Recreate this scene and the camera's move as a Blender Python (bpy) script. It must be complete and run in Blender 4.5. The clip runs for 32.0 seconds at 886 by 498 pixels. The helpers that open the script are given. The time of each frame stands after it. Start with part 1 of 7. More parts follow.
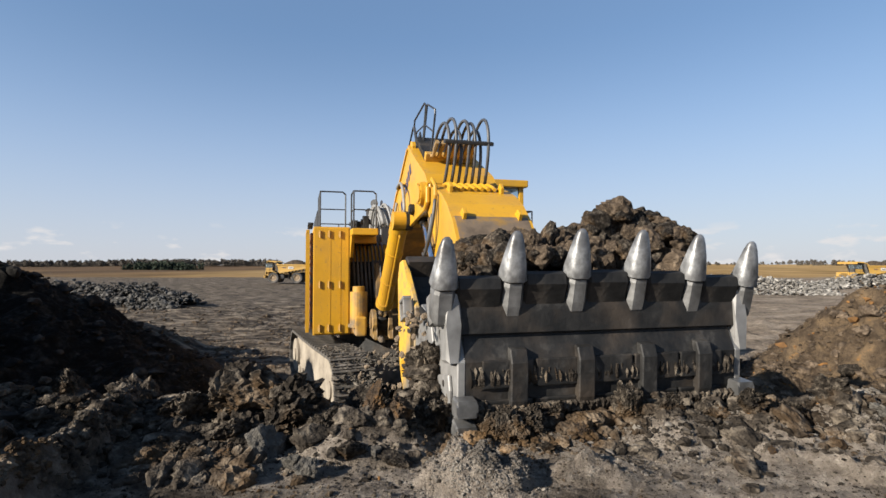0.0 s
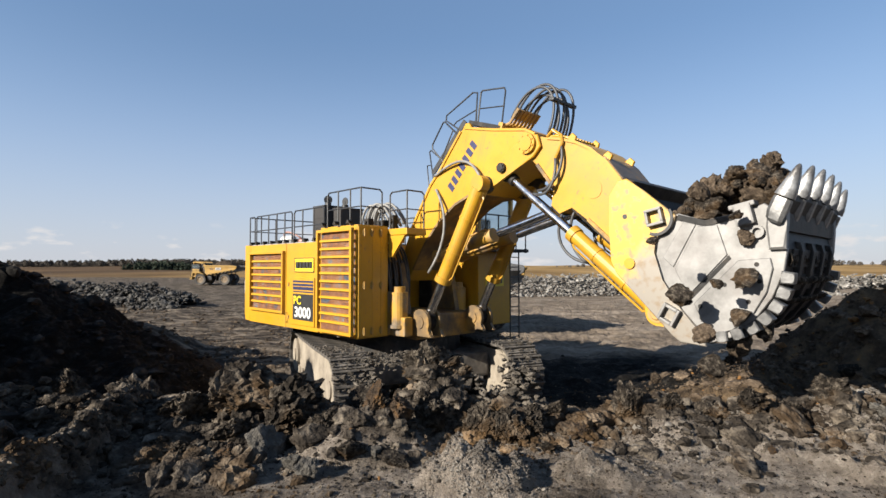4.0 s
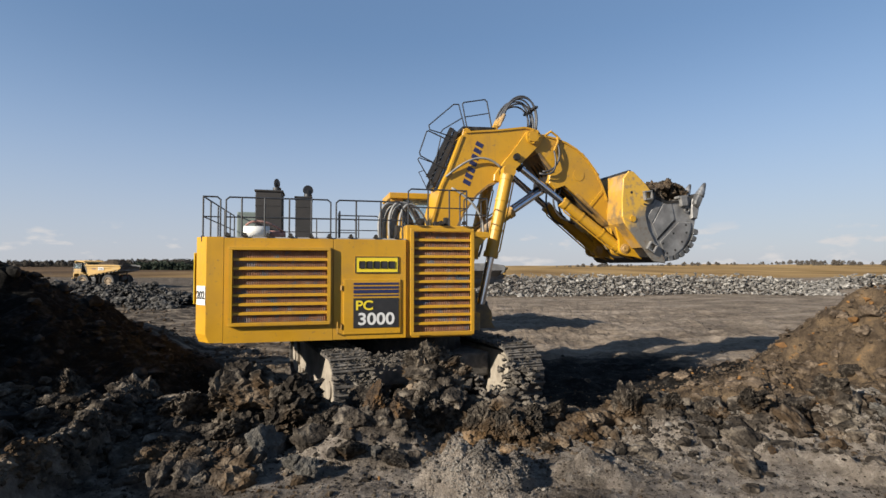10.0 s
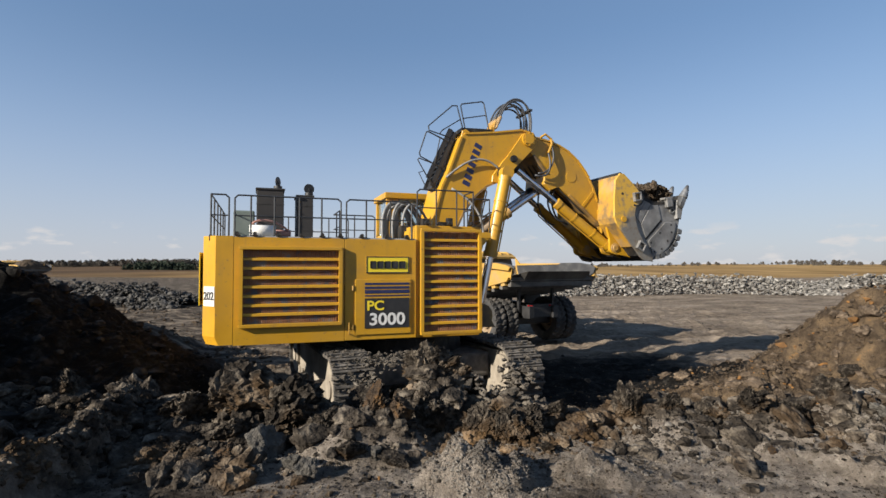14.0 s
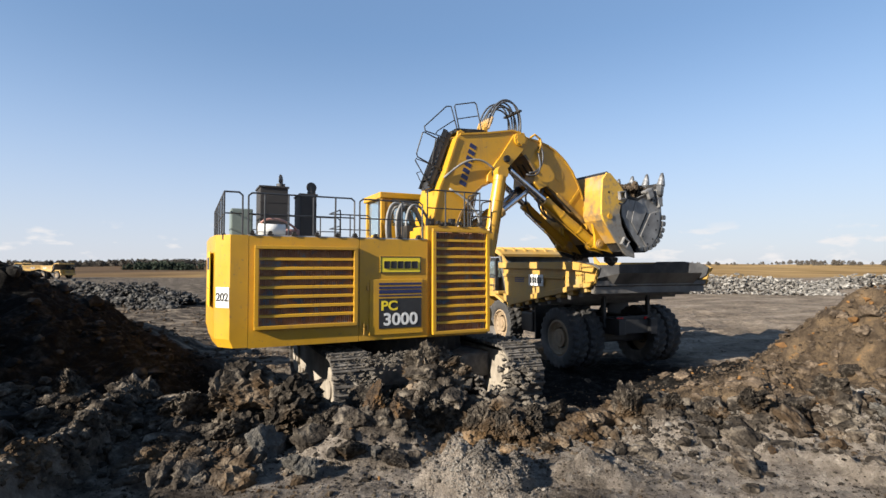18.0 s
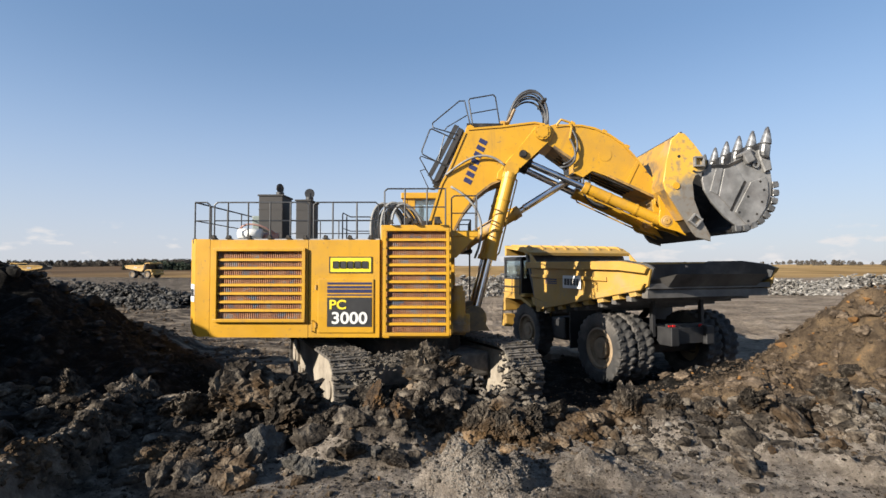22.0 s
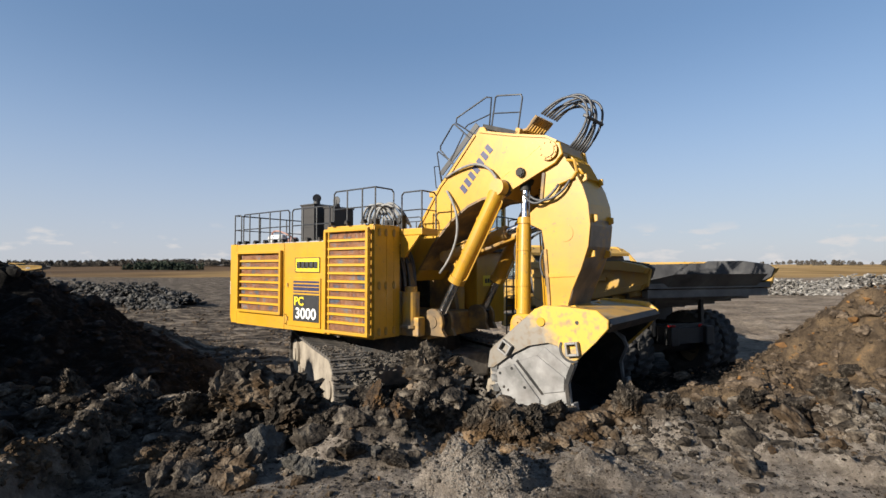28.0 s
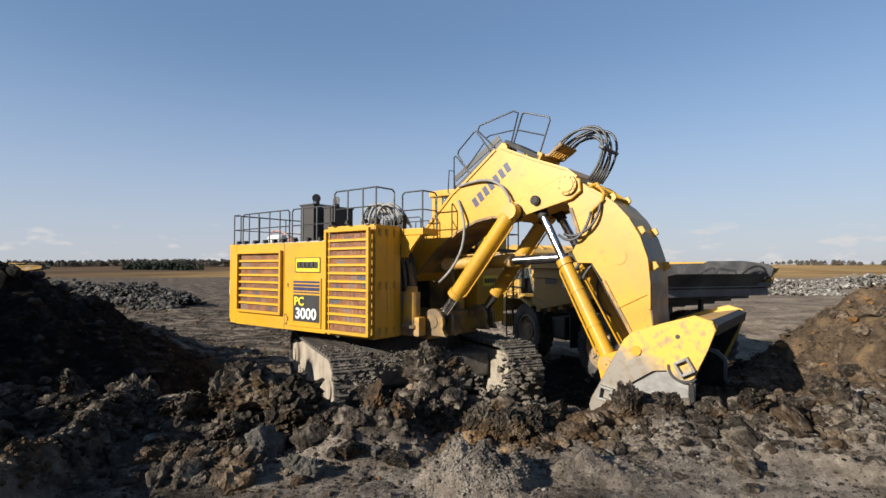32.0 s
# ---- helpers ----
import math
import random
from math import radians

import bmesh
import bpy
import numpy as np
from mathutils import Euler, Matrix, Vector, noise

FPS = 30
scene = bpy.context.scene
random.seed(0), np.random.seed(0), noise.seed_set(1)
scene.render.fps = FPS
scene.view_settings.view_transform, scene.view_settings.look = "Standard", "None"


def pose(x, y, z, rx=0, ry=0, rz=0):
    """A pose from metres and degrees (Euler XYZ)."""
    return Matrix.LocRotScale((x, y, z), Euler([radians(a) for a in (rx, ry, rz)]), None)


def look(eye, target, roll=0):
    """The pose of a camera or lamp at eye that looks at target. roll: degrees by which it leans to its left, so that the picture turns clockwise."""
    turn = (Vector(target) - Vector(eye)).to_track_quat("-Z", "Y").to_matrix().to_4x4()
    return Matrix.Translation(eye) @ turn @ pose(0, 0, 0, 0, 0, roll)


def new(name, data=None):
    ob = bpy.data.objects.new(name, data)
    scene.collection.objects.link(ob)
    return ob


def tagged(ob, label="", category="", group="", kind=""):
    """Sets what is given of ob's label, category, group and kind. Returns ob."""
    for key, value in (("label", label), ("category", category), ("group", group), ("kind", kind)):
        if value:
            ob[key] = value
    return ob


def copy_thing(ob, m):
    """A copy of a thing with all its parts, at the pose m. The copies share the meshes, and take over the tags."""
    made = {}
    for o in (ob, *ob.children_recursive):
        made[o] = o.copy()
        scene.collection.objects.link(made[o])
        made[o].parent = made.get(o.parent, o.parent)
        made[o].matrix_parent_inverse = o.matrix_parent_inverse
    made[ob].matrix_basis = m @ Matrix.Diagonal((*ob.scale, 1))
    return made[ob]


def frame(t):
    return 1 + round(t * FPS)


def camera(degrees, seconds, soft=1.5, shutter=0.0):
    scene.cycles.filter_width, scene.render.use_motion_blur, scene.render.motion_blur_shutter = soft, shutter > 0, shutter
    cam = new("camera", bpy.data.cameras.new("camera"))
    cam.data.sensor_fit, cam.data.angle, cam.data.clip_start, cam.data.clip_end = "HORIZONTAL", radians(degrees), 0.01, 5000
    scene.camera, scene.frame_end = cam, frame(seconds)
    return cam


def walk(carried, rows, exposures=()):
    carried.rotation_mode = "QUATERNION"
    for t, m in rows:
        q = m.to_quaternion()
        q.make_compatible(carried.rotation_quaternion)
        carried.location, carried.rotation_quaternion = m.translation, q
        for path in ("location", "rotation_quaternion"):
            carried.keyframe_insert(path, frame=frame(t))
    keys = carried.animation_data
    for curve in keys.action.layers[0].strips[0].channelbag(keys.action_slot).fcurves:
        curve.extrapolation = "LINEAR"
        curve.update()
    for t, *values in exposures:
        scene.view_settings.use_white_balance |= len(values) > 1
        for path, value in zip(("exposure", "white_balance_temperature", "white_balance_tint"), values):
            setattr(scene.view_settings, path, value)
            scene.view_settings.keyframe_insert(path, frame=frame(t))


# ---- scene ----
cam = camera(80.58, 32.0, soft=1.5)
EYE = (0.0, 0.0, 3.95)
PATH = [(0.0, look(EYE, (0, 10, 4.285))), (32.0, look(EYE, (0, 10, 4.285)))]
walk(cam, PATH, [(0, 1.15), (3, 1.22), (6, 0.93), (13, 0.98), (16.8, 1.02), (17.2, 1.10), (18, 1.34), (19, 1.25), (25, 1.17), (28, 1.00), (32, 0.98)])

# ---- world and sun ----
SUN_ELEV, SUN_AZ = radians(23), math.atan2(-0.82, -0.57)     # azimuth from +y towards +x
world = bpy.data.worlds.new("world")
scene.world = world
world.use_nodes = True
wn, wl = world.node_tree.nodes, world.node_tree.links
sky = wn.new("ShaderNodeTexSky")
sky.sky_type, sky.sun_disc, sky.sun_elevation, sky.sun_rotation = "NISHITA", False, SUN_ELEV, SUN_AZ
sky.air_density, sky.dust_density, sky.ozone_density = 1.0, 0.6, 2.0
# small fair-weather clouds low over the horizon, thin haze veils higher up
geo = wn.new("ShaderNodeTexCoord")
sep = wn.new("ShaderNodeSeparateXYZ")
wl.new(geo.outputs["Generated"], sep.inputs[0])
mp = wn.new("ShaderNodeMapping")
mp.inputs["Scale"].default_value = (9, 9, 26)
wl.new(geo.outputs["Generated"], mp.inputs[0])
cn = wn.new("ShaderNodeTexNoise")
cn.inputs["Scale"].default_value, cn.inputs["Detail"].default_value = 1.6, 6
wl.new(mp.outputs[0], cn.inputs[0])
cr = wn.new("ShaderNodeMapRange")
cr.inputs[1].default_value, cr.inputs[2].default_value = 0.57, 0.66
wl.new(cn.outputs[0], cr.inputs[0])
band = wn.new("ShaderNodeMapRange")
band.interpolation_type = "SMOOTHSTEP"
band.inputs[1].default_value, band.inputs[2].default_value, band.inputs[3].default_value, band.inputs[4].default_value = 0.045, 0.085, 0.8, 0.0
wl.new(sep.outputs[2], band.inputs[0])
mul = wn.new("ShaderNodeMath")
mul.operation = "MULTIPLY"
wl.new(cr.outputs[0], mul.inputs[0])
wl.new(band.outputs[0], mul.inputs[1])
cmix = wn.new("ShaderNodeMix")
cmix.data_type = "RGBA"
wl.new(mul.outputs[0], cmix.inputs[0])
cmix.inputs[7].default_value = (7.0, 6.8, 6.8, 1)
# pale winter haze that whitens the sky towards the horizon all round
hz = wn.new("ShaderNodeMapRange")
hz.interpolation_type = "SMOOTHSTEP"
hz.inputs[1].default_value, hz.inputs[2].default_value, hz.inputs[3].default_value, hz.inputs[4].default_value = -0.02, 0.42, 0.85, 0.25
wl.new(sep.outputs[2], hz.inputs[0])
hramp = wn.new("ShaderNodeValToRGB")
for _e, _s, _c in zip((hramp.color_ramp.elements[0], hramp.color_ramp.elements[1]), (0.0, 0.40), ((5.5, 5.8, 6.5, 1), (2.85, 5.15, 9.4, 1))):
    _e.position, _e.color = _s, _c
wl.new(sep.outputs[2], hramp.inputs[0])
hmix = wn.new("ShaderNodeMix")
hmix.data_type = "RGBA"
wl.new(hz.outputs[0], hmix.inputs[0])
wl.new(sky.outputs[0], hmix.inputs[6])
wl.new(hramp.outputs[0], hmix.inputs[7])
wl.new(hmix.outputs[2], cmix.inputs[6])
bgd = wn["Background"]
bgd.inputs[1].default_value = 0.051
wl.new(cmix.outputs[2], bgd.inputs[0])

sun = new("sun", bpy.data.lights.new("sun", "SUN"))
sun.data.energy, sun.data.angle, sun.data.color = 5.0, radians(0.5), (1.0, 0.93, 0.82)
sun_dir = Vector((-0.82 * math.cos(SUN_ELEV), -0.57 * math.cos(SUN_ELEV), math.sin(SUN_ELEV)))
sun.matrix_world = look(sun_dir * 60, (0, 0, 0))


# ---- materials ----
def mat_new(name):
    m = bpy.data.materials.new(name)
    m.use_nodes = True
    nt = m.node_tree
    return m, nt.nodes, nt.links, nt.nodes["Principled BSDF"]


def surface(name, colours, rough=0.6, metal=0.0, scale=2.0, detail=8.0, bump=0.2, bump_scale=None, stops=None, coord="Object", stain=None, stain_amt=0.5,
            stain_scale=0.7, vary=0.0, spec=None, distance=0.02):
    """Noise ramp through the colours, a second wider stain layer, roughness break-up and a fine bump."""
    m, n, l, p = mat_new(name)
    tc = n.new("ShaderNodeTexCoord")
    no = n.new("ShaderNodeTexNoise")
    no.inputs["Scale"].default_value, no.inputs["Detail"].default_value, no.inputs["Roughness"].default_value = scale, detail, 0.62
    l.new(tc.outputs[coord], no.inputs[0])
    ra = n.new("ShaderNodeValToRGB")
    els = ra.color_ramp.elements
    k = len(colours)
    stops = stops or [0.3 + 0.4 * i / max(1, k - 1) for i in range(k)]
    while len(els) < k:
        els.new(0.5)
    for e, c, s in zip(els, colours, stops):
        e.position, e.color = s, (*c, 1)
    l.new(no.outputs[0], ra.inputs[0])
    out = ra.outputs[0]
    if stain:
        ns = n.new("ShaderNodeTexNoise")
        ns.inputs["Scale"].default_value, ns.inputs["Detail"].default_value = stain_scale, 9
        l.new(tc.outputs[coord], ns.inputs[0])
        mr = n.new("ShaderNodeMapRange")
        mr.inputs[1].default_value, mr.inputs[2].default_value, mr.inputs[4].default_value = 0.5, 0.72, stain_amt
        l.new(ns.outputs[0], mr.inputs[0])
        mx = n.new("ShaderNodeMix")
        mx.data_type = "RGBA"
        l.new(mr.outputs[0], mx.inputs[0])
        l.new(out, mx.inputs[6])
        mx.inputs[7].default_value = (*stain, 1)
        out = mx.outputs[2]
    if vary:
        oi = n.new("ShaderNodeObjectInfo")
        ge = n.new("ShaderNodeNewGeometry")
        ad = n.new("ShaderNodeMath")
        ad.operation = "ADD"
        l.new(oi.outputs["Random"], ad.inputs[0])
        l.new(ge.outputs["Random Per Island"], ad.inputs[1])
        hv = n.new("ShaderNodeHueSaturation")
        mv = n.new("ShaderNodeMapRange")
        mv.inputs[2].default_value, mv.inputs[3].default_value, mv.inputs[4].default_value = 2.0, 1 - vary, 1 + vary
        l.new(ad.outputs[0], mv.inputs[0])
        l.new(mv.outputs[0], hv.inputs["Value"])
        l.new(out, hv.inputs["Color"])
        out = hv.outputs[0]
    l.new(out, p.inputs["Base Color"])
    p.inputs["Metallic"].default_value = metal
    rr = n.new("ShaderNodeMapRange")
    rr.inputs[3].default_value, rr.inputs[4].default_value = max(0.05, rough - 0.12), min(1, rough + 0.12)
    l.new(no.outputs[0], rr.inputs[0])
    l.new(rr.outputs[0], p.inputs["Roughness"])
    if spec is not None:
        p.inputs["Specular IOR Level"].default_value = spec
    if bump:
        nb = n.new("ShaderNodeTexNoise")
        nb.inputs["Scale"].default_value, nb.inputs["Detail"].default_value = bump_scale or scale * 4, 8
        l.new(tc.outputs[coord], nb.inputs[0])
        bp = n.new("ShaderNodeBump")
        bp.inputs["Strength"].default_value, bp.inputs["Distance"].default_value = bump, distance
        l.new(nb.outputs[0], bp.inputs["Height"])
        l.new(bp.outputs[0], p.inputs["Normal"])
    return m


def grimy(name, colours, grime, amount, rough=0.45):
    """Weathered machine paint: uneven fade, run-down streaks, dust low on the panels and small chips."""
    m = surface(name, colours, rough=rough, scale=1.1, bump=0.05, stain=tuple(0.72 * a + 0.28 * b for a, b in zip(colours[0], grime)), stain_amt=0.5, stain_scale=0.8)
    n, l = m.node_tree.nodes, m.node_tree.links
    p = n["Principled BSDF"]
    base = p.inputs["Base Color"].links[0].from_socket
    tc = n.new("ShaderNodeTexCoord")
    for scl, s, lo, hi, amt in (((5.0, 5.0, 0.45), 1.0, 0.56, 0.80, amount), ((1, 1, 1), 0.55, 0.52, 0.78, amount * 0.7), ((1, 1, 1), 11.0, 0.615, 0.655, amount * 1.2)):
        mp_ = n.new("ShaderNodeMapping")
        mp_.inputs["Scale"].default_value = scl
        l.new(tc.outputs["Object"], mp_.inputs[0])
        no = n.new("ShaderNodeTexNoise")
        no.inputs["Scale"].default_value, no.inputs["Detail"].default_value, no.inputs["Roughness"].default_value = s, 8, 0.65
        l.new(mp_.outputs[0], no.inputs[0])
        mr = n.new("ShaderNodeMapRange")
        mr.inputs[1].default_value, mr.inputs[2].default_value, mr.inputs[4].default_value = lo, hi, amt
        l.new(no.outputs[0], mr.inputs[0])
        mx = n.new("ShaderNodeMix")
        mx.data_type = "RGBA"
        l.new(mr.outputs[0], mx.inputs[0])
        l.new(base, mx.inputs[6])
        mx.inputs[7].default_value = (*grime, 1)
        base = mx.outputs[2]
    l.new(base, p.inputs["Base Color"])
    return m


YELLOW = grimy("yellow_paint", [(0.405, 0.208, 0.010), (0.46, 0.242, 0.012), (0.435, 0.232, 0.016)], (0.15, 0.10, 0.06), 0.5, rough=0.40)
YELLOW_WORN = surface("worn_yellow_paint", [(0.13, 0.095, 0.055), (0.36, 0.195, 0.03), (0.42, 0.225, 0.022)], rough=0.55, scale=1.6, bump=0.15, stain=(0.22, 0.19, 0.16), stain_amt=0.8, stain_scale=1.4, stops=[0.33, 0.48, 0.6])
TRUCK_YELLOW = grimy("truck_yellow_paint", [(0.33, 0.195, 0.042), (0.39, 0.225, 0.042), (0.37, 0.245, 0.08)], (0.18, 0.143, 0.098), 0.75, rough=0.55)
STEEL = surface("bare_bucket_steel", [(0.11, 0.106, 0.100), (0.205, 0.199, 0.190), (0.30, 0.292, 0.280)], rough=0.6, metal=0.45, scale=2.2, bump=0.15, stain=(0.13, 0.11, 0.10), stain_amt=0.5, stain_scale=1.6)
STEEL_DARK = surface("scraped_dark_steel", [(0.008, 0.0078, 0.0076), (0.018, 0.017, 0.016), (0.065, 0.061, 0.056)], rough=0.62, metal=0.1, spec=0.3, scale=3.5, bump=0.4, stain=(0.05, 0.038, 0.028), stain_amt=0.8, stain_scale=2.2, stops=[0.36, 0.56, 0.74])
TOOTH = surface("worn_cast_tooth_steel", [(0.08, 0.08, 0.08), (0.20, 0.20, 0.20), (0.38, 0.38, 0.375)], rough=0.45, metal=0.5, scale=4.5, bump=0.3, stain=(0.05, 0.042, 0.036), stain_amt=0.7, stain_scale=3.0, stops=[0.32, 0.5, 0.68])
CHROME = surface("cylinder_chrome", [(0.55, 0.56, 0.58), (0.7, 0.7, 0.72)], rough=0.2, metal=1.0, scale=6, bump=0.0)
BLACK = surface("black_paint", [(0.012, 0.012, 0.013), (0.028, 0.027, 0.027)], rough=0.5, scale=3, bump=0.05)
RAIL = surface("dark_grey_rail_paint", [(0.014, 0.015, 0.017), (0.032, 0.033, 0.036)], rough=0.45, scale=4, bump=0.03)
GREY = surface("grey_paint", [(0.22, 0.22, 0.22), (0.30, 0.30, 0.29)], rough=0.55, scale=2, bump=0.06, stain=(0.12, 0.1, 0.09))
WHITE = surface("white_paint", [(0.55, 0.54, 0.51), (0.62, 0.61, 0.585)], rough=0.5, scale=2, bump=0.02, stain=(0.5, 0.45, 0.38), stain_amt=0.3)
NAVY = surface("navy_paint", [(0.012, 0.016, 0.06), (0.02, 0.025, 0.08)], rough=0.45, scale=3, bump=0.0)
SIGN_YELLOW = surface("sign_yellow", [(0.66, 0.50, 0.02), (0.70, 0.53, 0.03)], rough=0.45, scale=2, bump=0.0)
RUBBER = surface("tyre_rubber", [(0.022, 0.021, 0.02), (0.04, 0.037, 0.034)], rough=0.8, scale=4, bump=0.2, stain=(0.15, 0.13, 0.11), stain_amt=0.65, stain_scale=1.2)
HOSE_GREY = surface("dusty_grey_hose", [(0.12, 0.118, 0.112), (0.24, 0.235, 0.225)], rough=0.6, scale=5, bump=0.05)
HOSE = surface("hose_rubber", [(0.03, 0.03, 0.032), (0.06, 0.06, 0.062)], rough=0.5, scale=5, bump=0.05)
CORE = surface("radiator_core", [(0.11, 0.14, 0.18), (0.27, 0.12, 0.06), (0.36, 0.18, 0.09), (0.20, 0.22, 0.24)], rough=0.75, scale=2.6, bump=0.2, stops=[0.36, 0.46, 0.56, 0.68])
TRACK = surface("muddy_track_steel", [(0.035, 0.031, 0.027), (0.095, 0.083, 0.07), (0.18, 0.158, 0.134)], rough=0.8, metal=0.1, scale=2.5, bump=0.5)
TRACK_MUD = surface("dried_pale_mud_on_steel", [(0.12, 0.098, 0.075), (0.23, 0.195, 0.15), (0.30, 0.26, 0.205)], rough=0.9, scale=2.0, bump=0.4)
BODY_STEEL = surface("dusty_dump_body_steel", [(0.05, 0.046, 0.043), (0.10, 0.093, 0.086), (0.165, 0.155, 0.142)], rough=0.65, metal=0.25, scale=1.2, bump=0.1, stain=(0.2, 0.18, 0.15), stain_amt=0.5)
RED = surface("red_lens", [(0.4, 0.01, 0.01), (0.5, 0.015, 0.015)], rough=0.25, bump=0)
TAN_RIM = surface("dusty_wheel_rim", [(0.17, 0.12, 0.07), (0.28, 0.20, 0.12)], rough=0.7, scale=3, bump=0.1, stain=(0.2, 0.16, 0.12))
GLASS, _n, _l, _p = mat_new("cab_glass")
_p.inputs["Base Color"].default_value, _p.inputs["Roughness"].default_value, _p.inputs["Transmission Weight"].default_value = (0.55, 0.65, 0.68, 1), 0.05, 0.9
ROCK = surface("dark_shale_rock", [(0.008, 0.0066, 0.0053), (0.038, 0.031, 0.0245), (0.175, 0.146, 0.113)], rough=0.95, scale=6.0, bump=1.0, vary=0.5, coord="Object", stain=(0.15, 0.082, 0.03), stain_amt=0.45, stain_scale=0.9, distance=0.05, spec=0.08)
ROCK_PALE = surface("pale_grey_rock", [(0.050, 0.043, 0.036), (0.112, 0.098, 0.083), (0.21, 0.187, 0.158)], rough=0.93, scale=3.0, bump=0.6, vary=0.5, distance=0.05, spec=0.12)
ROCK_RUST = surface("rusty_ironstone", [(0.06, 0.034, 0.018), (0.16, 0.08, 0.026), (0.27, 0.135, 0.045)], rough=0.9, scale=3.0, bump=0.6, vary=0.35, spec=0.2)
CLOD = surface("damp_brown_clod", [(0.024, 0.0175, 0.0125), (0.076, 0.056, 0.039), (0.175, 0.132, 0.093)], rough=0.95, scale=6.0, bump=1.0, vary=0.45, distance=0.04, spec=0.1)
BARK = surface("winter_twigs", [(0.045, 0.038, 0.03), (0.09, 0.075, 0.058)], rough=0.9, scale=0.5, bump=0.3, vary=0.4)
CONIFER = surface("dark_conifer", [(0.012, 0.020, 0.012), (0.03, 0.045, 0.022)], rough=0.9, scale=0.6, bump=0.3, vary=0.4)


def ground_material():
    m, n, l, p = mat_new("opencast_ground")
    tc = n.new("ShaderNodeTexCoord")

    def noise_at(s, d=8, r=0.6, sc=None):
        t = n.new("ShaderNodeTexNoise")
        t.inputs["Scale"].default_value, t.inputs["Detail"].default_value, t.inputs["Roughness"].default_value = s, d, r
        if sc:
            q = n.new("ShaderNodeMapping")
            q.inputs["Scale"].default_value = sc
            l.new(tc.outputs["Object"], q.inputs[0])
            l.new(q.outputs[0], t.inputs[0])
        else:
            l.new(tc.outputs["Object"], t.inputs[0])
        return t.outputs[0]

    def ramp(v, stops):
        r = n.new("ShaderNodeValToRGB")
        while len(r.color_ramp.elements) < len(stops):
            r.color_ramp.elements.new(0.5)
        for e, (s, c) in zip(r.color_ramp.elements, stops):
            e.position, e.color = s, (*c, 1)
        l.new(v, r.inputs[0])
        return r.outputs[0]

    def rng(v, a, b, c=0.0, d=1.0):
        r = n.new("ShaderNodeMapRange")
        r.interpolation_type = "SMOOTHSTEP"
        for i, x in enumerate((a, b, c, d)):
            r.inputs[i + 1].default_value = x
        l.new(v, r.inputs[0])
        return r.outputs[0]

    def mix(f, a, b):
        x = n.new("ShaderNodeMix")
        x.data_type = "RGBA"
        l.new(f, x.inputs[0])
        for s, v in ((6, a), (7, b)):
            if isinstance(v, tuple):
                x.inputs[s].default_value = (*v, 1)
            else:
                l.new(v, x.inputs[s])
        return x.outputs[2]

    def mul2(a, b):
        x = n.new("ShaderNodeMath")
        x.operation = "MULTIPLY"
        l.new(a, x.inputs[0])
        l.new(b, x.inputs[1])
        return x.outputs[0]
    xyz = n.new("ShaderNodeSeparateXYZ")
    l.new(tc.outputs["Object"], xyz.inputs[0])
    fine = noise_at(5.0, 10, 0.68)
    shale = ramp(fine, [(0.34, (0.026, 0.0205, 0.016)), (0.5, (0.098, 0.079, 0.061)), (0.66, (0.25, 0.205, 0.162))])
    pale = ramp(noise_at(7.0, 10, 0.7), [(0.3, (0.10, 0.081, 0.065)), (0.5, (0.23, 0.193, 0.157)), (0.7, (0.39, 0.34, 0.282))])
    col = mix(rng(noise_at(0.75, 6), 0.41, 0.57), shale, pale)
    # crushed stone spread over the bench, thickest on a small mound and along the wheel ruts
    dry = mul2(rng(xyz.outputs[0], 0.9, 2.2), mul2(rng(xyz.outputs[1], 5.6, 5.0), rng(noise_at(1.3, 7, 0.66), 0.30, 0.50)))
    col = mix(dry, col, pale)
    spot = mul2(mul2(rng(xyz.outputs[0], -0.25, 0.0), rng(xyz.outputs[0], 0.85, 0.55)), mul2(mul2(rng(xyz.outputs[1], 5.1, 4.7), rng(xyz.outputs[1], 3.3, 3.8)), rng(noise_at(3.0, 7, 0.66), 0.28, 0.46)))
    col = mix(spot, col, pale)
    # rusty brown soil of the dug heap
    rust = ramp(noise_at(2.2, 10, 0.66), [(0.34, (0.036, 0.026, 0.018)), (0.50, (0.092, 0.066, 0.043)), (0.62, (0.155, 0.108, 0.064)), (0.72, (0.30, 0.145, 0.036))])
    col = mix(mul2(rng(xyz.outputs[0], 3.0, 5.5), mul2(rng(xyz.outputs[1], 6.5, 8.5), rng(xyz.outputs[1], 22.0, 18.0))), col, rust)
    # rolled haul floor: streaks along the traffic
    floor = ramp(noise_at(0.35, 8, 0.62, (0.55, 1.25, 1)), [(0.38, (0.075, 0.058, 0.043)), (0.5, (0.165, 0.130, 0.097)), (0.62, (0.30, 0.243, 0.186))])
    speck = ramp(noise_at(3.0, 9, 0.7), [(0.36, (0.055, 0.043, 0.032)), (0.52, (0.185, 0.145, 0.108)), (0.68, (0.35, 0.283, 0.215))])
    f2 = n.new("ShaderNodeMix")
    f2.data_type = "RGBA"
    f2.inputs[0].default_value = 0.45
    l.new(floor, f2.inputs[6])
    l.new(speck, f2.inputs[7])
    col = mix(rng(xyz.outputs[1], 17.0, 22.0), col, f2.outputs[2])
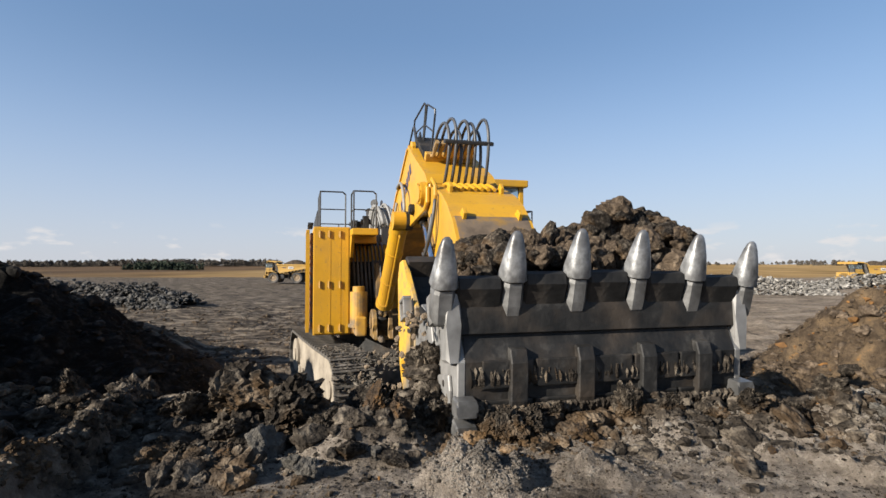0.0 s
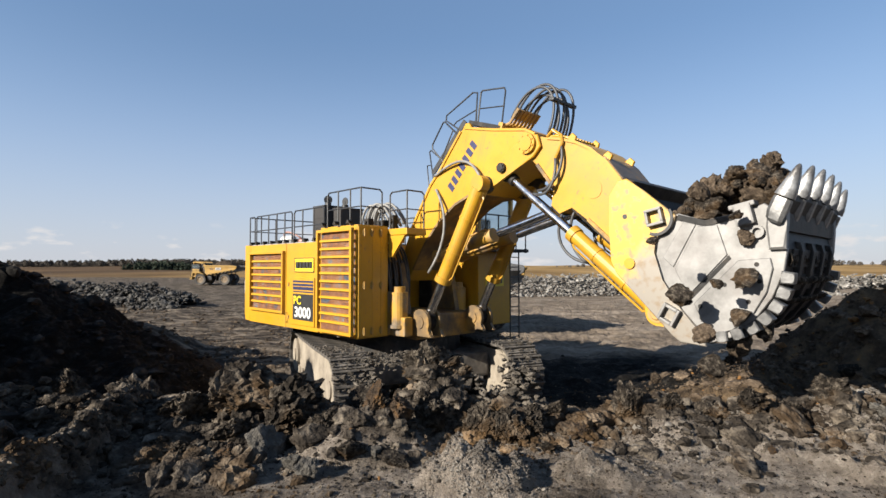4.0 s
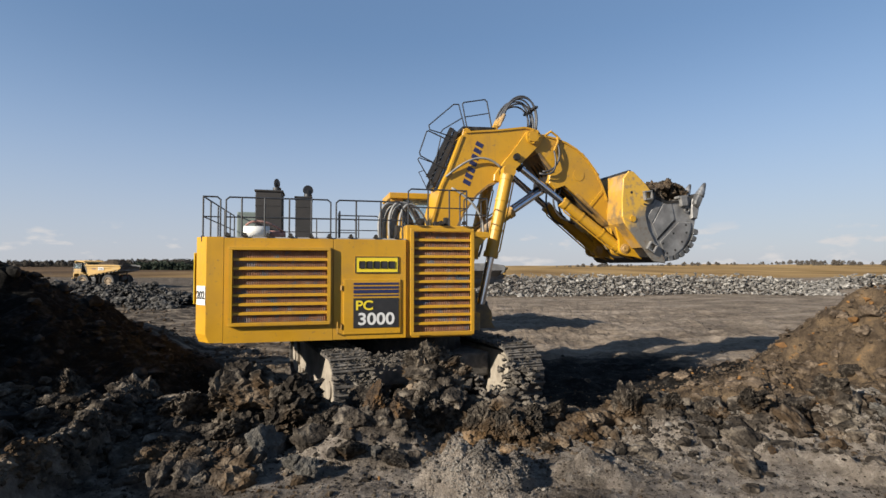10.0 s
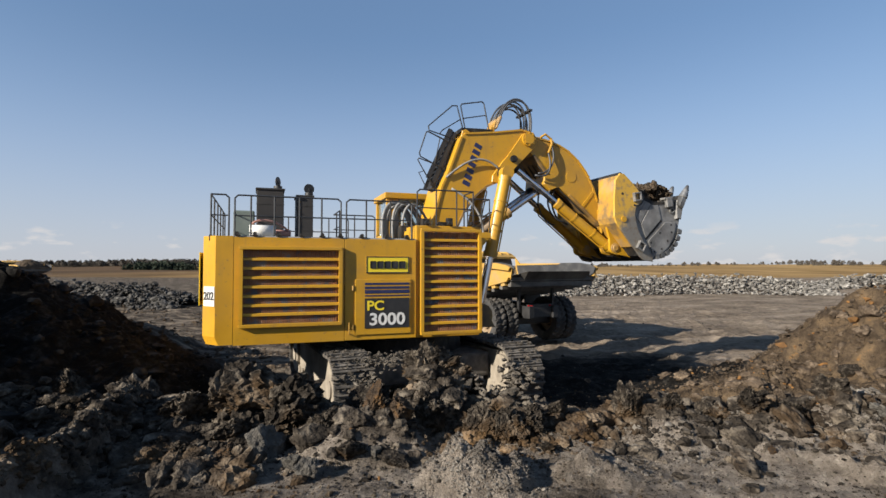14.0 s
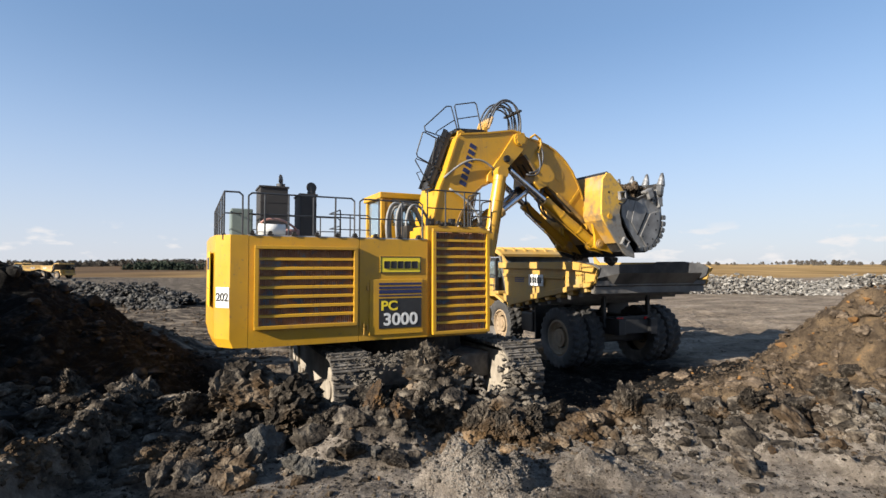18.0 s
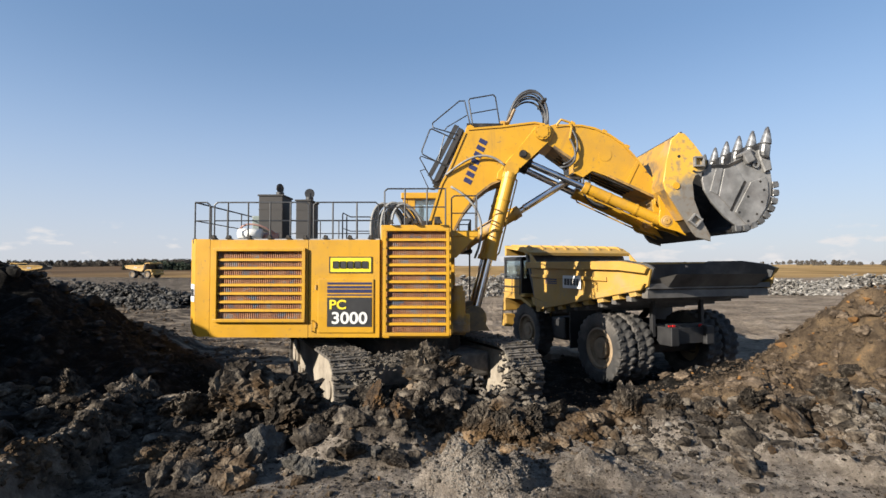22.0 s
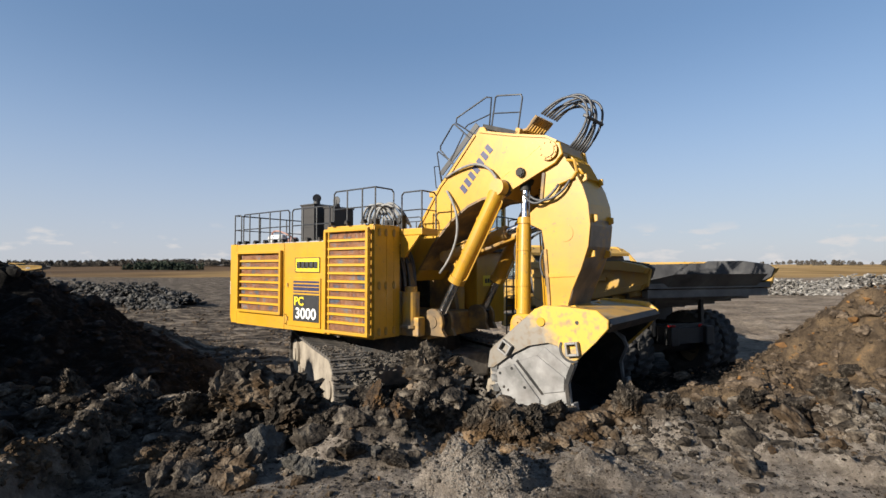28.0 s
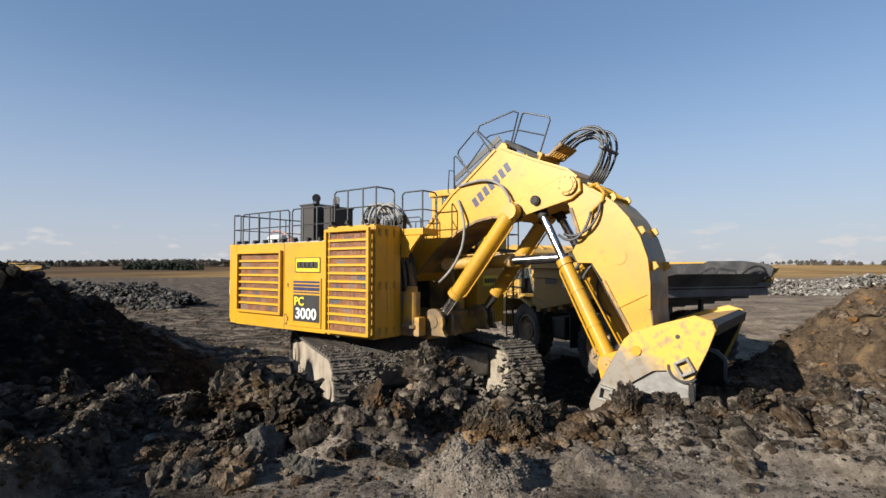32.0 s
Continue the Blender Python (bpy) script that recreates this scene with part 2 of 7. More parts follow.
    # the old floor on the near side of the ridge is darker, damp shale
    damp = ramp(noise_at(0.9, 9, 0.68, (0.6, 1.6, 1)), [(0.38, (0.022, 0.018, 0.015)), (0.50, (0.080, 0.064, 0.049)), (0.62, (0.22, 0.178, 0.135))])
    col = mix(mul2(rng(xyz.outputs[0], 1.0, -10.0), mul2(rng(xyz.outputs[1], 17.0, 22.0), rng(xyz.outputs[1], 230.0, 190.0))), col, damp)
    # black shale of the left spoil, darkened further to carry its shade
    shaded_shale = ramp(noise_at(3.2, 10, 0.7), [(0.34, (0.004, 0.0036, 0.0032)), (0.52, (0.010, 0.009, 0.0078)), (0.70, (0.045, 0.040, 0.034))])
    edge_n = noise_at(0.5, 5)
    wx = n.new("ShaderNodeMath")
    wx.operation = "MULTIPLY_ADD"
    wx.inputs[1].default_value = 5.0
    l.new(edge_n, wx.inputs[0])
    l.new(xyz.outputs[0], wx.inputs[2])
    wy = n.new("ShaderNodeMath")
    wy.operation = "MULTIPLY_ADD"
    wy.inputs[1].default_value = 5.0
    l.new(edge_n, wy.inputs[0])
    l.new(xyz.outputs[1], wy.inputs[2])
    col = mix(mul2(rng(wx.outputs[0], 1.6, -0.2), mul2(rng(wy.outputs[0], 7.4, 8.6), rng(wy.outputs[0], 24.0, 17.0))), col, shaded_shale)
    # dark patch painted where the excavator's shadow falls on the pit floor
    col = mix(mul2(mul2(rng(wx.outputs[0], 1.5, 3.0), rng(wx.outputs[0], 13.5, 11.0)), mul2(rng(wy.outputs[0], 15.5, 17.5), rng(wy.outputs[0], 27.0, 25.0))), col, shaded_shale)
    col = mix(mul2(rng(wx.outputs[0], -3.5, -6.5), mul2(rng(wy.outputs[0], 7.4, 8.6), rng(wy.outputs[0], 27.0, 21.0))), col, shaded_shale)
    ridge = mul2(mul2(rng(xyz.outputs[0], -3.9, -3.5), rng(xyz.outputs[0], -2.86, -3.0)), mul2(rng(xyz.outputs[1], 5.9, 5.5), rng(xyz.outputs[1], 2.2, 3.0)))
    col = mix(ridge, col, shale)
    # pasture and stubble beyond the workings
    wob = n.new("ShaderNodeMath")
    wob.operation = "MULTIPLY_ADD"
    wob.inputs[1].default_value = 60
    l.new(noise_at(0.012, 3), wob.inputs[0])
    l.new(xyz.outputs[1], wob.inputs[2])
    straw = ramp(noise_at(0.02, 6, 0.6, (1, 0.25, 1)), [(0.32, (0.13, 0.078, 0.032)), (0.5, (0.24, 0.152, 0.062)), (0.68, (0.34, 0.225, 0.098))])
    heath = ramp(noise_at(0.02, 6, 0.6, (1, 0.25, 1)), [(0.32, (0.05, 0.032, 0.019)), (0.5, (0.095, 0.060, 0.033)), (0.68, (0.14, 0.09, 0.048))])
    fld = mix(rng(xyz.outputs[0], -190.0, -60.0), heath, straw)
    col = mix(rng(wob.outputs[0], 205.0, 225.0), col, fld)
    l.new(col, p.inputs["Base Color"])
    p.inputs["Roughness"].default_value = 0.95
    p.inputs["Specular IOR Level"].default_value = 0.06
    b0 = n.new("ShaderNodeBump")
    b0.inputs["Strength"].default_value, b0.inputs["Distance"].default_value = 0.8, 0.30
    l.new(noise_at(1.0, 8, 0.7, (0.9, 1.15, 1)), b0.inputs["Height"])
    b1 = n.new("ShaderNodeBump")
    l.new(b0.outputs[0], b1.inputs["Normal"])
    b1.inputs["Strength"].default_value, b1.inputs["Distance"].default_value = 0.9, 0.06
    l.new(noise_at(6.0, 10, 0.72), b1.inputs["Height"])
    b2 = n.new("ShaderNodeBump")
    b2.inputs["Strength"].default_value, b2.inputs["Distance"].default_value = 0.7, 0.02
    l.new(noise_at(24.0, 8, 0.7), b2.inputs["Height"])
    l.new(b1.outputs[0], b2.inputs["Normal"])
    l.new(b2.outputs[0], p.inputs["Normal"])
    return m


def scuffed_plate():
    """Yellow paint rubbed down to bare steel towards the cutting edge of the bucket."""
    m, n, l, p = mat_new("rubbed_yellow_to_steel")
    tc = n.new("ShaderNodeTexCoord")
    xyz = n.new("ShaderNodeSeparateXYZ")
    l.new(tc.outputs["Object"], xyz.inputs[0])
    no = n.new("ShaderNodeTexNoise")
    no.inputs["Scale"].default_value, no.inputs["Detail"].default_value = 2.4, 9
    l.new(tc.outputs["Object"], no.inputs[0])
    g = n.new("ShaderNodeMath")
    g.operation = "MULTIPLY_ADD"
    g.inputs[1].default_value = 1.5
    l.new(no.outputs[0], g.inputs[0])
    h = n.new("ShaderNodeMath")
    h.operation = "MULTIPLY_ADD"
    h.inputs[1].default_value = 0.9
    l.new(xyz.outputs[0], h.inputs[0])
    ng = n.new("ShaderNodeMath")
    ng.operation = "MULTIPLY"
    ng.inputs[1].default_value = -1.0
    l.new(xyz.outputs[2], ng.inputs[0])
    l.new(ng.outputs[0], h.inputs[2])
    l.new(h.outputs[0], g.inputs[2])
    mr = n.new("ShaderNodeMapRange")
    mr.inputs[1].default_value, mr.inputs[2].default_value = 0.72, 1.10
    l.new(g.outputs[0], mr.inputs[0])
    mx = n.new("ShaderNodeMix")
    mx.data_type = "RGBA"
    l.new(mr.outputs[0], mx.inputs[0])
    mx.inputs[6].default_value, mx.inputs[7].default_value = (0.52, 0.305, 0.040, 1), (0.235, 0.212, 0.18, 1)
    st = n.new("ShaderNodeTexNoise")
    st.inputs["Scale"].default_value, st.inputs["Detail"].default_value = 7.0, 8
    l.new(tc.outputs["Object"], st.inputs[0])
    sr = n.new("ShaderNodeMapRange")
    sr.inputs[1].default_value, sr.inputs[2].default_value, sr.inputs[4].default_value = 0.50, 0.68, 0.8
    l.new(st.outputs[0], sr.inputs[0])
    m2 = n.new("ShaderNodeMix")
    m2.data_type = "RGBA"
    l.new(sr.outputs[0], m2.inputs[0])
    l.new(mx.outputs[2], m2.inputs[6])
    m2.inputs[7].default_value = (0.20, 0.15, 0.10, 1)
    l.new(m2.outputs[2], p.inputs["Base Color"])
    hm = n.new("ShaderNodeMath")
    hm.operation = "MULTIPLY"
    hm.inputs[1].default_value = 0.5
    l.new(mr.outputs[0], hm.inputs[0])
    l.new(hm.outputs[0], p.inputs["Metallic"])
    p.inputs["Roughness"].default_value = 0.45
    return m


SCUFFED = scuffed_plate()
GROUND = ground_material()


# ---- mesh helpers ----
def link_mesh(name, bm, material, parent=None, label="", smooth=False):
    me = bpy.data.meshes.new(name)
    bmesh.ops.recalc_face_normals(bm, faces=bm.faces)
    bm.to_mesh(me)
    bm.free()
    for mm in (material if isinstance(material, (list, tuple)) else [material]):
        me.materials.append(mm)
    if smooth:
        for f in me.polygons:
            f.use_smooth = True
    ob = new(name, me)
    if parent is not None:
        ob.parent = parent
    if label:
        ob["label"] = label
    return ob


def part(name, bm, material, parent, label="", smooth=False):
    return link_mesh(name, bm, material, parent, label, smooth)


def share(name, me, parent, m):
    ob = new(name, me)
    ob.parent = parent
    ob.matrix_basis = m
    return ob


def box(bm, x0, x1, y0, y1, z0, z1, bev=0.0):
    vs = bmesh.ops.create_cube(bm, size=1, matrix=Matrix.LocRotScale(((x0 + x1) / 2, (y0 + y1) / 2, (z0 + z1) / 2), None, (abs(x1 - x0), abs(y1 - y0), abs(z1 - z0))))["verts"]
    if bev:
        es = {e for v in vs for e in v.link_edges}
        bmesh.ops.bevel(bm, geom=list(es), offset=bev, segments=2, affect="EDGES", profile=0.6)
    return bm


def prism(bm, outline, y0, y1, bev=0.0):
    """A plate: the outline in x and z, from y0 to y1."""
    a = [bm.verts.new((x, y0, z)) for x, z in outline]
    b = [bm.verts.new((x, y1, z)) for x, z in outline]
    fs = [bm.faces.new(a), bm.faces.new(b[::-1])]
    k = len(outline)
    for i in range(k):
        j = (i + 1) % k
        fs.append(bm.faces.new((a[i], b[i], b[j], a[j])))
    if bev:
        es = [e for f in fs[:2] for e in f.edges]
        bmesh.ops.bevel(bm, geom=es, offset=bev, segments=1, affect="EDGES")
    return bm


def tube(bm, p0, p1, r, seg=12, r2=None):
    p0, p1 = Vector(p0), Vector(p1)
    d = p1 - p0
    m = Matrix.Translation((p0 + p1) / 2) @ d.to_track_quat("Z", "Y").to_matrix().to_4x4()
    bmesh.ops.create_cone(bm, cap_ends=True, segments=seg, radius1=r, radius2=r if r2 is None else r2, depth=d.length, matrix=m)
    return bm


def pipe(bm, pts, r, seg=6):
    """A bent pipe through the points, mitred at the bends."""
    pts = [Vector(q) for q in pts]
    rings = []
    for i, q in enumerate(pts):
        t = ((pts[min(i + 1, len(pts) - 1)] - q).normalized() + (q - pts[max(i - 1, 0)]).normalized()).normalized()
        e = t.orthogonal().normalized() if not rings else (last - t * last.dot(t)).normalized()
        last = e
        g = t.cross(e)
        rings.append([bm.verts.new(q + (e * math.cos(2 * math.pi * k / seg) + g * math.sin(2 * math.pi * k / seg)) * r) for k in range(seg)])
    for a, b in zip(rings, rings[1:]):
        for k in range(seg):
            bm.faces.new((a[k], a[(k + 1) % seg], b[(k + 1) % seg], b[k]))
    bm.faces.new(rings[0][::-1])
    bm.faces.new(rings[-1])
    return bm


def lathe(bm, prof, seg=24, axis="Y", at=(0, 0, 0)):
    """A closed ring profile (radius, offset) turned about an axis through at."""
    rings = []
    for k in range(seg):
        a = 2 * math.pi * k / seg
        ring = []
        for r, o in prof:
            c, s = r * math.cos(a), r * math.sin(a)
            v = {"Y": (c, o, s), "X": (o, c, s), "Z": (c, s, o)}[axis]
            ring.append(bm.verts.new(Vector(v) + Vector(at)))
        rings.append(ring)
    k2 = len(prof)
    for i in range(seg):
        a, b = rings[i], rings[(i + 1) % seg]
        for j in range(k2):
            bm.faces.new((a[j], a[(j + 1) % k2], b[(j + 1) % k2], b[j]))
    return bm


def arc(cx, cz, r, a0, a1, k):
    return [(cx + r * math.cos(radians(a0 + (a1 - a0) * i / k)), cz + r * math.sin(radians(a0 + (a1 - a0) * i / k))) for i in range(k + 1)]


def bez(p0, p1, p2, p3, k=10):
    out = []
    for i in range(k + 1):
        t = i / k
        out.append(tuple((1 - t) ** 3 * a + 3 * t * (1 - t) ** 2 * b + 3 * t * t * (1 - t) * c + t ** 3 * d for a, b, c, d in zip(p0, p1, p2, p3)))
    return out


def empty(name, m=None):
    ob = new(name)
    ob.empty_display_size = 0.3
    if m is not None:
        ob.matrix_basis = m
    return ob


def text_mesh(words, size, depth=0.006):
    cu = bpy.data.curves.new("lettering", "FONT")
    cu.offset = size * 0.022
    cu.body, cu.size, cu.extrude, cu.align_x, cu.align_y = words, size, depth, "CENTER", "CENTER"
    tmp = bpy.data.objects.new("tmp", cu)
    me = bpy.data.meshes.new_from_object(tmp)
    bpy.data.objects.remove(tmp)
    return me


def crag_mesh(name, seed, sub=5, flat=0.85, material=None):
    """A big broken mass of shale: bedded steps, sheared faces and crumbs at three scales."""
    rnd = random.Random(seed)
    bm = bmesh.new()
    bmesh.ops.create_icosphere(bm, subdivisions=sub, radius=0.5)
    off = Vector((rnd.uniform(0, 90), rnd.uniform(0, 90), rnd.uniform(0, 90)))
    bed = Euler((rnd.uniform(-0.7, 0.7), rnd.uniform(-0.7, 0.7), rnd.uniform(0, 6))).to_matrix()
    cuts = [(Vector((rnd.gauss(0, 1), rnd.gauss(0, 1), rnd.gauss(0, 0.8))).normalized(), rnd.uniform(0.20, 0.40)) for _ in range(11)]
    for v in bm.verts:
        d = v.co.normalized()
        q = d + off
        a = noise.voronoi(q * 1.5)[0]
        b = noise.voronoi(q * 3.6)[0]
        c = noise.voronoi(q * 9.0)[0]
        w = bed @ (d + noise.noise_vector(q * 2.0) * 0.25)
        step = noise.cell(Vector((w.x * 1.8, w.y * 1.8, w.z * 5.5)) + off)
        k = 0.26 * (0.5 - a[0]) + 0.07 * (0.45 - b[0]) + 0.10 * step + 0.13 * noise.fractal(q * 2.2, 0.8, 2.1, 4)
        v.co += d * k
        for nn, e in cuts:
            j = v.co.dot(nn) - e
            if j > 0:
                v.co -= nn * j * 0.82
        v.co += d * (0.060 * (0.4 - c[0]) + 0.03 * noise.cell(w * 7.0 + off) + 0.035 * noise.fractal(q * 9.0, 0.7, 2.1, 4))
        v.co.z *= flat
    me = bpy.data.meshes.new(name)
    bm.to_mesh(me)
    bm.free()
    if material:
        me.materials.append(material)
    return me


def rock_mesh(name, seed, sub=2, flat=1.0, rough=0.35, material=None):
    """An angular broken stone: an icosphere cut by random planes, then roughened."""
    rnd = random.Random(seed)
    bm = bmesh.new()
    bmesh.ops.create_icosphere(bm, subdivisions=sub, radius=0.5)
    cuts = [(Vector((rnd.gauss(0, 1), rnd.gauss(0, 1), rnd.gauss(0, 1))).normalized(), rnd.uniform(0.22, 0.40)) for _ in range(9)]
    off = Vector((rnd.uniform(0, 50), rnd.uniform(0, 50), rnd.uniform(0, 50)))
    for v in bm.verts:
        for nn, d in cuts:
            k = v.co.dot(nn) - d
            if k > 0:
                v.co -= nn * k * 0.92
        v.co += v.co.normalized() * noise.fractal(v.co * 3.2 + off, 0.9, 2.1, 3) * rough * 0.35
        v.co.z *= flat
    me = bpy.data.meshes.new(name)
    bm.to_mesh(me)
    bm.free()
    if material:
        me.materials.append(material)
    return me


def clod_mesh(name, seed, sub=2, flat=0.85, material=None, lump=1.0):
    """A crumbly clod: a ball broken up by cells at two scales, with a few sheared faces."""
    rnd = random.Random(seed)
    bm = bmesh.new()
    bmesh.ops.create_icosphere(bm, subdivisions=sub, radius=0.5)
    off = Vector((rnd.uniform(0, 90), rnd.uniform(0, 90), rnd.uniform(0, 90)))
    cuts = [(Vector((rnd.gauss(0, 1), rnd.gauss(0, 1), rnd.gauss(0, 1))).normalized(), rnd.uniform(0.25, 0.42)) for _ in range(5)]
    for v in bm.verts:
        d = v.co.normalized()
        q = d * 1.0 + off
        a = noise.voronoi(q * 1.7)[0]
        b = noise.voronoi(q * 4.1)[0]
        k = 0.30 * (0.55 - a[0]) + 0.10 * (a[1] - a[0]) + 0.13 * (0.5 - b[0]) + 0.10 * noise.fractal(q * 2.0, 1.0, 2.0, 4)
        v.co += d * k * lump
        for nn, e in cuts:
            j = v.co.dot(nn) - e
            if j > 0:
                v.co -= nn * j * 0.75
        v.co.z *= flat
    me = bpy.data.meshes.new(name)
    bm.to_mesh(me)
    bm.free()
    if material:
        me.materials.append(material)
    return me


# ---- ground ----
def hash2(ix, iy, s):
    v = np.sin(ix * 127.1 + iy * 311.7 + s * 74.7) * 43758.5453
    return v - np.floor(v)


def vnoise(x, y, s=0):
    ix, iy = np.floor(x), np.floor(y)
    fx, fy = x - ix, y - iy
    fx, fy = fx * fx * (3 - 2 * fx), fy * fy * (3 - 2 * fy)
    a, b, c, d = hash2(ix, iy, s), hash2(ix + 1, iy, s), hash2(ix, iy + 1, s), hash2(ix + 1, iy + 1, s)
    return (a * (1 - fx) + b * fx) * (1 - fy) + (c * (1 - fx) + d * fx) * fy - 0.5


def fbm(x, y, s=0, octaves=5, gain=0.5, ridged=False):
    t, amp, c, sn = 0.0, 1.0, math.cos(0.6), math.sin(0.6)
    for o in range(octaves):
        v = vnoise(x, y, s + o * 3.1)
        t = t + amp * ((0.5 - 2 * np.abs(v)) if ridged else v)
        x, y, amp = (c * x - sn * y) * 2.03, (sn * x + c * y) * 2.03, amp * gain
    return t


def sstep(a, b, v):
    t = np.clip((v - a) / (b - a), 0, 1)
    return t * t * (3 - 2 * t)


def mound(x, y, cx, cy, rx, ry, h, turn=0.0, sharp=1.0):
    c, s = math.cos(radians(turn)), math.sin(radians(turn))
    u, v = (x - cx) * c + (y - cy) * s, -(x - cx) * s + (y - cy) * c
    d = np.sqrt((u / rx) ** 2 + (v / ry) ** 2)
    return h * np.clip(1 - d, 0, 1) ** sharp


MOUNDS = [
    # this row: unseen heaps off to the left, added to shade spoil and bench
    (-7.3, 2.2, 7.5, 2.8, 4.85, 82, 0.85), (-9.6, 3.4, 4.6, 4.2, 7.0, 20, 0.9), (-16, 8.5, 7, 6, 7.3, 30, 0.9), (-20.5, 12.5, 8, 7, 8.2, 40, 0.9), (-24, 15, 9, 7, 6.5, 40, 0.9),  # x, y, radius along, radius across, height, turn, sharpness
    (-12.5, 13.5, 7.5, 6.0, 4.4, 25, 1.0), (-17, 19, 9, 6, 4.2, 60, 1.0), (-9.5, 9.0, 4.0, 3.0, 2.2, 30, 1.0), (-8.2, 6.2, 3.4, 2.2, 1.4, 10, 1.0),
    (11.0, 13.5, 6.2, 4.6, 3.3, 10, 0.95), (7.0, 12.5, 4.2, 2.6, 1.5, 20, 1.0), (14.5, 12.0, 5.0, 4.0, 2.6, 0, 1.0), (9.0, 9.4, 4.6, 2.2, 1.6, 0, 1.0),
]


def ground_z(x, y):
    """The height of the workings: a bench under the viewer, its broken edge, the pit floor with the heaps and the land beyond."""
    x, y = np.asarray(x, float), np.asarray(y, float)
    edge = 5.55 + 0.5 * np.sin(x * 0.55 + 1.0) * 0.6 + fbm(x * 0.7, y * 0.7, 11, 3) * 0.8 + 0.10 * np.maximum(0, -x - 1.0)
    bench = 2.22 * (1 - sstep(edge, edge + 2.6, y))
    rough = 1 - sstep(18, 26, np.abs(y)) * 0.8
    z = bench
    heap = np.zeros_like(x)
    for cx, cy, rx, ry, h, turn, sh in MOUNDS:
        heap = np.maximum(heap, mound(x + fbm(x * 0.35, y * 0.35, 5, 3) * 1.6, y + fbm(x * 0.35, y * 0.35, 6, 3) * 1.6, cx, cy, rx, ry, h, turn, sh))
    # rubble lip along the edge of the bench
    lip = np.zeros_like(x)
    for cx, cy, r, h in LIP:
        lip = np.maximum(lip, mound(x, y, cx, cy, r, r * 0.8, h, 0, 0.8))
    # a thrown-up slab of mud that runs up the bench, steep on its shaded side
    cx = -2.95 - 0.14 * (y - 3.4) - 0.10 * np.maximum(0, y - 4.9) + fbm(y * 1.6, y * 0.3, 61, 3) * 0.16
    side = x - cx
    prof = np.where(side > 0, np.clip(1 - side / 0.17, 0, 1) ** 0.7, np.clip(1 + side / 0.34, 0, 1) ** 1.2)
    ridge = (0.36 + 0.03 * (y - 3.4) + fbm(y * 2.4, y, 62, 4) * 0.07) * prof * sstep(2.2, 3.2, y) * (1 - sstep(5.5, 6.1, y))
    lip = np.maximum(lip, mound(x + fbm(x * 2.5, y * 2.5, 71, 3) * 0.25, y, 0.26, 4.28, 0.40, 0.42, 0.36, 0, 0.7))
    # pale berm beside the ruts and a low pale hump
    along = (x - 2.9) * 0.685 - (y - 4.95) * 0.728
    lip = np.maximum(lip, 0.13 * np.exp(-(((x - 2.9) * 0.728 + (y - 4.95) * 0.685 + fbm(x * 1.5, y * 1.5, 72, 2) * 0.15) / 0.10) ** 2) * sstep(-0.15, 0.15, along) * (1 - sstep(1.1, 1.5, along)))
    lip = np.maximum(lip, mound(x + fbm(x * 3, y * 3, 73, 3) * 0.2, y, 1.30, 4.40, 0.42, 0.30, 0.17, 0, 0.8))
    lip = np.maximum(lip, mound(x + fbm(x * 2, y * 2, 74, 3) * 0.3, y, 4.75, 5.95, 0.75, 0.40, 0.34, 0, 0.8))
    z = np.maximum(z, heap) + lip * 1.0
    near = (1 - sstep(16, 22, y)) * (1 - sstep(12, 22, np.abs(x)))
    loose = np.clip(heap * 0.5 + lip * 2.0, 0, 1)
    z = z + fbm(x * 0.9, y * 0.9, 21, 5, 0.55) * (0.05 + 0.34 * loose) * (0.25 + 0.75 * near)
    z = z + fbm(x * 3.6, y * 3.6, 31, 4, 0.6, True) * (0.03 + 0.15 * loose) * near + fbm(x * 9, y * 9, 33, 2, 0.6, True) * (0.008 + 0.05 * loose) * near
    z = z + np.maximum(0.0, ridge - lip) + fbm(x * 7, y * 7, 63, 3, 0.6, True) * 0.05 * (ridge > 0.05)
    # wheel ruts on the bench, pressed across it
    z = z - 0.05 * np.exp(-((y - 4.6 + 0.12 * x) / 0.16) ** 2) * sstep(1.5, 3.0, x) - 0.045 * np.exp(-((y - 4.15 + 0.10 * x) / 0.13) ** 2) * sstep(1.0, 2.5, x)
    # pit floor undulation, far land
    # wheel tracks and shallow scrapes of the pit floor
    z = z + (fbm(x * 0.9, y * 1.4, 43, 4, 0.6) * 0.22 - 0.10 * np.abs(np.sin(y * 1.3 + 0.25 * x + fbm(x * 0.1, y * 0.1, 44, 2) * 6.0))) * sstep(13, 18, y) * (1 - sstep(45, 70, y))
    z = z + fbm(x * 0.12, y * 0.12, 41, 4) * 0.35 * sstep(16, 40, y) + fbm(x * 0.5, y * 0.5, 42, 3) * 0.10 * sstep(15, 25, y)
    far = sstep(110, 900, np.hypot(x, y))
    z = z + far * (3.6 + 3.0 * sstep(60, 500, x) * sstep(80, 700, y) + fbm(x * 0.004, y * 0.004, 51, 3) * 4.0)
    return z


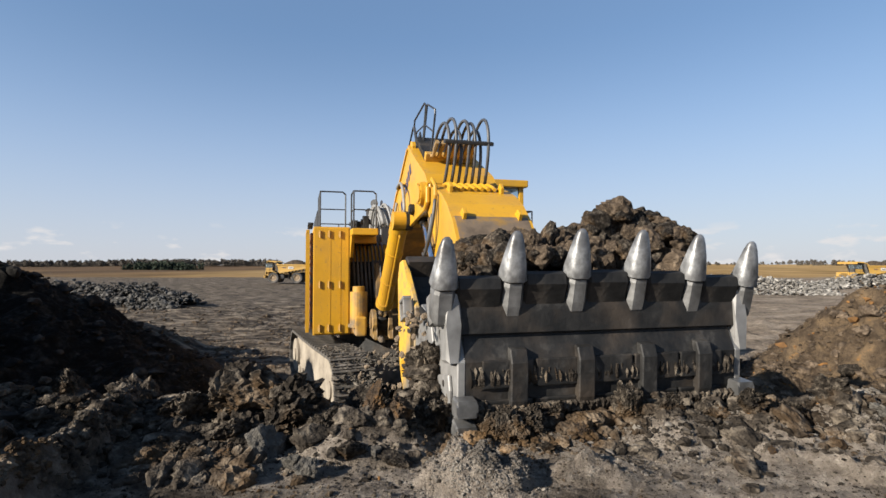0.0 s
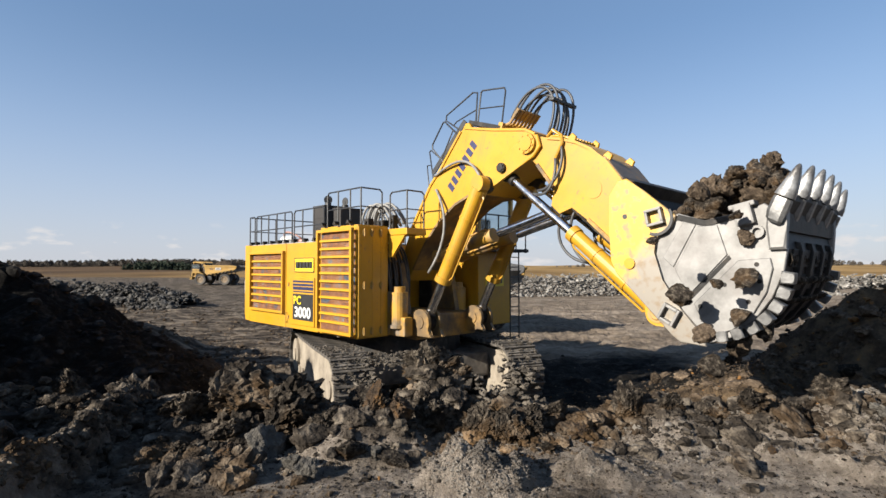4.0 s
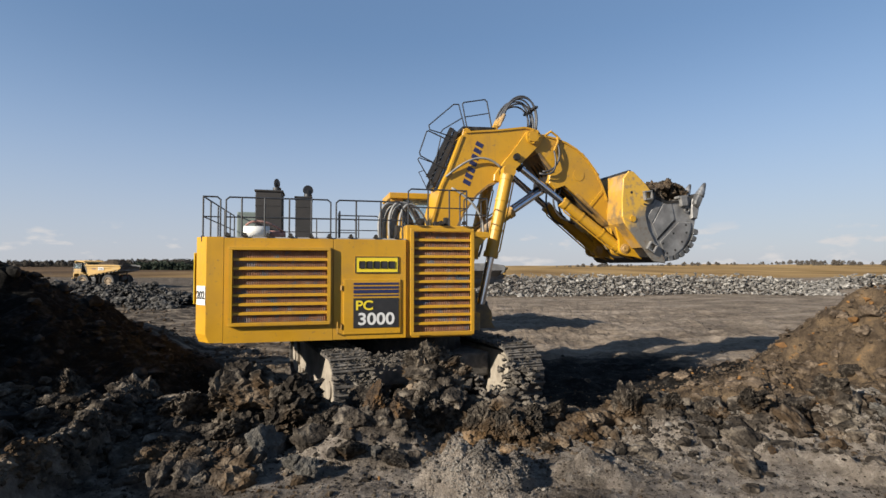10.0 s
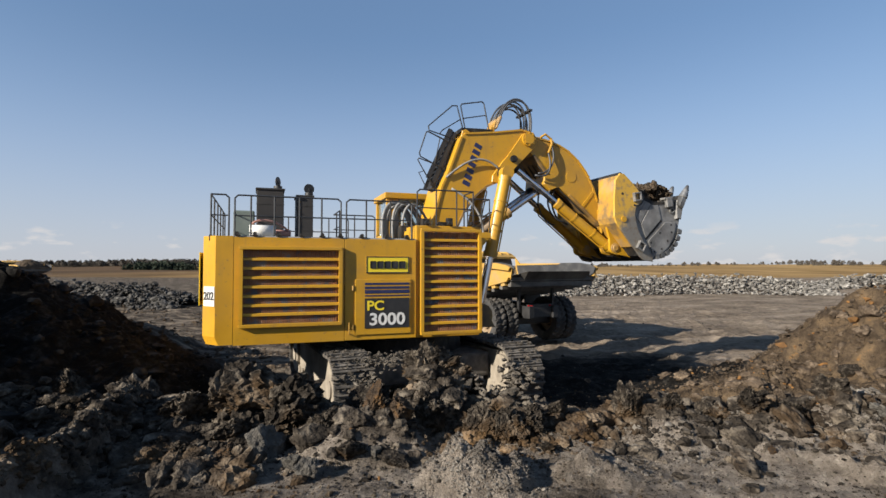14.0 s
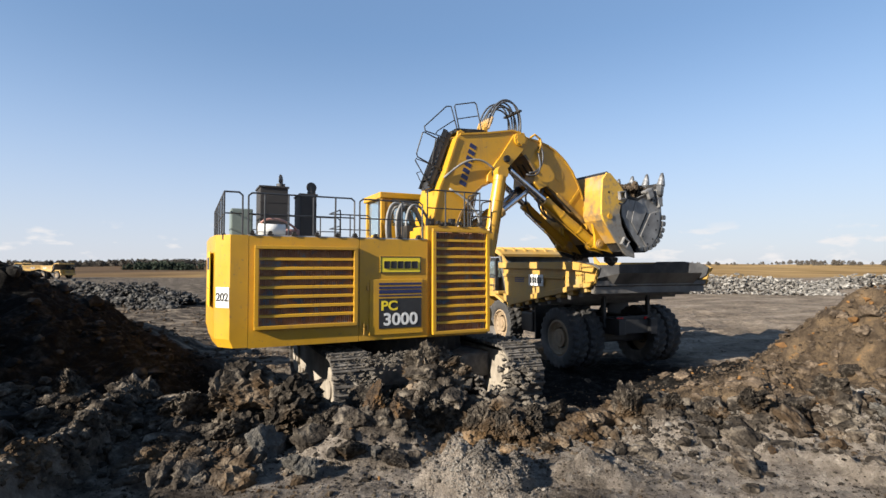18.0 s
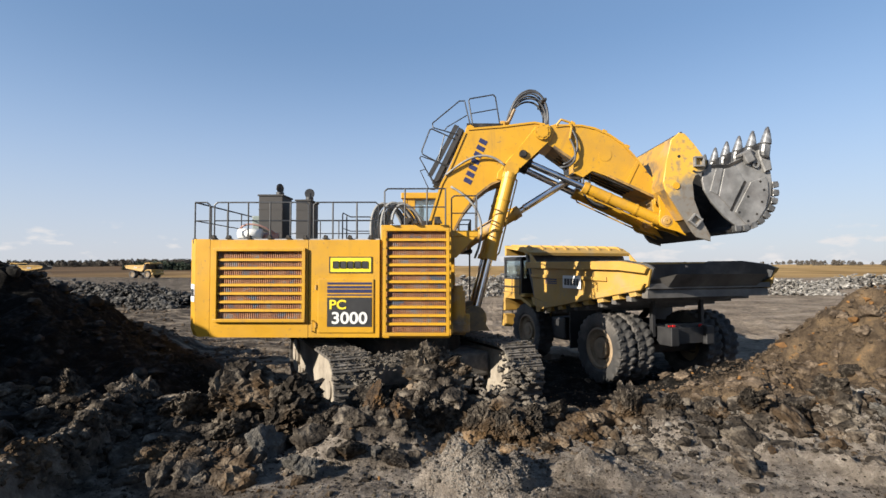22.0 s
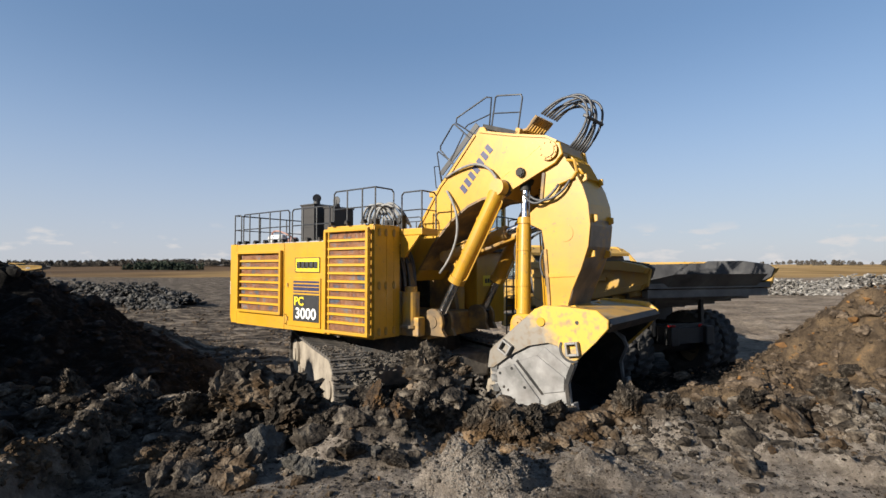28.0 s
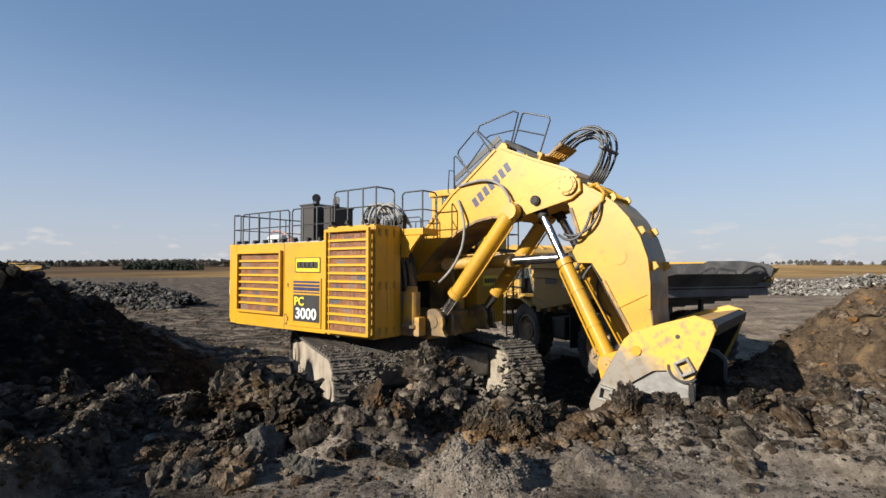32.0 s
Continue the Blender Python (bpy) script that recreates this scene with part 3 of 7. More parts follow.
LIP = [(-3.3, 5.8, 0.9, 0.26), (-2.7, 5.7, 0.85, 0.26), (-2.0, 5.6, 0.75, 0.24), (-1.45, 5.7, 0.5, 0.20), (-0.85, 5.7, 0.6, 0.20), (-0.08, 6.0, 0.55, 0.72), (0.15, 5.7, 0.5, 0.30), (0.6, 5.6, 0.5, 0.22), (-0.75, 5.1, 0.7, 0.30), 
       (1.3, 5.5, 0.7, 0.12), (2.3, 5.6, 0.8, 0.32), (3.2, 5.5, 0.8, 0.30), (4.2, 5.6, 0.9, 0.30), (5.3, 5.7, 1.0, 0.30), (-4.6, 6.2, 1.2, 0.55), (-5.6, 5.3, 1.0, 0.55), (-4.6, 4.9, 0.7, 0.30)]


def graded(lo, hi, fine_lo, fine_hi, step, growth=1.045):
    """Grid lines: evenly close in the middle, growing apart outwards."""
    mid = list(np.arange(fine_lo, fine_hi + step * 0.5, step))
    out, s = [], step
    v = fine_hi
    while v < hi:
        s *= growth
        v += s
        out.append(min(v, hi))
    left, s, v = [], step, fine_lo
    while v > lo:
        s *= growth
        v -= s
        left.append(max(v, lo))
    return np.array(left[::-1] + mid + out)


def build_ground():
    gx = graded(-1900, 1900, -7.5, 7.5, 0.055, 1.04)
    gy = graded(-300, 2600, 3.2, 7.2, 0.05, 1.028)
    X, Y = np.meshgrid(gx, gy)
    Z = ground_z(X, Y)
    co = np.stack([X, Y, Z], -1).reshape(-1, 3)
    nx, ny = len(gx), len(gy)
    i = (np.arange(ny - 1)[:, None] * nx + np.arange(nx - 1)[None, :]).ravel()
    faces = np.stack([i, i + 1, i + nx + 1, i + nx], -1)
    me = bpy.data.meshes.new("ground")
    me.from_pydata(co.tolist(), [], faces.tolist())
    me.materials.append(GROUND)
    ob = new("ground", me)
    tagged(ob, "dark churned shale and mud floor of an opencast pit, with fields beyond", "ground", kind="structure")
    return ob


build_ground()


# ---- the excavator's joints, by time ----
AXIS = (-1.356, 16.676)
ARM_Y = 0.10                      # the arm's middle plane, left of the swing axis
FOOT, PEAK, STICK_LEN, HINGE = (0.966, 3.863), (3.414, 4.242), 4.09, (1.05, 0.77)
SWING = [(0, 75), (0.5, 74.6), (1, 73.7), (1.5, 72), (2, 69.2), (2.5, 65), (3, 59.6), (3.5, 52.8), (5.5, 25.6), (6, 18.9), (6.5, 12.3), (7, 6.6), (7.5, 1.8), (8, -2.0), (8.5, -5.2), (9, -8.5), (9.5, -11.0), (10, -13.8),
         (10.5, -16.4), (11, -18.1), (12, -19.2), (14.5, -19.3), (16.5, -20.2), (17, -21.8), (17.5, -23.8), (18, -25.8), (18.5, -27.3), (19, -28.3), (19.5, -28.1), (20, -26.7), (20.5, -22.9),
         (21, -16.9), (21.5, -9.2), (22, 0.6), (22.5, 11.3), (23, 22.4), (23.5, 32.1), (24, 41.2), (24.5, 49.1), (25, 55.4), (25.5, 58), (27.5, 41.8), (28, 38.1), (29, 38.0), (32, 37.7)]
BOOM = [(0, -34.6), (1, -30.7), (2, -27.1), (3, -22.4), (3.5, -20.1), (5.5, -12.5), (6, -10.7), (7, -6.7), (8, -2.8), (9, -0.6), (10, 1.6), (11, 2.2), (13, 1.9), (14.5, 1.9), (16.5, 3.2), (17, 3.6), (18, 3.6), (19, 3.3),
        (20, 0.0), (21, 0.4), (22, -0.5), (23, 0), (24, -0.4), (24.5, -2.8), (25, -5.8), (25.5, -6.6), (27.5, -15.8), (28, -18.7), (29, -23.2), (30, -25.6), (31, -27.3), (32, -29.2)]
STICK = [(0, -45.1), (1, -42.2), (2, -39.9), (3, -40.7), (3.5, -42), (5.5, -49.5), (6, -50.3), (7, -48), (8, -44.9), (9, -42.6), (10, -41.4), (11, -40.7), (14.5, -40.7), (17, -39.5), (18, -39.3), (19, -35.9), (20, -27.8), (21, -26.8),
         (22, -26.1), (23, -28), (24, -46.7), (24.5, -58.7), (25, -69.5), (25.5, -76.6), (27.5, -84.5), (28, -86.8), (29, -89.9), (30, -82.3), (31, -72), (32, -63)]
BUCKET = [(0, 18.2), (1, 15.3), (2, 12.0), (3, 12.3), (5.5, 10.7), (6, 10.5), (7, 8.3), (8, 7.5), (9, 8.0), (10, 8.2), (11, 8.6), (14.5, 8.6), (17, 9.4), (18, 7.6), (19, 2.0), (20, 0.8), (21, -1.8), (22, -0.3), (23, 0),
          (24, -24.8), (24.5, -41.2), (25, -54.5), (25.5, -63.1), (27.5, -87.4), (28, -81.8), (29, -67.9), (30, -58.9), (31, -58.7), (32, -60.6)]
CLAM = [(0, 0), (16.9, 0), (17.5, 4), (18, 16.7), (19, 43.1), (20, 44.6), (21, 48.0), (22, 28), (23, 13.7), (24, 4.4), (25, 0), (32, 0)]


def smooth(rows, t):
    """Monotone cubic through the rows."""
    ts, vs = [r[0] for r in rows], [r[1] for r in rows]
    if t <= ts[0]:
        return vs[0]
    if t >= ts[-1]:
        return vs[-1]
    i = max(k for k in range(len(ts) - 1) if ts[k] <= t)

    def slope(k):
        if k <= 0 or k >= len(ts) - 1:
            return 0.0
        a, b = (vs[k] - vs[k - 1]) / (ts[k] - ts[k - 1]), (vs[k + 1] - vs[k]) / (ts[k + 1] - ts[k])
        if a * b <= 0:
            return 0.0
        w1, w2 = 2 * (ts[k + 1] - ts[k]) + ts[k] - ts[k - 1], ts[k + 1] - ts[k] + 2 * (ts[k] - ts[k - 1])
        return (w1 + w2) / (w1 / a + w2 / b)
    h = ts[i + 1] - ts[i]
    s = (t - ts[i]) / h
    return ((2 * s ** 3 - 3 * s * s + 1) * vs[i] + (s ** 3 - 2 * s * s + s) * h * slope(i) + (3 * s * s - 2 * s ** 3) * vs[i + 1] + (s ** 3 - s * s) * h * slope(i + 1))


def swing_m(t):
    return pose(0, 0, 0, 0, 0, -smooth(SWING, t))


def boom_m(t):
    return swing_m(t) @ pose(FOOT[0], ARM_Y, FOOT[1], 0, -smooth(BOOM, t))


def peak_at(t):
    a = radians(smooth(BOOM, t))
    return FOOT[0] + PEAK[0] * math.cos(a) - PEAK[1] * math.sin(a), FOOT[1] + PEAK[0] * math.sin(a) + PEAK[1] * math.cos(a)


def stick_m(t):
    u, z = peak_at(t)
    return swing_m(t) @ pose(u, ARM_Y, z, 0, -smooth(STICK, t))


def bucket_m(t):
    return stick_m(t) @ pose(STICK_LEN, 0, 0, 0, smooth(STICK, t) - smooth(BUCKET, t))


def shell_m(t):
    return bucket_m(t) @ pose(HINGE[0], 0, HINGE[1], 0, -smooth(CLAM, t))


def hose_m(t):
    u, z = peak_at(t)
    return swing_m(t) @ pose(u, ARM_Y, z, 0, -(0.5 * smooth(BOOM, t) + 0.5 * (smooth(STICK, t) + 42.6)))


def aim(p, q, side):
    """A pose at p whose x axis points to q and whose y axis stays along side."""
    x = (q - p).normalized()
    y = (side - x * side.dot(x)).normalized()
    m = Matrix((x, y, x.cross(y))).transposed().to_4x4()
    m.translation = p
    return m


# ---- the excavator ----
exc = empty("mining_excavator", pose(AXIS[0], AXIS[1], 0))
tagged(exc, "huge yellow hydraulic mining shovel on muddy crawler tracks", "excavator")
MOVING = []          # (part, pose by time)


def build_undercarriage():
    turn = pose(0, 0, 0, 0, 0, -66)          # forward of the crawlers: towards the viewer and to the side
    bm = bmesh.new()
    box(bm, -2.2, 2.2, -2.0, 2.0, 0.75, 1.45, 0.08)
    ob = part("car_body", bm, TRACK, exc)
    ob.matrix_basis = turn
    bm = bmesh.new()
    tube(bm, (0, 0, 1.4), (0, 0, 2.06), 1.9, 40)
    part("swing_ring", bm, STEEL_DARK, exc, "dark greasy slewing ring")
    for side in (-1, 1):
        y = side * 2.4
        bm = bmesh.new()
        out = arc(2.75, 0.92, 0.62, 90, -90, 10) + arc(-2.75, 0.92, 0.62, 270, 90, 10)
        prism(bm, out, y - 0.34, y + 0.34, 0.05)
        for k in range(7):
            tube(bm, (-2.3 + k * 0.76, y - 0.40, 0.42), (-2.3 + k * 0.76, y + 0.40, 0.42), 0.26, 16)
        for xx in (-2.85, 2.85):
            tube(bm, (xx, y - 0.42, 0.92), (xx, y + 0.42, 0.92), 0.55, 24)
            tube(bm, (xx, y - 0.46, 0.92), (xx, y + 0.46, 0.92), 0.22, 16)
        fr = part("crawler_frame", bm, TRACK_MUD, exc, "crawler frame caked in dried pale mud")
        fr.matrix_basis = turn
        bm = bmesh.new()
        box(bm, -0.165, 0.165, -0.5, 0.5, -0.05, 0.02, 0.012)
        box(bm, -0.14, -0.08, -0.5, 0.5, 0.02, 0.085, 0.01)
        box(bm, 0.06, 0.10, -0.48, 0.48, 0.02, 0.06, 0.01)
        box(bm, -0.12, 0.12, -0.17, 0.17, -0.14, -0.05, 0.01)
        me = bpy.data.meshes.new("track_shoe")
        bm.to_mesh(me)
        bm.free()
        me.materials.append(TRACK)
        # shoes round the loop: two straights and two half circles
        R, half = 0.80, 2.85
        per = 4 * half + 2 * math.pi * R
        count = 48
        for k in range(count):
            s = per * k / count
            if s < 2 * half:
                m = pose(-half + s, y, 0.92 + R - 0.03 * math.sin(math.pi * s / (2 * half)))
            elif s < 2 * half + math.pi * R:
                a = (s - 2 * half) / R
                m = pose(half + R * math.sin(a), y, 0.92 + R * math.cos(a), 0, math.degrees(a))
            elif s < 4 * half + math.pi * R:
                m = pose(half - (s - 2 * half - math.pi * R), y, 0.92 - R, 0, 180)
            else:
                a = (s - 4 * half - math.pi * R) / R
                m = pose(-half - R * math.sin(a), y, 0.92 - R * math.cos(a), 0, 180 + math.degrees(a))
            share("track_shoe", me, fr, m)


build_undercarriage()
GRIMY = surface("greasy_dark_yellow_paint", [(0.05, 0.04, 0.03), (0.16, 0.10, 0.04), (0.38, 0.21, 0.04)], rough=0.6, scale=1.8, bump=0.15)
UP = empty("upper_body")
UP.parent = exc
UP["label"] = "yellow slewing upper body with engine house and walkways"
MOVING.append((UP, swing_m))


def up(name, bm, material, label="", smooth_=False):
    return part(name, bm, material, UP, label, smooth_)


def grille(x0, x1, z0, z1, y, slats, gap=0.0, label=""):
    """A framed radiator grille on the side wall: frame, core and angled slats."""
    bm = bmesh.new()
    w = 0.085
    box(bm, x0, x1, y - 0.10, y, z1 - w, z1, 0.012)
    box(bm, x0, x1, y - 0.10, y, z0, z0 + w, 0.012)
    box(bm, x0, x0 + w, y - 0.098, y - 0.002, z0 + w, z1 - w)
    box(bm, x1 - w, x1, y - 0.098, y - 0.002, z0 + w, z1 - w)
    fr = up("grille_frame", bm, YELLOW)
    bm = bmesh.new()
    box(bm, x0 + w, x1 - w, y + 0.075, y + 0.095, z0 + w, z1 - w)
    pitch = 0.052
    for k in range(int((x1 - x0 - 2 * w) / pitch)):
        xx = x0 + w + pitch * (k + 0.5)
        box(bm, xx - 0.011, xx + 0.011, y + 0.020, y + 0.075, z0 + w, z1 - w)
    part("radiator_core", bm, CORE, fr, "copper-brown radiator fins behind the slats")
    bm = bmesh.new()
    hh = 0.036
    L = x1 - x0 - 2 * w
    prism_x = [(-0.030, -hh), (0.012, -hh * 0.5), (0.018, hh), (-0.026, hh * 0.6)]
    a = [bm.verts.new((-L / 2, p, q)) for p, q in prism_x]
    b = [bm.verts.new((L / 2, p, q)) for p, q in prism_x]
    bm.faces.new(a)
    bm.faces.new(b[::-1])
    for i in range(4):
        bm.faces.new((a[i], b[i], b[(i + 1) % 4], a[(i + 1) % 4]))
    bmesh.ops.recalc_face_normals(bm, faces=bm.faces)
    me = bpy.data.meshes.new("slat")
    bm.to_mesh(me)
    bm.free()
    me.materials.append(YELLOW)
    step = (z1 - z0 - 2 * w) / slats
    for k in range(1, slats):
        share("slat", me, fr, pose((x0 + x1) / 2, y - 0.012, z0 + w + step * k))


def railing(pts, posts, h=1.0, mid=0.5, r=0.022, name="railing"):
    """A pipe rail: rounded top rail, one middle rail, and posts down to the deck."""
    bm = bmesh.new()
    P = [Vector(p) for p in pts]
    up_ = Vector((0, 0, h))
    pipe(bm, [P[0]] + [P[0] + up_ * 0.93] + [P[0] + up_ + (P[1] - P[0]).normalized() * 0.08] + [p + up_ for p in P[1:-1]] + [P[-1] + up_ + (P[-2] - P[-1]).normalized() * 0.08, P[-1] + up_ * 0.93, P[-1]], r, 8)
    top = up(name, bm, RAIL, "dark grey tubular handrail")
    bm = bmesh.new()
    pipe(bm, [p + up_ * mid for p in P], r * 0.8, 6)
    part("middle_rail", bm, RAIL, top)
    bm = bmesh.new()
    tube(bm, (0, 0, -0.06), (0, 0, h), r, 8)
    box(bm, -0.035, 0.035, -0.035, 0.035, -0.12, 0.02)
    me = bpy.data.meshes.new("rail_post")
    bm.to_mesh(me)
    bm.free()
    me.materials.append(RAIL)
    for q in posts:
        share("rail_post", me, top, pose(*q))
    return top


def build_upper():
    YS = -2.79
    Z0, ZT, ZB = 2.07, 4.66, 5.06
    # deck frame under everything
    bm = bmesh.new()
    box(bm, -5.0, 2.05, -1.1, 1.3, 1.92, 2.60, 0.05)
    box(bm, -4.9, 1.4, -2.7, 3.0, 2.10, 2.38, 0.03)
    up("main_frame", bm, GRIMY)
    # counterweight with chamfered rear corners
    bm = bmesh.new()
    foot = [(-4.83, YS), (-5.22, YS), (-5.52, YS + 0.40), (-5.60, -1.2), (-5.60, 1.4), (-5.50, 2.75), (-5.2, 3.1), (-4.83, 3.1)]
    zs = [(Z0 + 0.02, 0.08), (Z0 + 0.22, 0.0), (ZT + 0.02, 0.0)]
    rings = []
    for z, ins in zs:
        rings.append([bm.verts.new((x + (ins if x < -5.0 else 0), y, z)) for x, y in foot])
    bm.faces.new(rings[0][::-1])
    bm.faces.new(rings[-1])
    for a, b in zip(rings, rings[1:]):
        for i in range(len(foot)):
            j = (i + 1) % len(foot)
            bm.faces.new((a[i], a[j], b[j], b[i]))
    cw = up("counterweight", bm, YELLOW, "massive yellow rear counterweight with worn lower edge")
    bm = bmesh.new()
    box(bm, -5.634, -5.612, -2.15, -0.9, 3.0, 4.3, 0.004)
    part("rear_sign", bm, SIGN_YELLOW, cw, "weathered yellow rear sign")
    bm = bmesh.new()
    for zz, hh in ((4.02, 0.30), (3.42, 0.02)):
        box(bm, -5.645, -5.632, -2.05, -1.0, zz - hh / 2, zz + hh / 2)
    part("sign_bars", bm, NAVY, cw)
    bm = bmesh.new()
    pl = part("number_plate_panel", box(bm, -0.215, 0.215, -0.012, 0.012, -0.235, 0.235, 0.004), WHITE, cw, "white square fleet number panel")
    pl.matrix_basis = Matrix.Translation((-5.36, YS + 0.18, 3.24)) @ Matrix.Rotation(math.atan2(0.40, -0.30) + math.pi, 4, "Z")
    tm = text_mesh("202", 0.27)
    tm.materials.append(BLACK)
    tx = new("fleet_number", tm)
    tx.parent = cw
    tx.matrix_basis = pl.matrix_basis @ pose(0, -0.016, 0, 90)
    # side walls of the engine house, panel by panel
    bm = bmesh.new()
    box(bm, -2.185, -0.295, YS, YS + 0.10, Z0, ZT, 0.012)
    up("service_panel", bm, YELLOW)
    bm = bmesh.new()
    outer = [(-4.82, Z0), (-2.20, Z0), (-2.20, ZT), (-4.82, ZT)]
    inner = [(-4.68, 2.50), (-2.28, 2.50), (-2.28, 4.42), (-4.68, 4.42)]
    rows = [[bm.verts.new((x, y, z)) for x, z in ol] for y in (YS, YS + 0.10) for ol in (outer, inner)]
    for i in range(4):
        j = (i + 1) % 4
        for a, b in ((rows[0], rows[1]), (rows[3], rows[2]), (rows[1], rows[3]), (rows[2], rows[0])):
            bm.faces.new((a[i], a[j], b[j], b[i]))
    up("engine_panel", bm, YELLOW)
    bm = bmesh.new()
    box(bm, -4.83, -0.29, YS + 0.12, 3.05, Z0 + 0.04, ZT - 0.02)
    up("engine_house", bm, YELLOW)
    bm = bmesh.new()
    box(bm, -4.84, -0.3, YS + 0.02, 3.1, ZT - 0.015, ZT + 0.03, 0.01)
    up("hood_deck", bm, GREY, "grey non-slip hood deck")
    # lift lugs along the roof edge
    bm = bmesh.new()
    box(bm, -0.07, 0.07, -0.09, 0.05, 0, 0.03, 0.006)
    tube(bm, (0, -0.09, 0.055), (0, 0.06, 0.055), 0.045, 10)
    lug = bpy.data.meshes.new("rail_clamp")
    bm.to_mesh(lug)
    bm.free()
    lug.materials.append(STEEL_DARK)
    for x in (-4.75, -4.35, -3.8, -3.25, -2.75, -2.3, -1.75, -1.1, -0.55):
        share("rail_clamp", lug, UP, pose(x, YS + 0.06, ZT + 0.03))
    for x in (0.0, 0.65, 1.3):
        share("rail_clamp", lug, UP, pose(x, YS + 0.0, ZB + 0.03))
    grille(-4.70, -2.26, 2.48, 4.44, YS - 0.005, 8)
    # radiator block
    bm = bmesh.new()
    box(bm, -0.28, 1.56, YS + 0.06, -1.72, Z0 - 0.02, ZB, 0.025)
    blk = up("radiator_house", bm, YELLOW)
    bm = bmesh.new()
    box(bm, 1.562, 1.60, YS + 0.07, -1.76, Z0 + 0.02, ZB - 0.04, 0.012)
    box(bm, 1.60, 1.606, -2.28, -2.26, Z0 + 0.1, ZB - 0.12)
    box(bm, 1.60, 1.606, -2.0, -1.98, Z0 + 0.1, ZB - 0.12)
    dr = part("front_door", bm, YELLOW, blk)
    bm = bmesh.new()
    tube(bm, (0.02, 0, -0.10), (0.02, 0, 0.10), 0.024, 8)
    box(bm, 0, 0.02, -0.05, 0.05, -0.07, 0.07, 0.004)
    hm = bpy.data.meshes.new("hinge")
    bm.to_mesh(hm)
    bm.free()
    hm.materials.append(YELLOW_WORN)
    for y in (-2.55, -2.3, -2.0):
        for z in (2.25, 3.45, 4.85):
            share("hinge", hm, blk, pose(1.605, y, z))
    grille(-0.20, 1.55, 2.13, 4.97, YS - 0.04, 12)
    # sign panels on the service door
    bm = bmesh.new()
    box(bm, -1.93, -0.45, YS - 0.035, YS - 0.004, 2.20, 3.62, 0.012)
    sd = up("service_door", bm, YELLOW)
    for z in (3.4, 2.4):
        bm = bmesh.new()
        tube(bm, (-1.98, YS - 0.03, z - 0.06), (-1.98, YS - 0.03, z + 0.06), 0.03, 8)
        part("door_hinge", bm, YELLOW_WORN, sd)
    bm = bmesh.new()
    pipe(bm, [(-2.08, YS - 0.01, 2.24), (-2.08, YS - 0.07, 2.24), (-2.08, YS - 0.07, 2.52), (-2.08, YS - 0.01, 2.52)], 0.016)
    part("door_handle", bm, YELLOW_WORN, sd)
    bm = bmesh.new()
    box(bm, -1.64, -0.50, YS - 0.018, YS - 0.003, 3.78, 4.21, 0.003)
    sg = up("company_sign", bm, SIGN_YELLOW, "yellow company sign with black border and bold black mark")
    bm = bmesh.new()
    for x0, x1, z0, z1 in ((-1.64, -0.50, 4.185, 4.21), (-1.64, -0.50, 3.78, 3.805), (-1.64, -1.612, 3.80, 4.19), (-0.528, -0.50, 3.80, 4.19)):
        box(bm, x0, x1, YS - 0.024, YS - 0.017, z0, z1)
    for x0, x1 in ((-1.54, -1.38), (-1.35, -1.19), (-1.16, -1.0), (-0.97, -0.80), (-0.77, -0.60)):
        box(bm, x0, x1, YS - 0.024, YS - 0.017, 3.90, 4.09, 0.02)
    part("sign_mark", bm, BLACK, sg)
    bm = bmesh.new()
    for z0, z1 in ((3.475, 3.53), (3.37, 3.435), (3.255, 3.345), (3.18, 3.215)):
        box(bm, -1.68, -0.50, YS - 0.044, YS - 0.036, z0, z1)
    part("navy_stripe", bm, NAVY, sd, "navy blue stripes")
    bm = bmesh.new()
    box(bm, -1.68, -0.50, YS - 0.046, YS - 0.036, 2.36, 3.13)
    bd = part("model_board", bm, BLACK, sd, "black board with the machine's type")
    for words, size, x, z, mm in (("PC", 0.34, -1.40, 2.93, SIGN_YELLOW), ("3000", 0.43, -1.09, 2.575, WHITE)):
        tm = text_mesh(words, size)
        tm.materials.append(mm)
        ob = new("type_lettering", tm)
        ob.parent = sd
        ob.matrix_basis = pose(x, YS - 0.05, z, 90) @ Matrix.Diagonal((1.12, 1, 1, 1))
    # handrails round the hood
    zt = ZT + 0.03
    e = YS + 0.22
    railing([(-5.35, 2.6, zt), (-5.35, e, zt), (-4.95, e, zt)], [(-5.35, y, zt) for y in (-1.6, -0.5, 0.6, 1.7)] + [(-5.35, e, zt)])
    railing([(-4.82, e, zt), (-2.26, e, zt)], [(x, e, zt) for x in (-4.45, -3.9, -3.3, -2.75)])
    railing([(-2.12, e, zt), (-0.36, e, zt)], [(x, e, zt) for x in (-1.6, -0.95)])
    railing([(-0.2, e + 0.02, ZB), (1.45, e + 0.02, ZB), (1.45, -1.85, ZB)], [(x, e + 0.02, ZB) for x in (0.35, 0.95)] + [(1.45, e + 0.02, ZB)])
    railing([(-1.9, 0.2, zt), (-1.9, 1.6, zt), (-0.5, 1.6, zt)], [(-1.9, 0.9, zt), (-1.2, 1.6, zt)])
    railing([(-4.6, 2.95, zt), (-1.2, 2.95, zt)], [(x, 2.95, zt) for x in (-4.0, -3.3, -2.6, -1.9)])
    # exhaust boxes, stack flaps, air tank
    soot = surface("sooty_brown_muffler", [(0.011, 0.010, 0.0095), (0.027, 0.023, 0.021)], rough=0.7, scale=2, bump=0.1)
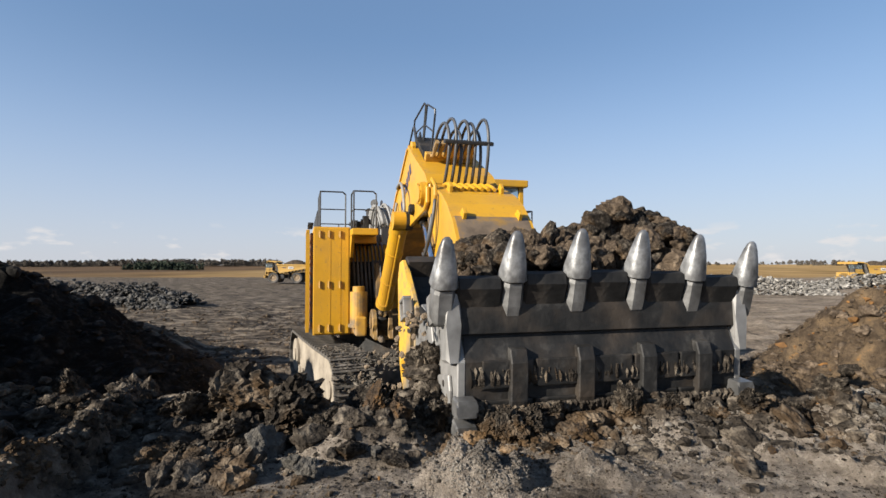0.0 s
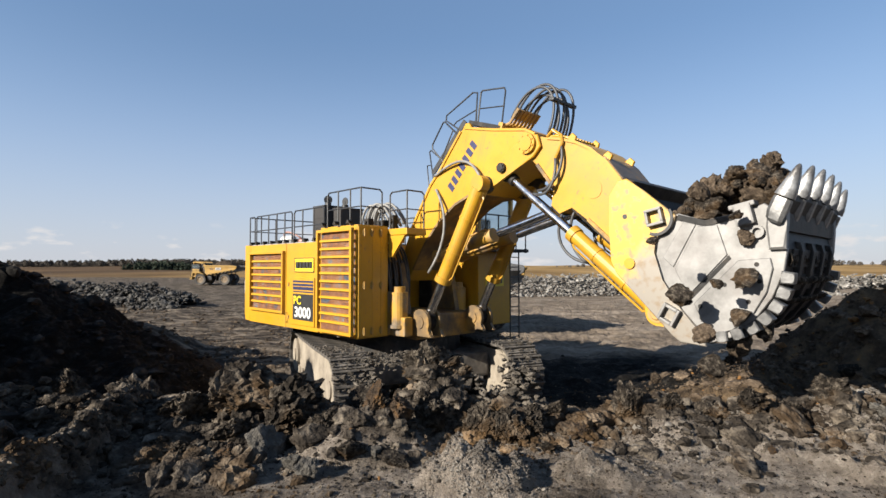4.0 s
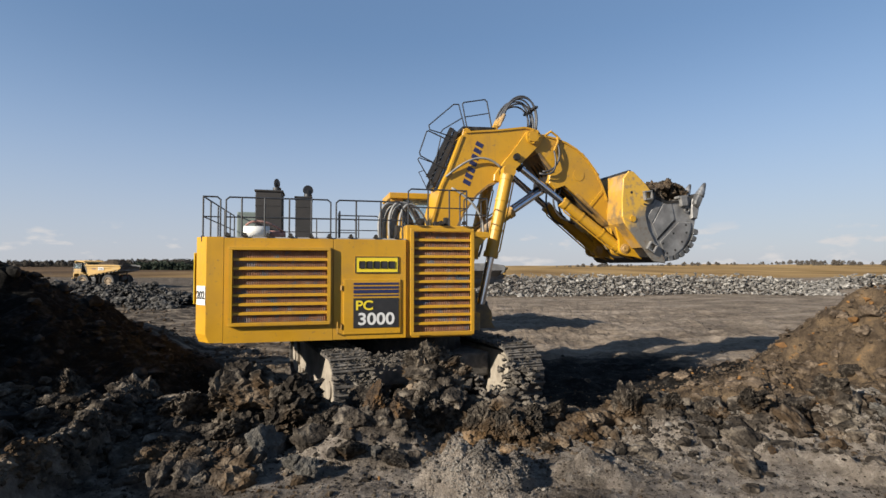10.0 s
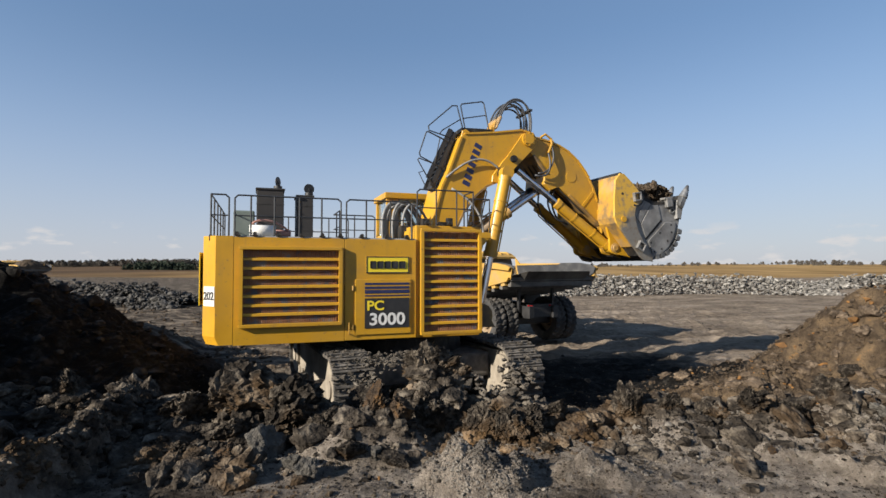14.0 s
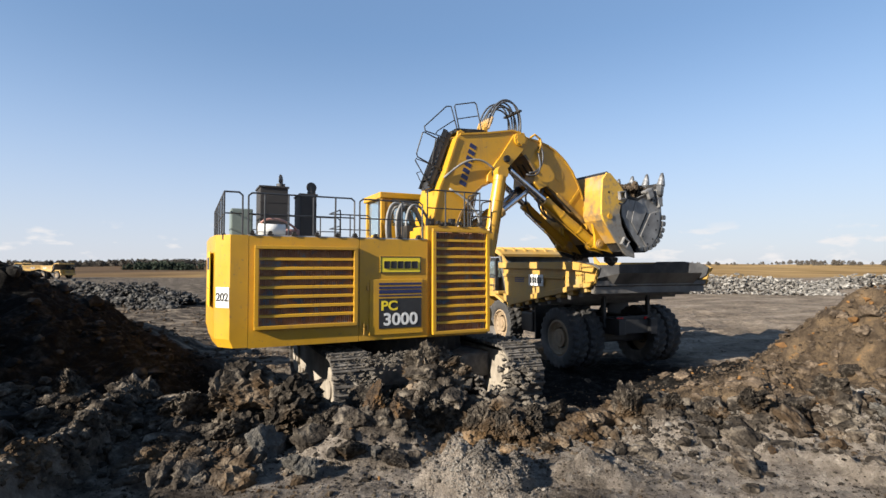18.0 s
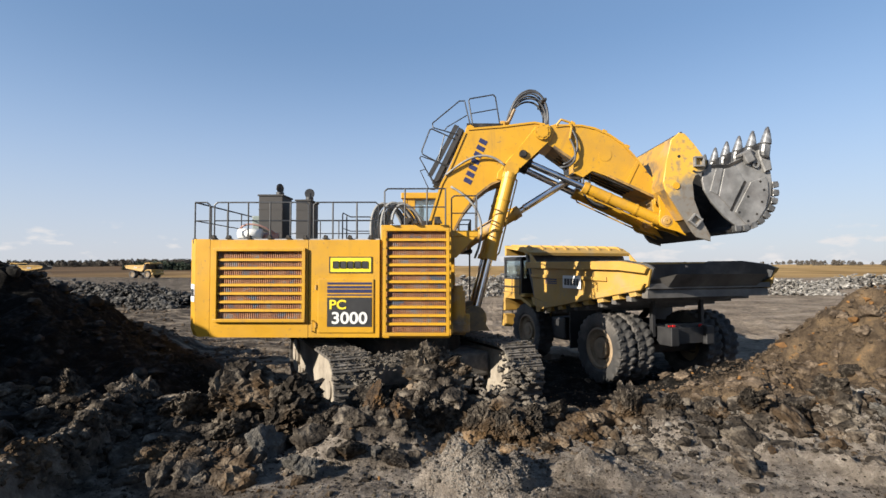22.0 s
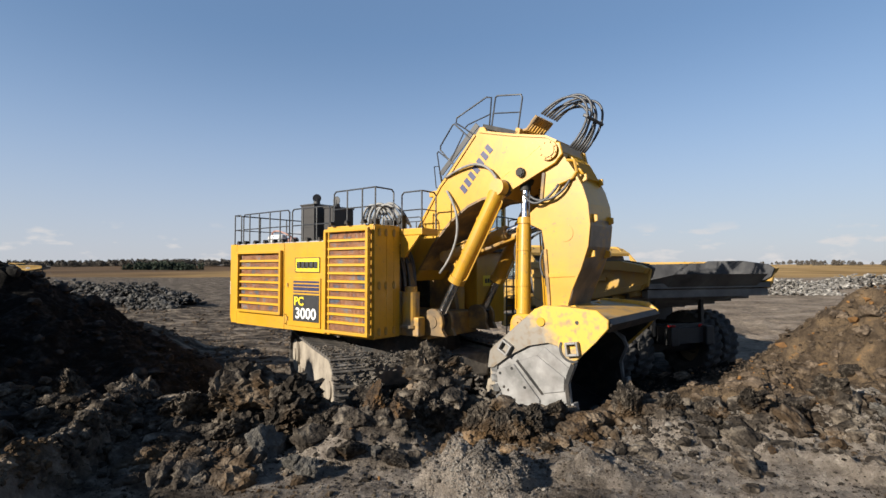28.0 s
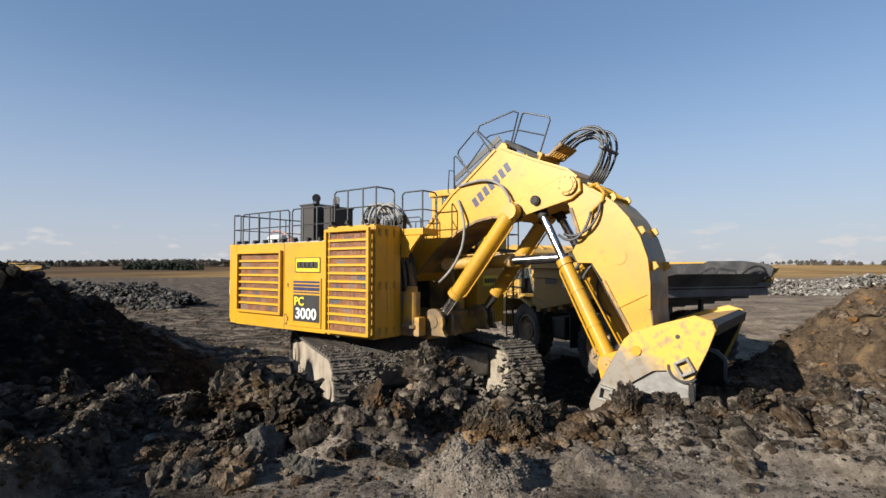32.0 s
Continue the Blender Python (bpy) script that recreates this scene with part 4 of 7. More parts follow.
    for x, y, w, top, tip in ((-3.97, -0.2, 0.74, 6.18, 62), (-3.00, -0.05, 0.46, 6.04, 8)):
        bm = bmesh.new()
        box(bm, x - w / 2, x + w / 2, y - 0.40, y + 0.55, zt, top, 0.02)
        box(bm, x - w / 2 - 0.03, x + w / 2 + 0.03, y - 0.43, y + 0.58, top - 0.05, top, 0.01)
        for k in range(3):
            box(bm, x - w / 2 - 0.008, x + w / 2 + 0.008, y - 0.408, y - 0.40, zt + 0.3 + 0.36 * k, zt + 0.32 + 0.36 * k)
        st = up("muffler_box", bm, soot, "dark brown exhaust silencer box")
        bm = bmesh.new()
        tube(bm, (x + w * 0.28, y - 0.15, top - 0.01), (x + w * 0.28, y - 0.15, top + 0.10), 0.12, 18)
        part("exhaust_outlet", bm, BLACK, st)
        bm = bmesh.new()
        lathe(bm, [(0.01, -0.012), (0.15, -0.012), (0.155, 0.0), (0.15, 0.012), (0.01, 0.012)], 24, "Y")
        box(bm, -0.02, 0.02, -0.03, 0.03, -0.20, 0.02)
        fl = part("exhaust_flap", bm, BLACK, st, "round black rain flap standing open")
        fl.matrix_basis = pose(x + w * 0.28, y - 0.15, top + 0.22, 0, 0, tip)
    bm = bmesh.new()
    tube(bm, (-4.5, -1.7, zt + 0.20), (-3.85, -1.7, zt + 0.20), 0.15, 16)
    up("white_tank", bm, WHITE, "dusty white air tank", True)
    bm = bmesh.new()
    tube(bm, (-4.0, -1.45, zt + 0.14), (-3.45, -1.45, zt + 0.14), 0.11, 14)
    pipe(bm, bez((-4.45, -1.72, zt + 0.36), (-4.3, -1.8, zt + 0.55), (-3.8, -1.8, zt + 0.5), (-3.5, -1.5, zt + 0.2), 8), 0.03, 6)
    up("fire_bottle", bm, surface("dusty_red_enamel", [(0.22, 0.10, 0.08), (0.34, 0.20, 0.16)], rough=0.5, scale=3, bump=0.05), "small dusty red bottle with pipes", True)
    bm = bmesh.new()
    box(bm, -5.0, -4.4, 0.6, 1.3, zt, zt + 0.95, 0.04)
    up("air_cleaner", bm, surface("grey_green_cleaner", [(0.10, 0.13, 0.12), (0.16, 0.19, 0.175)], rough=0.5, scale=2, bump=0.05))
    # machinery between the houses: swing motors, pipes, valve blocks
    for x, y, r, h in ((0.5, -1.2, 0.28, 1.0), (1.78, -1.50, 0.24, 0.95), (1.2, 1.35, 0.28, 1.0)):
        bm = bmesh.new()
        tube(bm, (x, y, 2.3), (x, y, 2.3 + h), r, 20)
        tube(bm, (x, y, 2.3 + h), (x, y, 2.45 + h), r * 0.7, 20)
        tube(bm, (x, y, 2.28), (x, y, 2.36), r * 1.2, 20)
        up("swing_motor", bm, YELLOW_WORN)
    bm = bmesh.new()
    box(bm, -0.2, 0.9, -1.68, -0.85, 2.6, 4.1, 0.04)
    up("valve_block", bm, STEEL_DARK)
    bm = bmesh.new()
    box(bm, -0.2, 0.4, 0.95, 1.7, 2.6, 4.3, 0.04)
    up("valve_block", bm, STEEL_DARK)
    bm = bmesh.new()
    box(bm, 1.0, 1.56, -1.72, -1.38, Z0, 3.25, 0.03)
    box(bm, 1.50, 2.15, -1.62, -1.32, 2.06, 2.58, 0.05)
    up("front_bracket", bm, YELLOW_WORN)
    # ears for the boom foot and for the boom rams
    for y in (-0.98 + ARM_Y, 0.98 + ARM_Y):
        bm = bmesh.new()
        prism(bm, [(0.1, 2.3), (1.55, 2.3), (1.38, 3.1), (1.22, 4.05), (0.72, 4.1), (0.3, 3.4)], y - 0.09, y + 0.09, 0.02)
        tube(bm, (FOOT[0], y - 0.16, FOOT[1]), (FOOT[0], y + 0.16, FOOT[1]), 0.27, 24)
        up("boom_bracket", bm, GRIMY)
    for s in (-1, 1):
        for d in (-0.21, 0.21):
            y = ARM_Y + s * 1.05 + d
            bm = bmesh.new()
            prism(bm, [(1.5, 2.06), (2.75, 2.06)] + arc(2.3, 2.44, 0.36, -30, 200, 9), y - 0.06, y + 0.06, 0.015)
            tube(bm, (2.3, y - 0.085, 2.44), (2.3, y + 0.085, 2.44), 0.17, 20)
            up("ram_bracket", bm, GRIMY)
    # beam over the pipes, hose loops on the deck
    bm = bmesh.new()
    box(bm, -0.25, 1.35, -1.70, -0.95, 4.62, 4.98, 0.03)
    up("cross_duct", bm, YELLOW)
    bm = bmesh.new()
    box(bm, 1.37, 2.38, -1.74, -1.05, 4.80, 4.98, 0.02)
    prism(bm, [(1.61, 4.2), (1.75, 4.2), (2.30, 4.79), (1.61, 4.79)], -1.74, -1.66)
    up("side_platform", bm, YELLOW)
    railing([(1.62, -1.70, 4.98), (2.34, -1.70, 4.98), (2.34, -1.10, 4.98)], [(2.34, -1.70, 4.98)], 1.0)
    for k in range(11):
        bm = bmesh.new()
        x = -0.78 + 0.062 * k
        y = -0.95 + 0.09 * (k % 5)
        pipe(bm, bez((x, y, 4.7), (x - 0.18, y, 5.85 + 0.05 * (k % 3)), (x + 0.42, y + 0.15, 6.42 - 0.06 * (k % 4)), (x + 0.92, y + 0.3, 5.15 + 0.05 * (k % 3)), 14), 0.040, 8)
        up("deck_hose", bm, HOSE_GREY, "dusty grey hydraulic hose" if k == 0 else "", True)
    for k in range(9):
        bm = bmesh.new()
        y = -1.62 + 0.11 * k
        pipe(bm, bez((0.2 + 0.08 * (k % 3), y, 4.6), (0.9, y, 4.9), (1.45, y, 4.2), (1.15 + 0.1 * (k % 2), y + 0.1, 2.9), 12), 0.034, 6)
        up("hose_drop", bm, HOSE, "", True)
    # battery of small valves, reels and lamps on the deck beside the boom
    for x, y, z, sx, sy, sz in ((0.35, -1.5, 5.06, 0.22, 0.2, 0.30), (0.9, -1.4, 5.06, 0.30, 0.22, 0.22), (-0.1, -1.2, 4.7, 0.5, 0.4, 0.45), (1.2, -1.25, 5.0, 0.18, 0.18, 0.42)):
        bm = bmesh.new()
        box(bm, x - sx / 2, x + sx / 2, y - sy / 2, y + sy / 2, z, z + sz, 0.02)
        tube(bm, (x, y - sy / 2 - 0.05, z + sz * 0.6), (x, y + sy / 2 + 0.05, z + sz * 0.6), sz * 0.18, 10)
        up("deck_valve", bm, STEEL_DARK)
    # cab module on the far side
    bm = bmesh.new()
    box(bm, -0.28, 1.75, 1.75, 3.42, 2.05, 4.55, 0.03)
    cb = up("cab_base", bm, YELLOW)
    bm = bmesh.new()
    box(bm, 1.752, 1.765, 2.1, 3.0, 3.3, 3.65)
    part("base_sign", bm, SIGN_YELLOW, cb, "yellow sign board on the cab base")
    bm = bmesh.new()
    for k in range(5):
        box(bm, 1.766, 1.774, 2.2 + 0.15 * k, 2.31 + 0.15 * k, 3.40, 3.55)
    part("sign_bars", bm, BLACK, cb)
    bm = bmesh.new()
    for x in (0.0, 1.75):
        for y in (1.75, 3.38):
            box(bm, x - 0.07, x + 0.07, y - 0.07, y + 0.07, 4.55, 6.5, 0.015)
    box(bm, -0.05, 1.85, 1.68, 3.46, 4.55, 5.1, 0.02)
    cab = up("cab", bm, YELLOW, "yellow operator's cab with large windows")
    bm = bmesh.new()
    box(bm, -0.14, 1.95, 1.60, 3.55, 6.34, 6.55, 0.03)
    part("cab_roof", bm, YELLOW, cab)
    bm = bmesh.new()
    box(bm, 0.02, 0.05, 1.83, 3.30, 5.1, 6.34)
    part("window_pane", bm, GLASS, cab)
    bm = bmesh.new()
    box(bm, 1.73, 1.76, 1.83, 3.30, 5.1, 6.34)
    part("window_pane", bm, GLASS, cab)
    bm = bmesh.new()
    box(bm, 0.08, 1.68, 1.73, 1.76, 5.35, 6.3)
    part("window_pane", bm, GLASS, cab)
    bm = bmesh.new()
    box(bm, 0.08, 1.68, 1.70, 1.73, 5.1, 5.38, 0.01)
    box(bm, 0.08, 0.35, 1.70, 1.73, 5.38, 6.34, 0.01)
    part("cab_wall", bm, YELLOW, cab)
    bm = bmesh.new()
    box(bm, 0.5, 1.25, 2.2, 2.95, 5.1, 5.55, 0.06)
    box(bm, 0.45, 0.62, 2.25, 2.9, 5.5, 6.2, 0.06)
    part("operator_seat", bm, BLACK, cab)
    bm = bmesh.new()
    box(bm, -0.6, 2.35, 1.2, 3.6, 4.42, 4.52, 0.01)
    up("catwalk", bm, STEEL_DARK)
    railing([(1.9, 3.5, 4.52), (2.3, 3.5, 4.52), (2.3, 1.5, 4.52), (1.9, 1.5, 4.52)], [(2.3, 3.5, 4.52), (2.3, 2.8, 4.52), (2.3, 2.1, 4.52), (2.3, 1.5, 4.52)], 1.05)
    bm = bmesh.new()
    for s in (0, 0.45):
        pipe(bm, [(2.32, 3.1 - s, 0.9), (2.32, 3.1 - s, 4.5)], 0.022)
    for k in range(11):
        tube(bm, (2.32, 2.65, 1.05 + 0.32 * k), (2.32, 3.1, 1.05 + 0.32 * k), 0.016, 6)
    up("access_ladder", bm, RAIL)


build_upper()

# ---- boom ----
BO = empty("boom")
BO.parent = exc
BO["label"] = "cranked yellow box-section boom"
MOVING.append((BO, boom_m))
BOOM_SIDE = [(-0.32, -0.12), (-0.12, 1.2), (0.30, 2.62), (0.55, 3.10), (1.03, 4.24), (1.15, 4.36), (2.2, 4.45), (3.18, 4.58), (3.50, 4.52), (3.70, 4.30), (3.62, 4.02), (3.42, 3.86), (2.95, 3.40), (2.30, 2.80), (1.85, 2.62),
             (1.45, 2.30), (1.02, 1.75), (0.62, 0.95), (0.36, 0.1), (0.22, -0.28), (-0.15, -0.34)]


def flange(pts, thick, half):
    """A plate bent along the line of pts, reaching a little past the side plates."""
    P = [Vector((x, z)) for x, z in pts]
    off = []
    for i, q in enumerate(P):
        d = (P[min(i + 1, len(P) - 1)] - P[max(i - 1, 0)]).normalized()
        off.append(Vector((-d.y, d.x)))
    bm = bmesh.new()
    prism(bm, [tuple(q + n * 0.014) for q, n in zip(P, off)] + [tuple(q - n * thick) for q, n in list(zip(P, off))[::-1]], -half, half)
    return bm


def build_boom():
    bm = bmesh.new()
    prism(bm, BOOM_SIDE, -0.62, 0.62)
    part("boom_box", bm, YELLOW, BO)
    for s in (-1, 1):
        bm = bmesh.new()
        y0, y1 = sorted((s * 0.625, s * 0.70))
        prism(bm, BOOM_SIDE, y0, y1, 0.012)
        # thickened web along the lower edge that carries the pins
        y0, y1 = sorted((s * 0.70, s * 0.78))
        prism(bm, [(3.62, 4.5), (3.78, 4.25), (3.66, 3.98), (2.98, 3.36), (2.34, 2.72), (2.02, 2.78), (2.05, 3.0), (2.45, 3.50), (2.62, 3.62), (3.2, 4.42)], y0, y1, 0.02)
        sp = part("side_plate", bm, YELLOW, BO)
        for (x, z), r in (((3.414, 4.242), 0.24), ((2.439, 3.054), 0.22), ((2.824, 3.562), 0.12)):
            bm = bmesh.new()
            tube(bm, (x, s * 0.70, z), (x, s * 0.86, z), r, 28)
            tube(bm, (x, s * 0.86, z), (x, s * 0.89, z), r * 0.72, 28)
            for k in range(8):
                a = k * math.pi / 4
                tube(bm, (x + r * 0.84 * math.cos(a), s * 0.86, z + r * 0.84 * math.sin(a)), (x + r * 0.84 * math.cos(a), s * 0.885, z + r * 0.84 * math.sin(a)), r * 0.1, 6)
            part("pin_boss", bm, YELLOW if r > 0.23 else STEEL_DARK, sp)
        bm = bmesh.new()
        prism(bm, [(1.02, 4.2), (1.10, 4.46), (1.22, 4.50), (1.32, 4.44), (1.38, 4.3)], s * 0.62 - 0.05, s * 0.62 + 0.05, 0.01)
        part("lifting_lug", bm, YELLOW, sp)
    part("top_flange", flange(BOOM_SIDE[1:5], 0.05, 0.735), YELLOW, BO)
    part("crest_flange", flange(BOOM_SIDE[5:9], 0.045, 0.735), YELLOW, BO)
    part("lower_flange", flange(BOOM_SIDE[13:19], 0.05, 0.735), GRIMY, BO, "greasy lower flange")
    # maker's mark as a row of slanted bars on both flanks
    for s in (-1, 1):
        for k in range(7):
            bm = bmesh.new()
            box(bm, -0.072, 0.072, -0.004, 0.004, -0.125, 0.125, 0.003)
            ob = part("mark_bar", bm, NAVY, BO, "slanted navy letter-sized bar")
            ob.matrix_basis = pose(1.14 + 0.077 * k, s * 0.705, 2.74 + 0.203 * k, 0, -69) @ Matrix(((1, 0, 0.25, 0), (0, 1, 0, 0), (0, 0, 1, 0), (0, 0, 0, 1)))
    # hose run on the flank
    bm = bmesh.new()
    pipe(bm, bez((0.45, -0.74, 2.9), (0.9, -0.80, 3.25), (1.6, -0.86, 3.9), (2.30, -0.86, 3.15), 14), 0.036, 8)
    pipe(bm, bez((0.62, -0.74, 2.55), (1.05, -0.86, 2.3), (1.95, -1.0, 1.7), (1.35, -1.05, 0.35), 14), 0.036, 8)
    part("flank_hose", bm, HOSE_GREY, BO, "dusty grey hose", True)
    # stair and handrails up the back, with a top landing
    bm = bmesh.new()
    box(bm, 1.1, 2.25, -0.55, 0.55, 4.46, 4.58, 0.01)
    part("top_landing", bm, STEEL_DARK, BO)
    y = -0.40
    for loop, r in (([(1.30, 4.50), (1.16, 5.34), (1.20, 5.40), (1.93, 5.53), (2.0, 5.46), (2.15, 4.55)], 0.023), ([(1.21, 4.92), (2.06, 5.08)], 0.018), ([(0.78, 4.26), (0.04, 4.47), (0.02, 4.61), (0.86, 5.32), (1.03, 5.33), (1.22, 4.53)], 0.023),
                    ([(0.40, 4.38), (0.48, 4.49), (1.12, 4.88)], 0.018), ([(0.54, 3.20), (-0.28, 3.62), (-0.31, 3.73), (-0.06, 4.40), (0.0, 4.43), (0.39, 4.26), (0.70, 4.12)], 0.023), ([(0.41, 4.26), (0.20, 3.40)], 0.018),
                    ([(0.54, 3.26), (-0.33, 3.56), (-0.37, 3.50), (0.06, 2.73), (0.20, 2.66)], 0.021), ([(0.20, 2.80), (0.10, 2.74), (-0.18, 3.15), (-0.35, 3.10), (-0.08, 2.53), (0.12, 2.50)], 0.018)):
        bm = bmesh.new()
        pipe(bm, [(p, y, q) for p, q in loop], r, 8)
        part("boom_handrail", bm, RAIL, BO, "dark handrail along the boom")
    for k in range(9):
        bm = bmesh.new()
        x, z = 0.30 + 0.085 * k, 2.95 + 0.175 * k
        box(bm, x - 0.16, x + 0.02, -0.34, 0.34, z, z + 0.025)
        part("stair_tread", bm, STEEL_DARK, BO)
    bm = bmesh.new()
    for y in (-0.36, 0.36):
        prism(bm, [(0.02, 2.7), (0.16, 2.66), (1.0, 4.42), (0.86, 4.5)], y - 0.02, y + 0.02)
    part("stair_stringer", bm, BLACK, BO)
    bm = bmesh.new()
    prism(bm, [(0.10, 2.62), (0.19, 2.62), (1.03, 4.40), (0.94, 4.46)], -0.33, 0.33)
    prism(bm, [(-0.12, 2.95), (0.03, 2.92), (0.86, 4.52), (0.72, 4.58)], -0.40, -0.365)
    part("stair_casing", bm, BLACK, BO, "black casing of the boom stair")
    # pipe manifold at the crest
    bm = bmesh.new()
    for k in range(7):
        y = -0.42 + 0.14 * k
        pipe(bm, [(2.15, y, 4.55), (2.42, y, 4.68), (2.56, y, 4.98)], 0.04, 8)
        tube(bm, (2.5, y, 4.85), (2.6, y, 5.06), 0.052, 8)
    box(bm, 2.15, 2.3, -0.55, 0.55, 4.47, 4.66, 0.02)
    part("pipe_manifold", bm, YELLOW_WORN, BO)


build_boom()
HB = empty("hose_arch")
HB.parent = exc
HB["label"] = "arched bundle of black hydraulic hoses over the boom joint"
MOVING.append((HB, hose_m))


def build_hoses():
    for k in range(7):
        y = -0.42 + 0.14 * k
        bm = bmesh.new()
        q = 1 + 0.10 * math.sin(k * 2.3)
        pipe(bm, bez((-0.88, y, 0.70), (-0.50, y, 1.80 * q), (0.62 * q, y * 0.85, 1.62 * q), (0.28, y, 0.28), 18), 0.032, 8)
        part("hydraulic_hose", bm, HOSE, HB, "", True)
    bm = bmesh.new()
    box(bm, 0.22, 0.36, -0.5, 0.5, 1.06, 1.14, 0.02)
    part("hose_clamp", bm, BLACK, HB)


build_hoses()

# ---- stick ----
ST = empty("stick")
ST.parent = exc
ST["label"] = "curved yellow box-section stick"
MOVING.append((ST, stick_m))
STICK_SIDE = [(-0.24, -0.08), (-0.18, 0.16), (0.05, 0.27), (0.30, 0.40), (0.6, 0.58), (1.0, 0.76), (1.4, 0.86), (1.9, 0.88), (2.4, 0.80), (2.9, 0.60), (3.4, 0.34), (3.85, 0.16), (4.16, 0.20), (4.30, 0.0), (4.22, -0.22), (3.95, -0.30),
              (3.5, -0.30), (2.4, -0.32), (1.9, -0.36), (1.75, -0.68), (1.45, -0.68), (1.25, -0.36), (0.5, -0.24), (0.0, -0.24)]


def build_stick():
    bm = bmesh.new()
    prism(bm, STICK_SIDE, -0.60, 0.60)
    part("stick_box", bm, YELLOW, ST)
    for s in (-1, 1):
        bm = bmesh.new()
        y0, y1 = sorted((s * 0.605, s * 0.68))
        prism(bm, STICK_SIDE, y0, y1, 0.012)
        sp = part("side_plate", bm, YELLOW, ST)
        bm = bmesh.new()
        tube(bm, (2.05, s * 0.68, 0.25), (2.05, s * 0.692, 0.25), 0.20, 32)
        part("round_cover", bm, YELLOW, sp)
        bm = bmesh.new()
        box(bm, 3.0, 3.1, *sorted((s * 0.68, s * 0.705)), -0.28, 0.5)
        part("seam_strip", bm, YELLOW, sp)
    part("top_flange", flange(STICK_SIDE[3:11], 0.045, 0.715), YELLOW, ST)
    part("lower_flange", flange(STICK_SIDE[15:18], 0.06, 0.72), GRIMY, ST, "greasy lower flange")
    part("lower_flange", flange(STICK_SIDE[21:23], 0.06, 0.72), GRIMY, ST, "greasy lower flange")
    run = [(1.75, 0.875), (1.9, 0.88), (2.4, 0.80), (2.9, 0.60), (3.4, 0.34), (3.8, 0.18)]
    bm = bmesh.new()
    prism(bm, [(x + 0.004, z + 0.004) for x, z in run] + [(x + 0.012, z + 0.02) for x, z in run[::-1]], -0.66, 0.66)
    part("wear_skin", bm, surface("rubbed_brown_steel", [(0.09, 0.066, 0.044), (0.17, 0.125, 0.085), (0.30, 0.165, 0.03)], rough=0.5, metal=0.25, scale=1.8, bump=0.15, stops=[0.36, 0.52, 0.66]), ST, "lower front rubbed down to brown steel")
    for x, z, dx, dz in ((0.78, 0.68, -0.4, 0.9), (1.75, 0.88, 0.0, 1.0), (2.55, 0.76, 0.35, 0.9)):
        for y in (-0.5, 0.5):
            bm = bmesh.new()
            prism(bm, [(x - 0.13, z - 0.08), (x - 0.07 + dx * 0.1, z + 0.13), (x + 0.07 + dx * 0.1, z + 0.13), (x + 0.13, z - 0.08)], y - 0.035, y + 0.035, 0.01)
            part("lifting_lug", bm, YELLOW, ST)
    for k in range(7):
        bm = bmesh.new()
        y = -0.42 + 0.14 * k
        pipe(bm, [(0.12, y, 0.34), (0.3, y, 0.5), (0.55, y, 0.62), (0.75, y * 0.9, 0.72)], 0.036, 8)
        part("stick_pipe", bm, YELLOW, ST)
    bm = bmesh.new()
    pipe(bm, [(0.3, -0.7, 0.42), (0.35, -0.75, 0.62), (0.62, -0.74, 0.66), (0.75, -0.74, 0.55), (0.85, -0.76, 0.2)], 0.04, 8)
    part("stick_pipe", bm, YELLOW, ST)
    for p in (((0.85, -0.76, 0.2), (1.2, -0.84, -0.05), (1.5, -0.9, -0.5), (0.95, -0.8, -0.75)), ((1.9, -0.5, -0.4), (2.1, -0.5, -1.1), (2.7, -0.45, -1.25), (3.1, -0.45, -1.0)), ((1.85, 0.5, -0.4), (2.1, 0.5, -1.0), (2.7, 0.45, -1.2), (3.1, 0.45, -0.95)),
              ((1.7, -0.6, -0.35), (1.8, -0.62, -1.25), (2.5, -0.58, -1.4), (2.95, -0.55, -1.05)), ((0.75, -0.74, 0.5), (1.25, -0.82, 0.25), (1.35, -0.85, -0.35), (1.0, -0.80, -0.62))):
        bm = bmesh.new()
        pipe(bm, bez(*p, 12), 0.033, 8)
        part("stick_hose", bm, HOSE, ST, "", True)
    for y in (-0.62, -0.3, 0.0, 0.3):
        bm = bmesh.new()
        pipe(bm, [(0.8, y, -0.30), (1.3, y, -0.42), (2.4, y, -0.38), (3.3, y, -0.36)], 0.03, 6)
        part("under_pipe", bm, STEEL_DARK, ST)


build_stick()

# ---- bucket: rear frame and clam shell ----
BK = empty("bucket_frame")
BK.parent = exc
BK["label"] = "yellow and worn steel rear half of the clam bucket"
MOVING.append((BK, bucket_m))
SH = empty("bucket_shell")
SH.parent = exc
SH["label"] = "bare steel toothed front half of the clam bucket"
MOVING.append((SH, shell_m))
BACK_SIDE = [(0.10, 1.55), (0.27, 1.52), (0.52, 1.22), (0.98, 0.62), (0.86, 0.46), (0.55, 0.34), (0.46, 0.10), (0.50, -0.40), (0.70, -0.95), (0.98, -1.42), (0.98, -1.60), (0.58, -1.48), (0.47, -1.36), (-0.30, -0.12), (-0.36, 0.12), (-0.26, 0.7), (-0.13, 1.33)]
HW = 1.70
HEEL = surface("worn_heel_steel", [(0.05, 0.049, 0.048), (0.12, 0.118, 0.115), (0.24, 0.236, 0.23)], rough=0.45, metal=0.5, scale=3, bump=0.2)


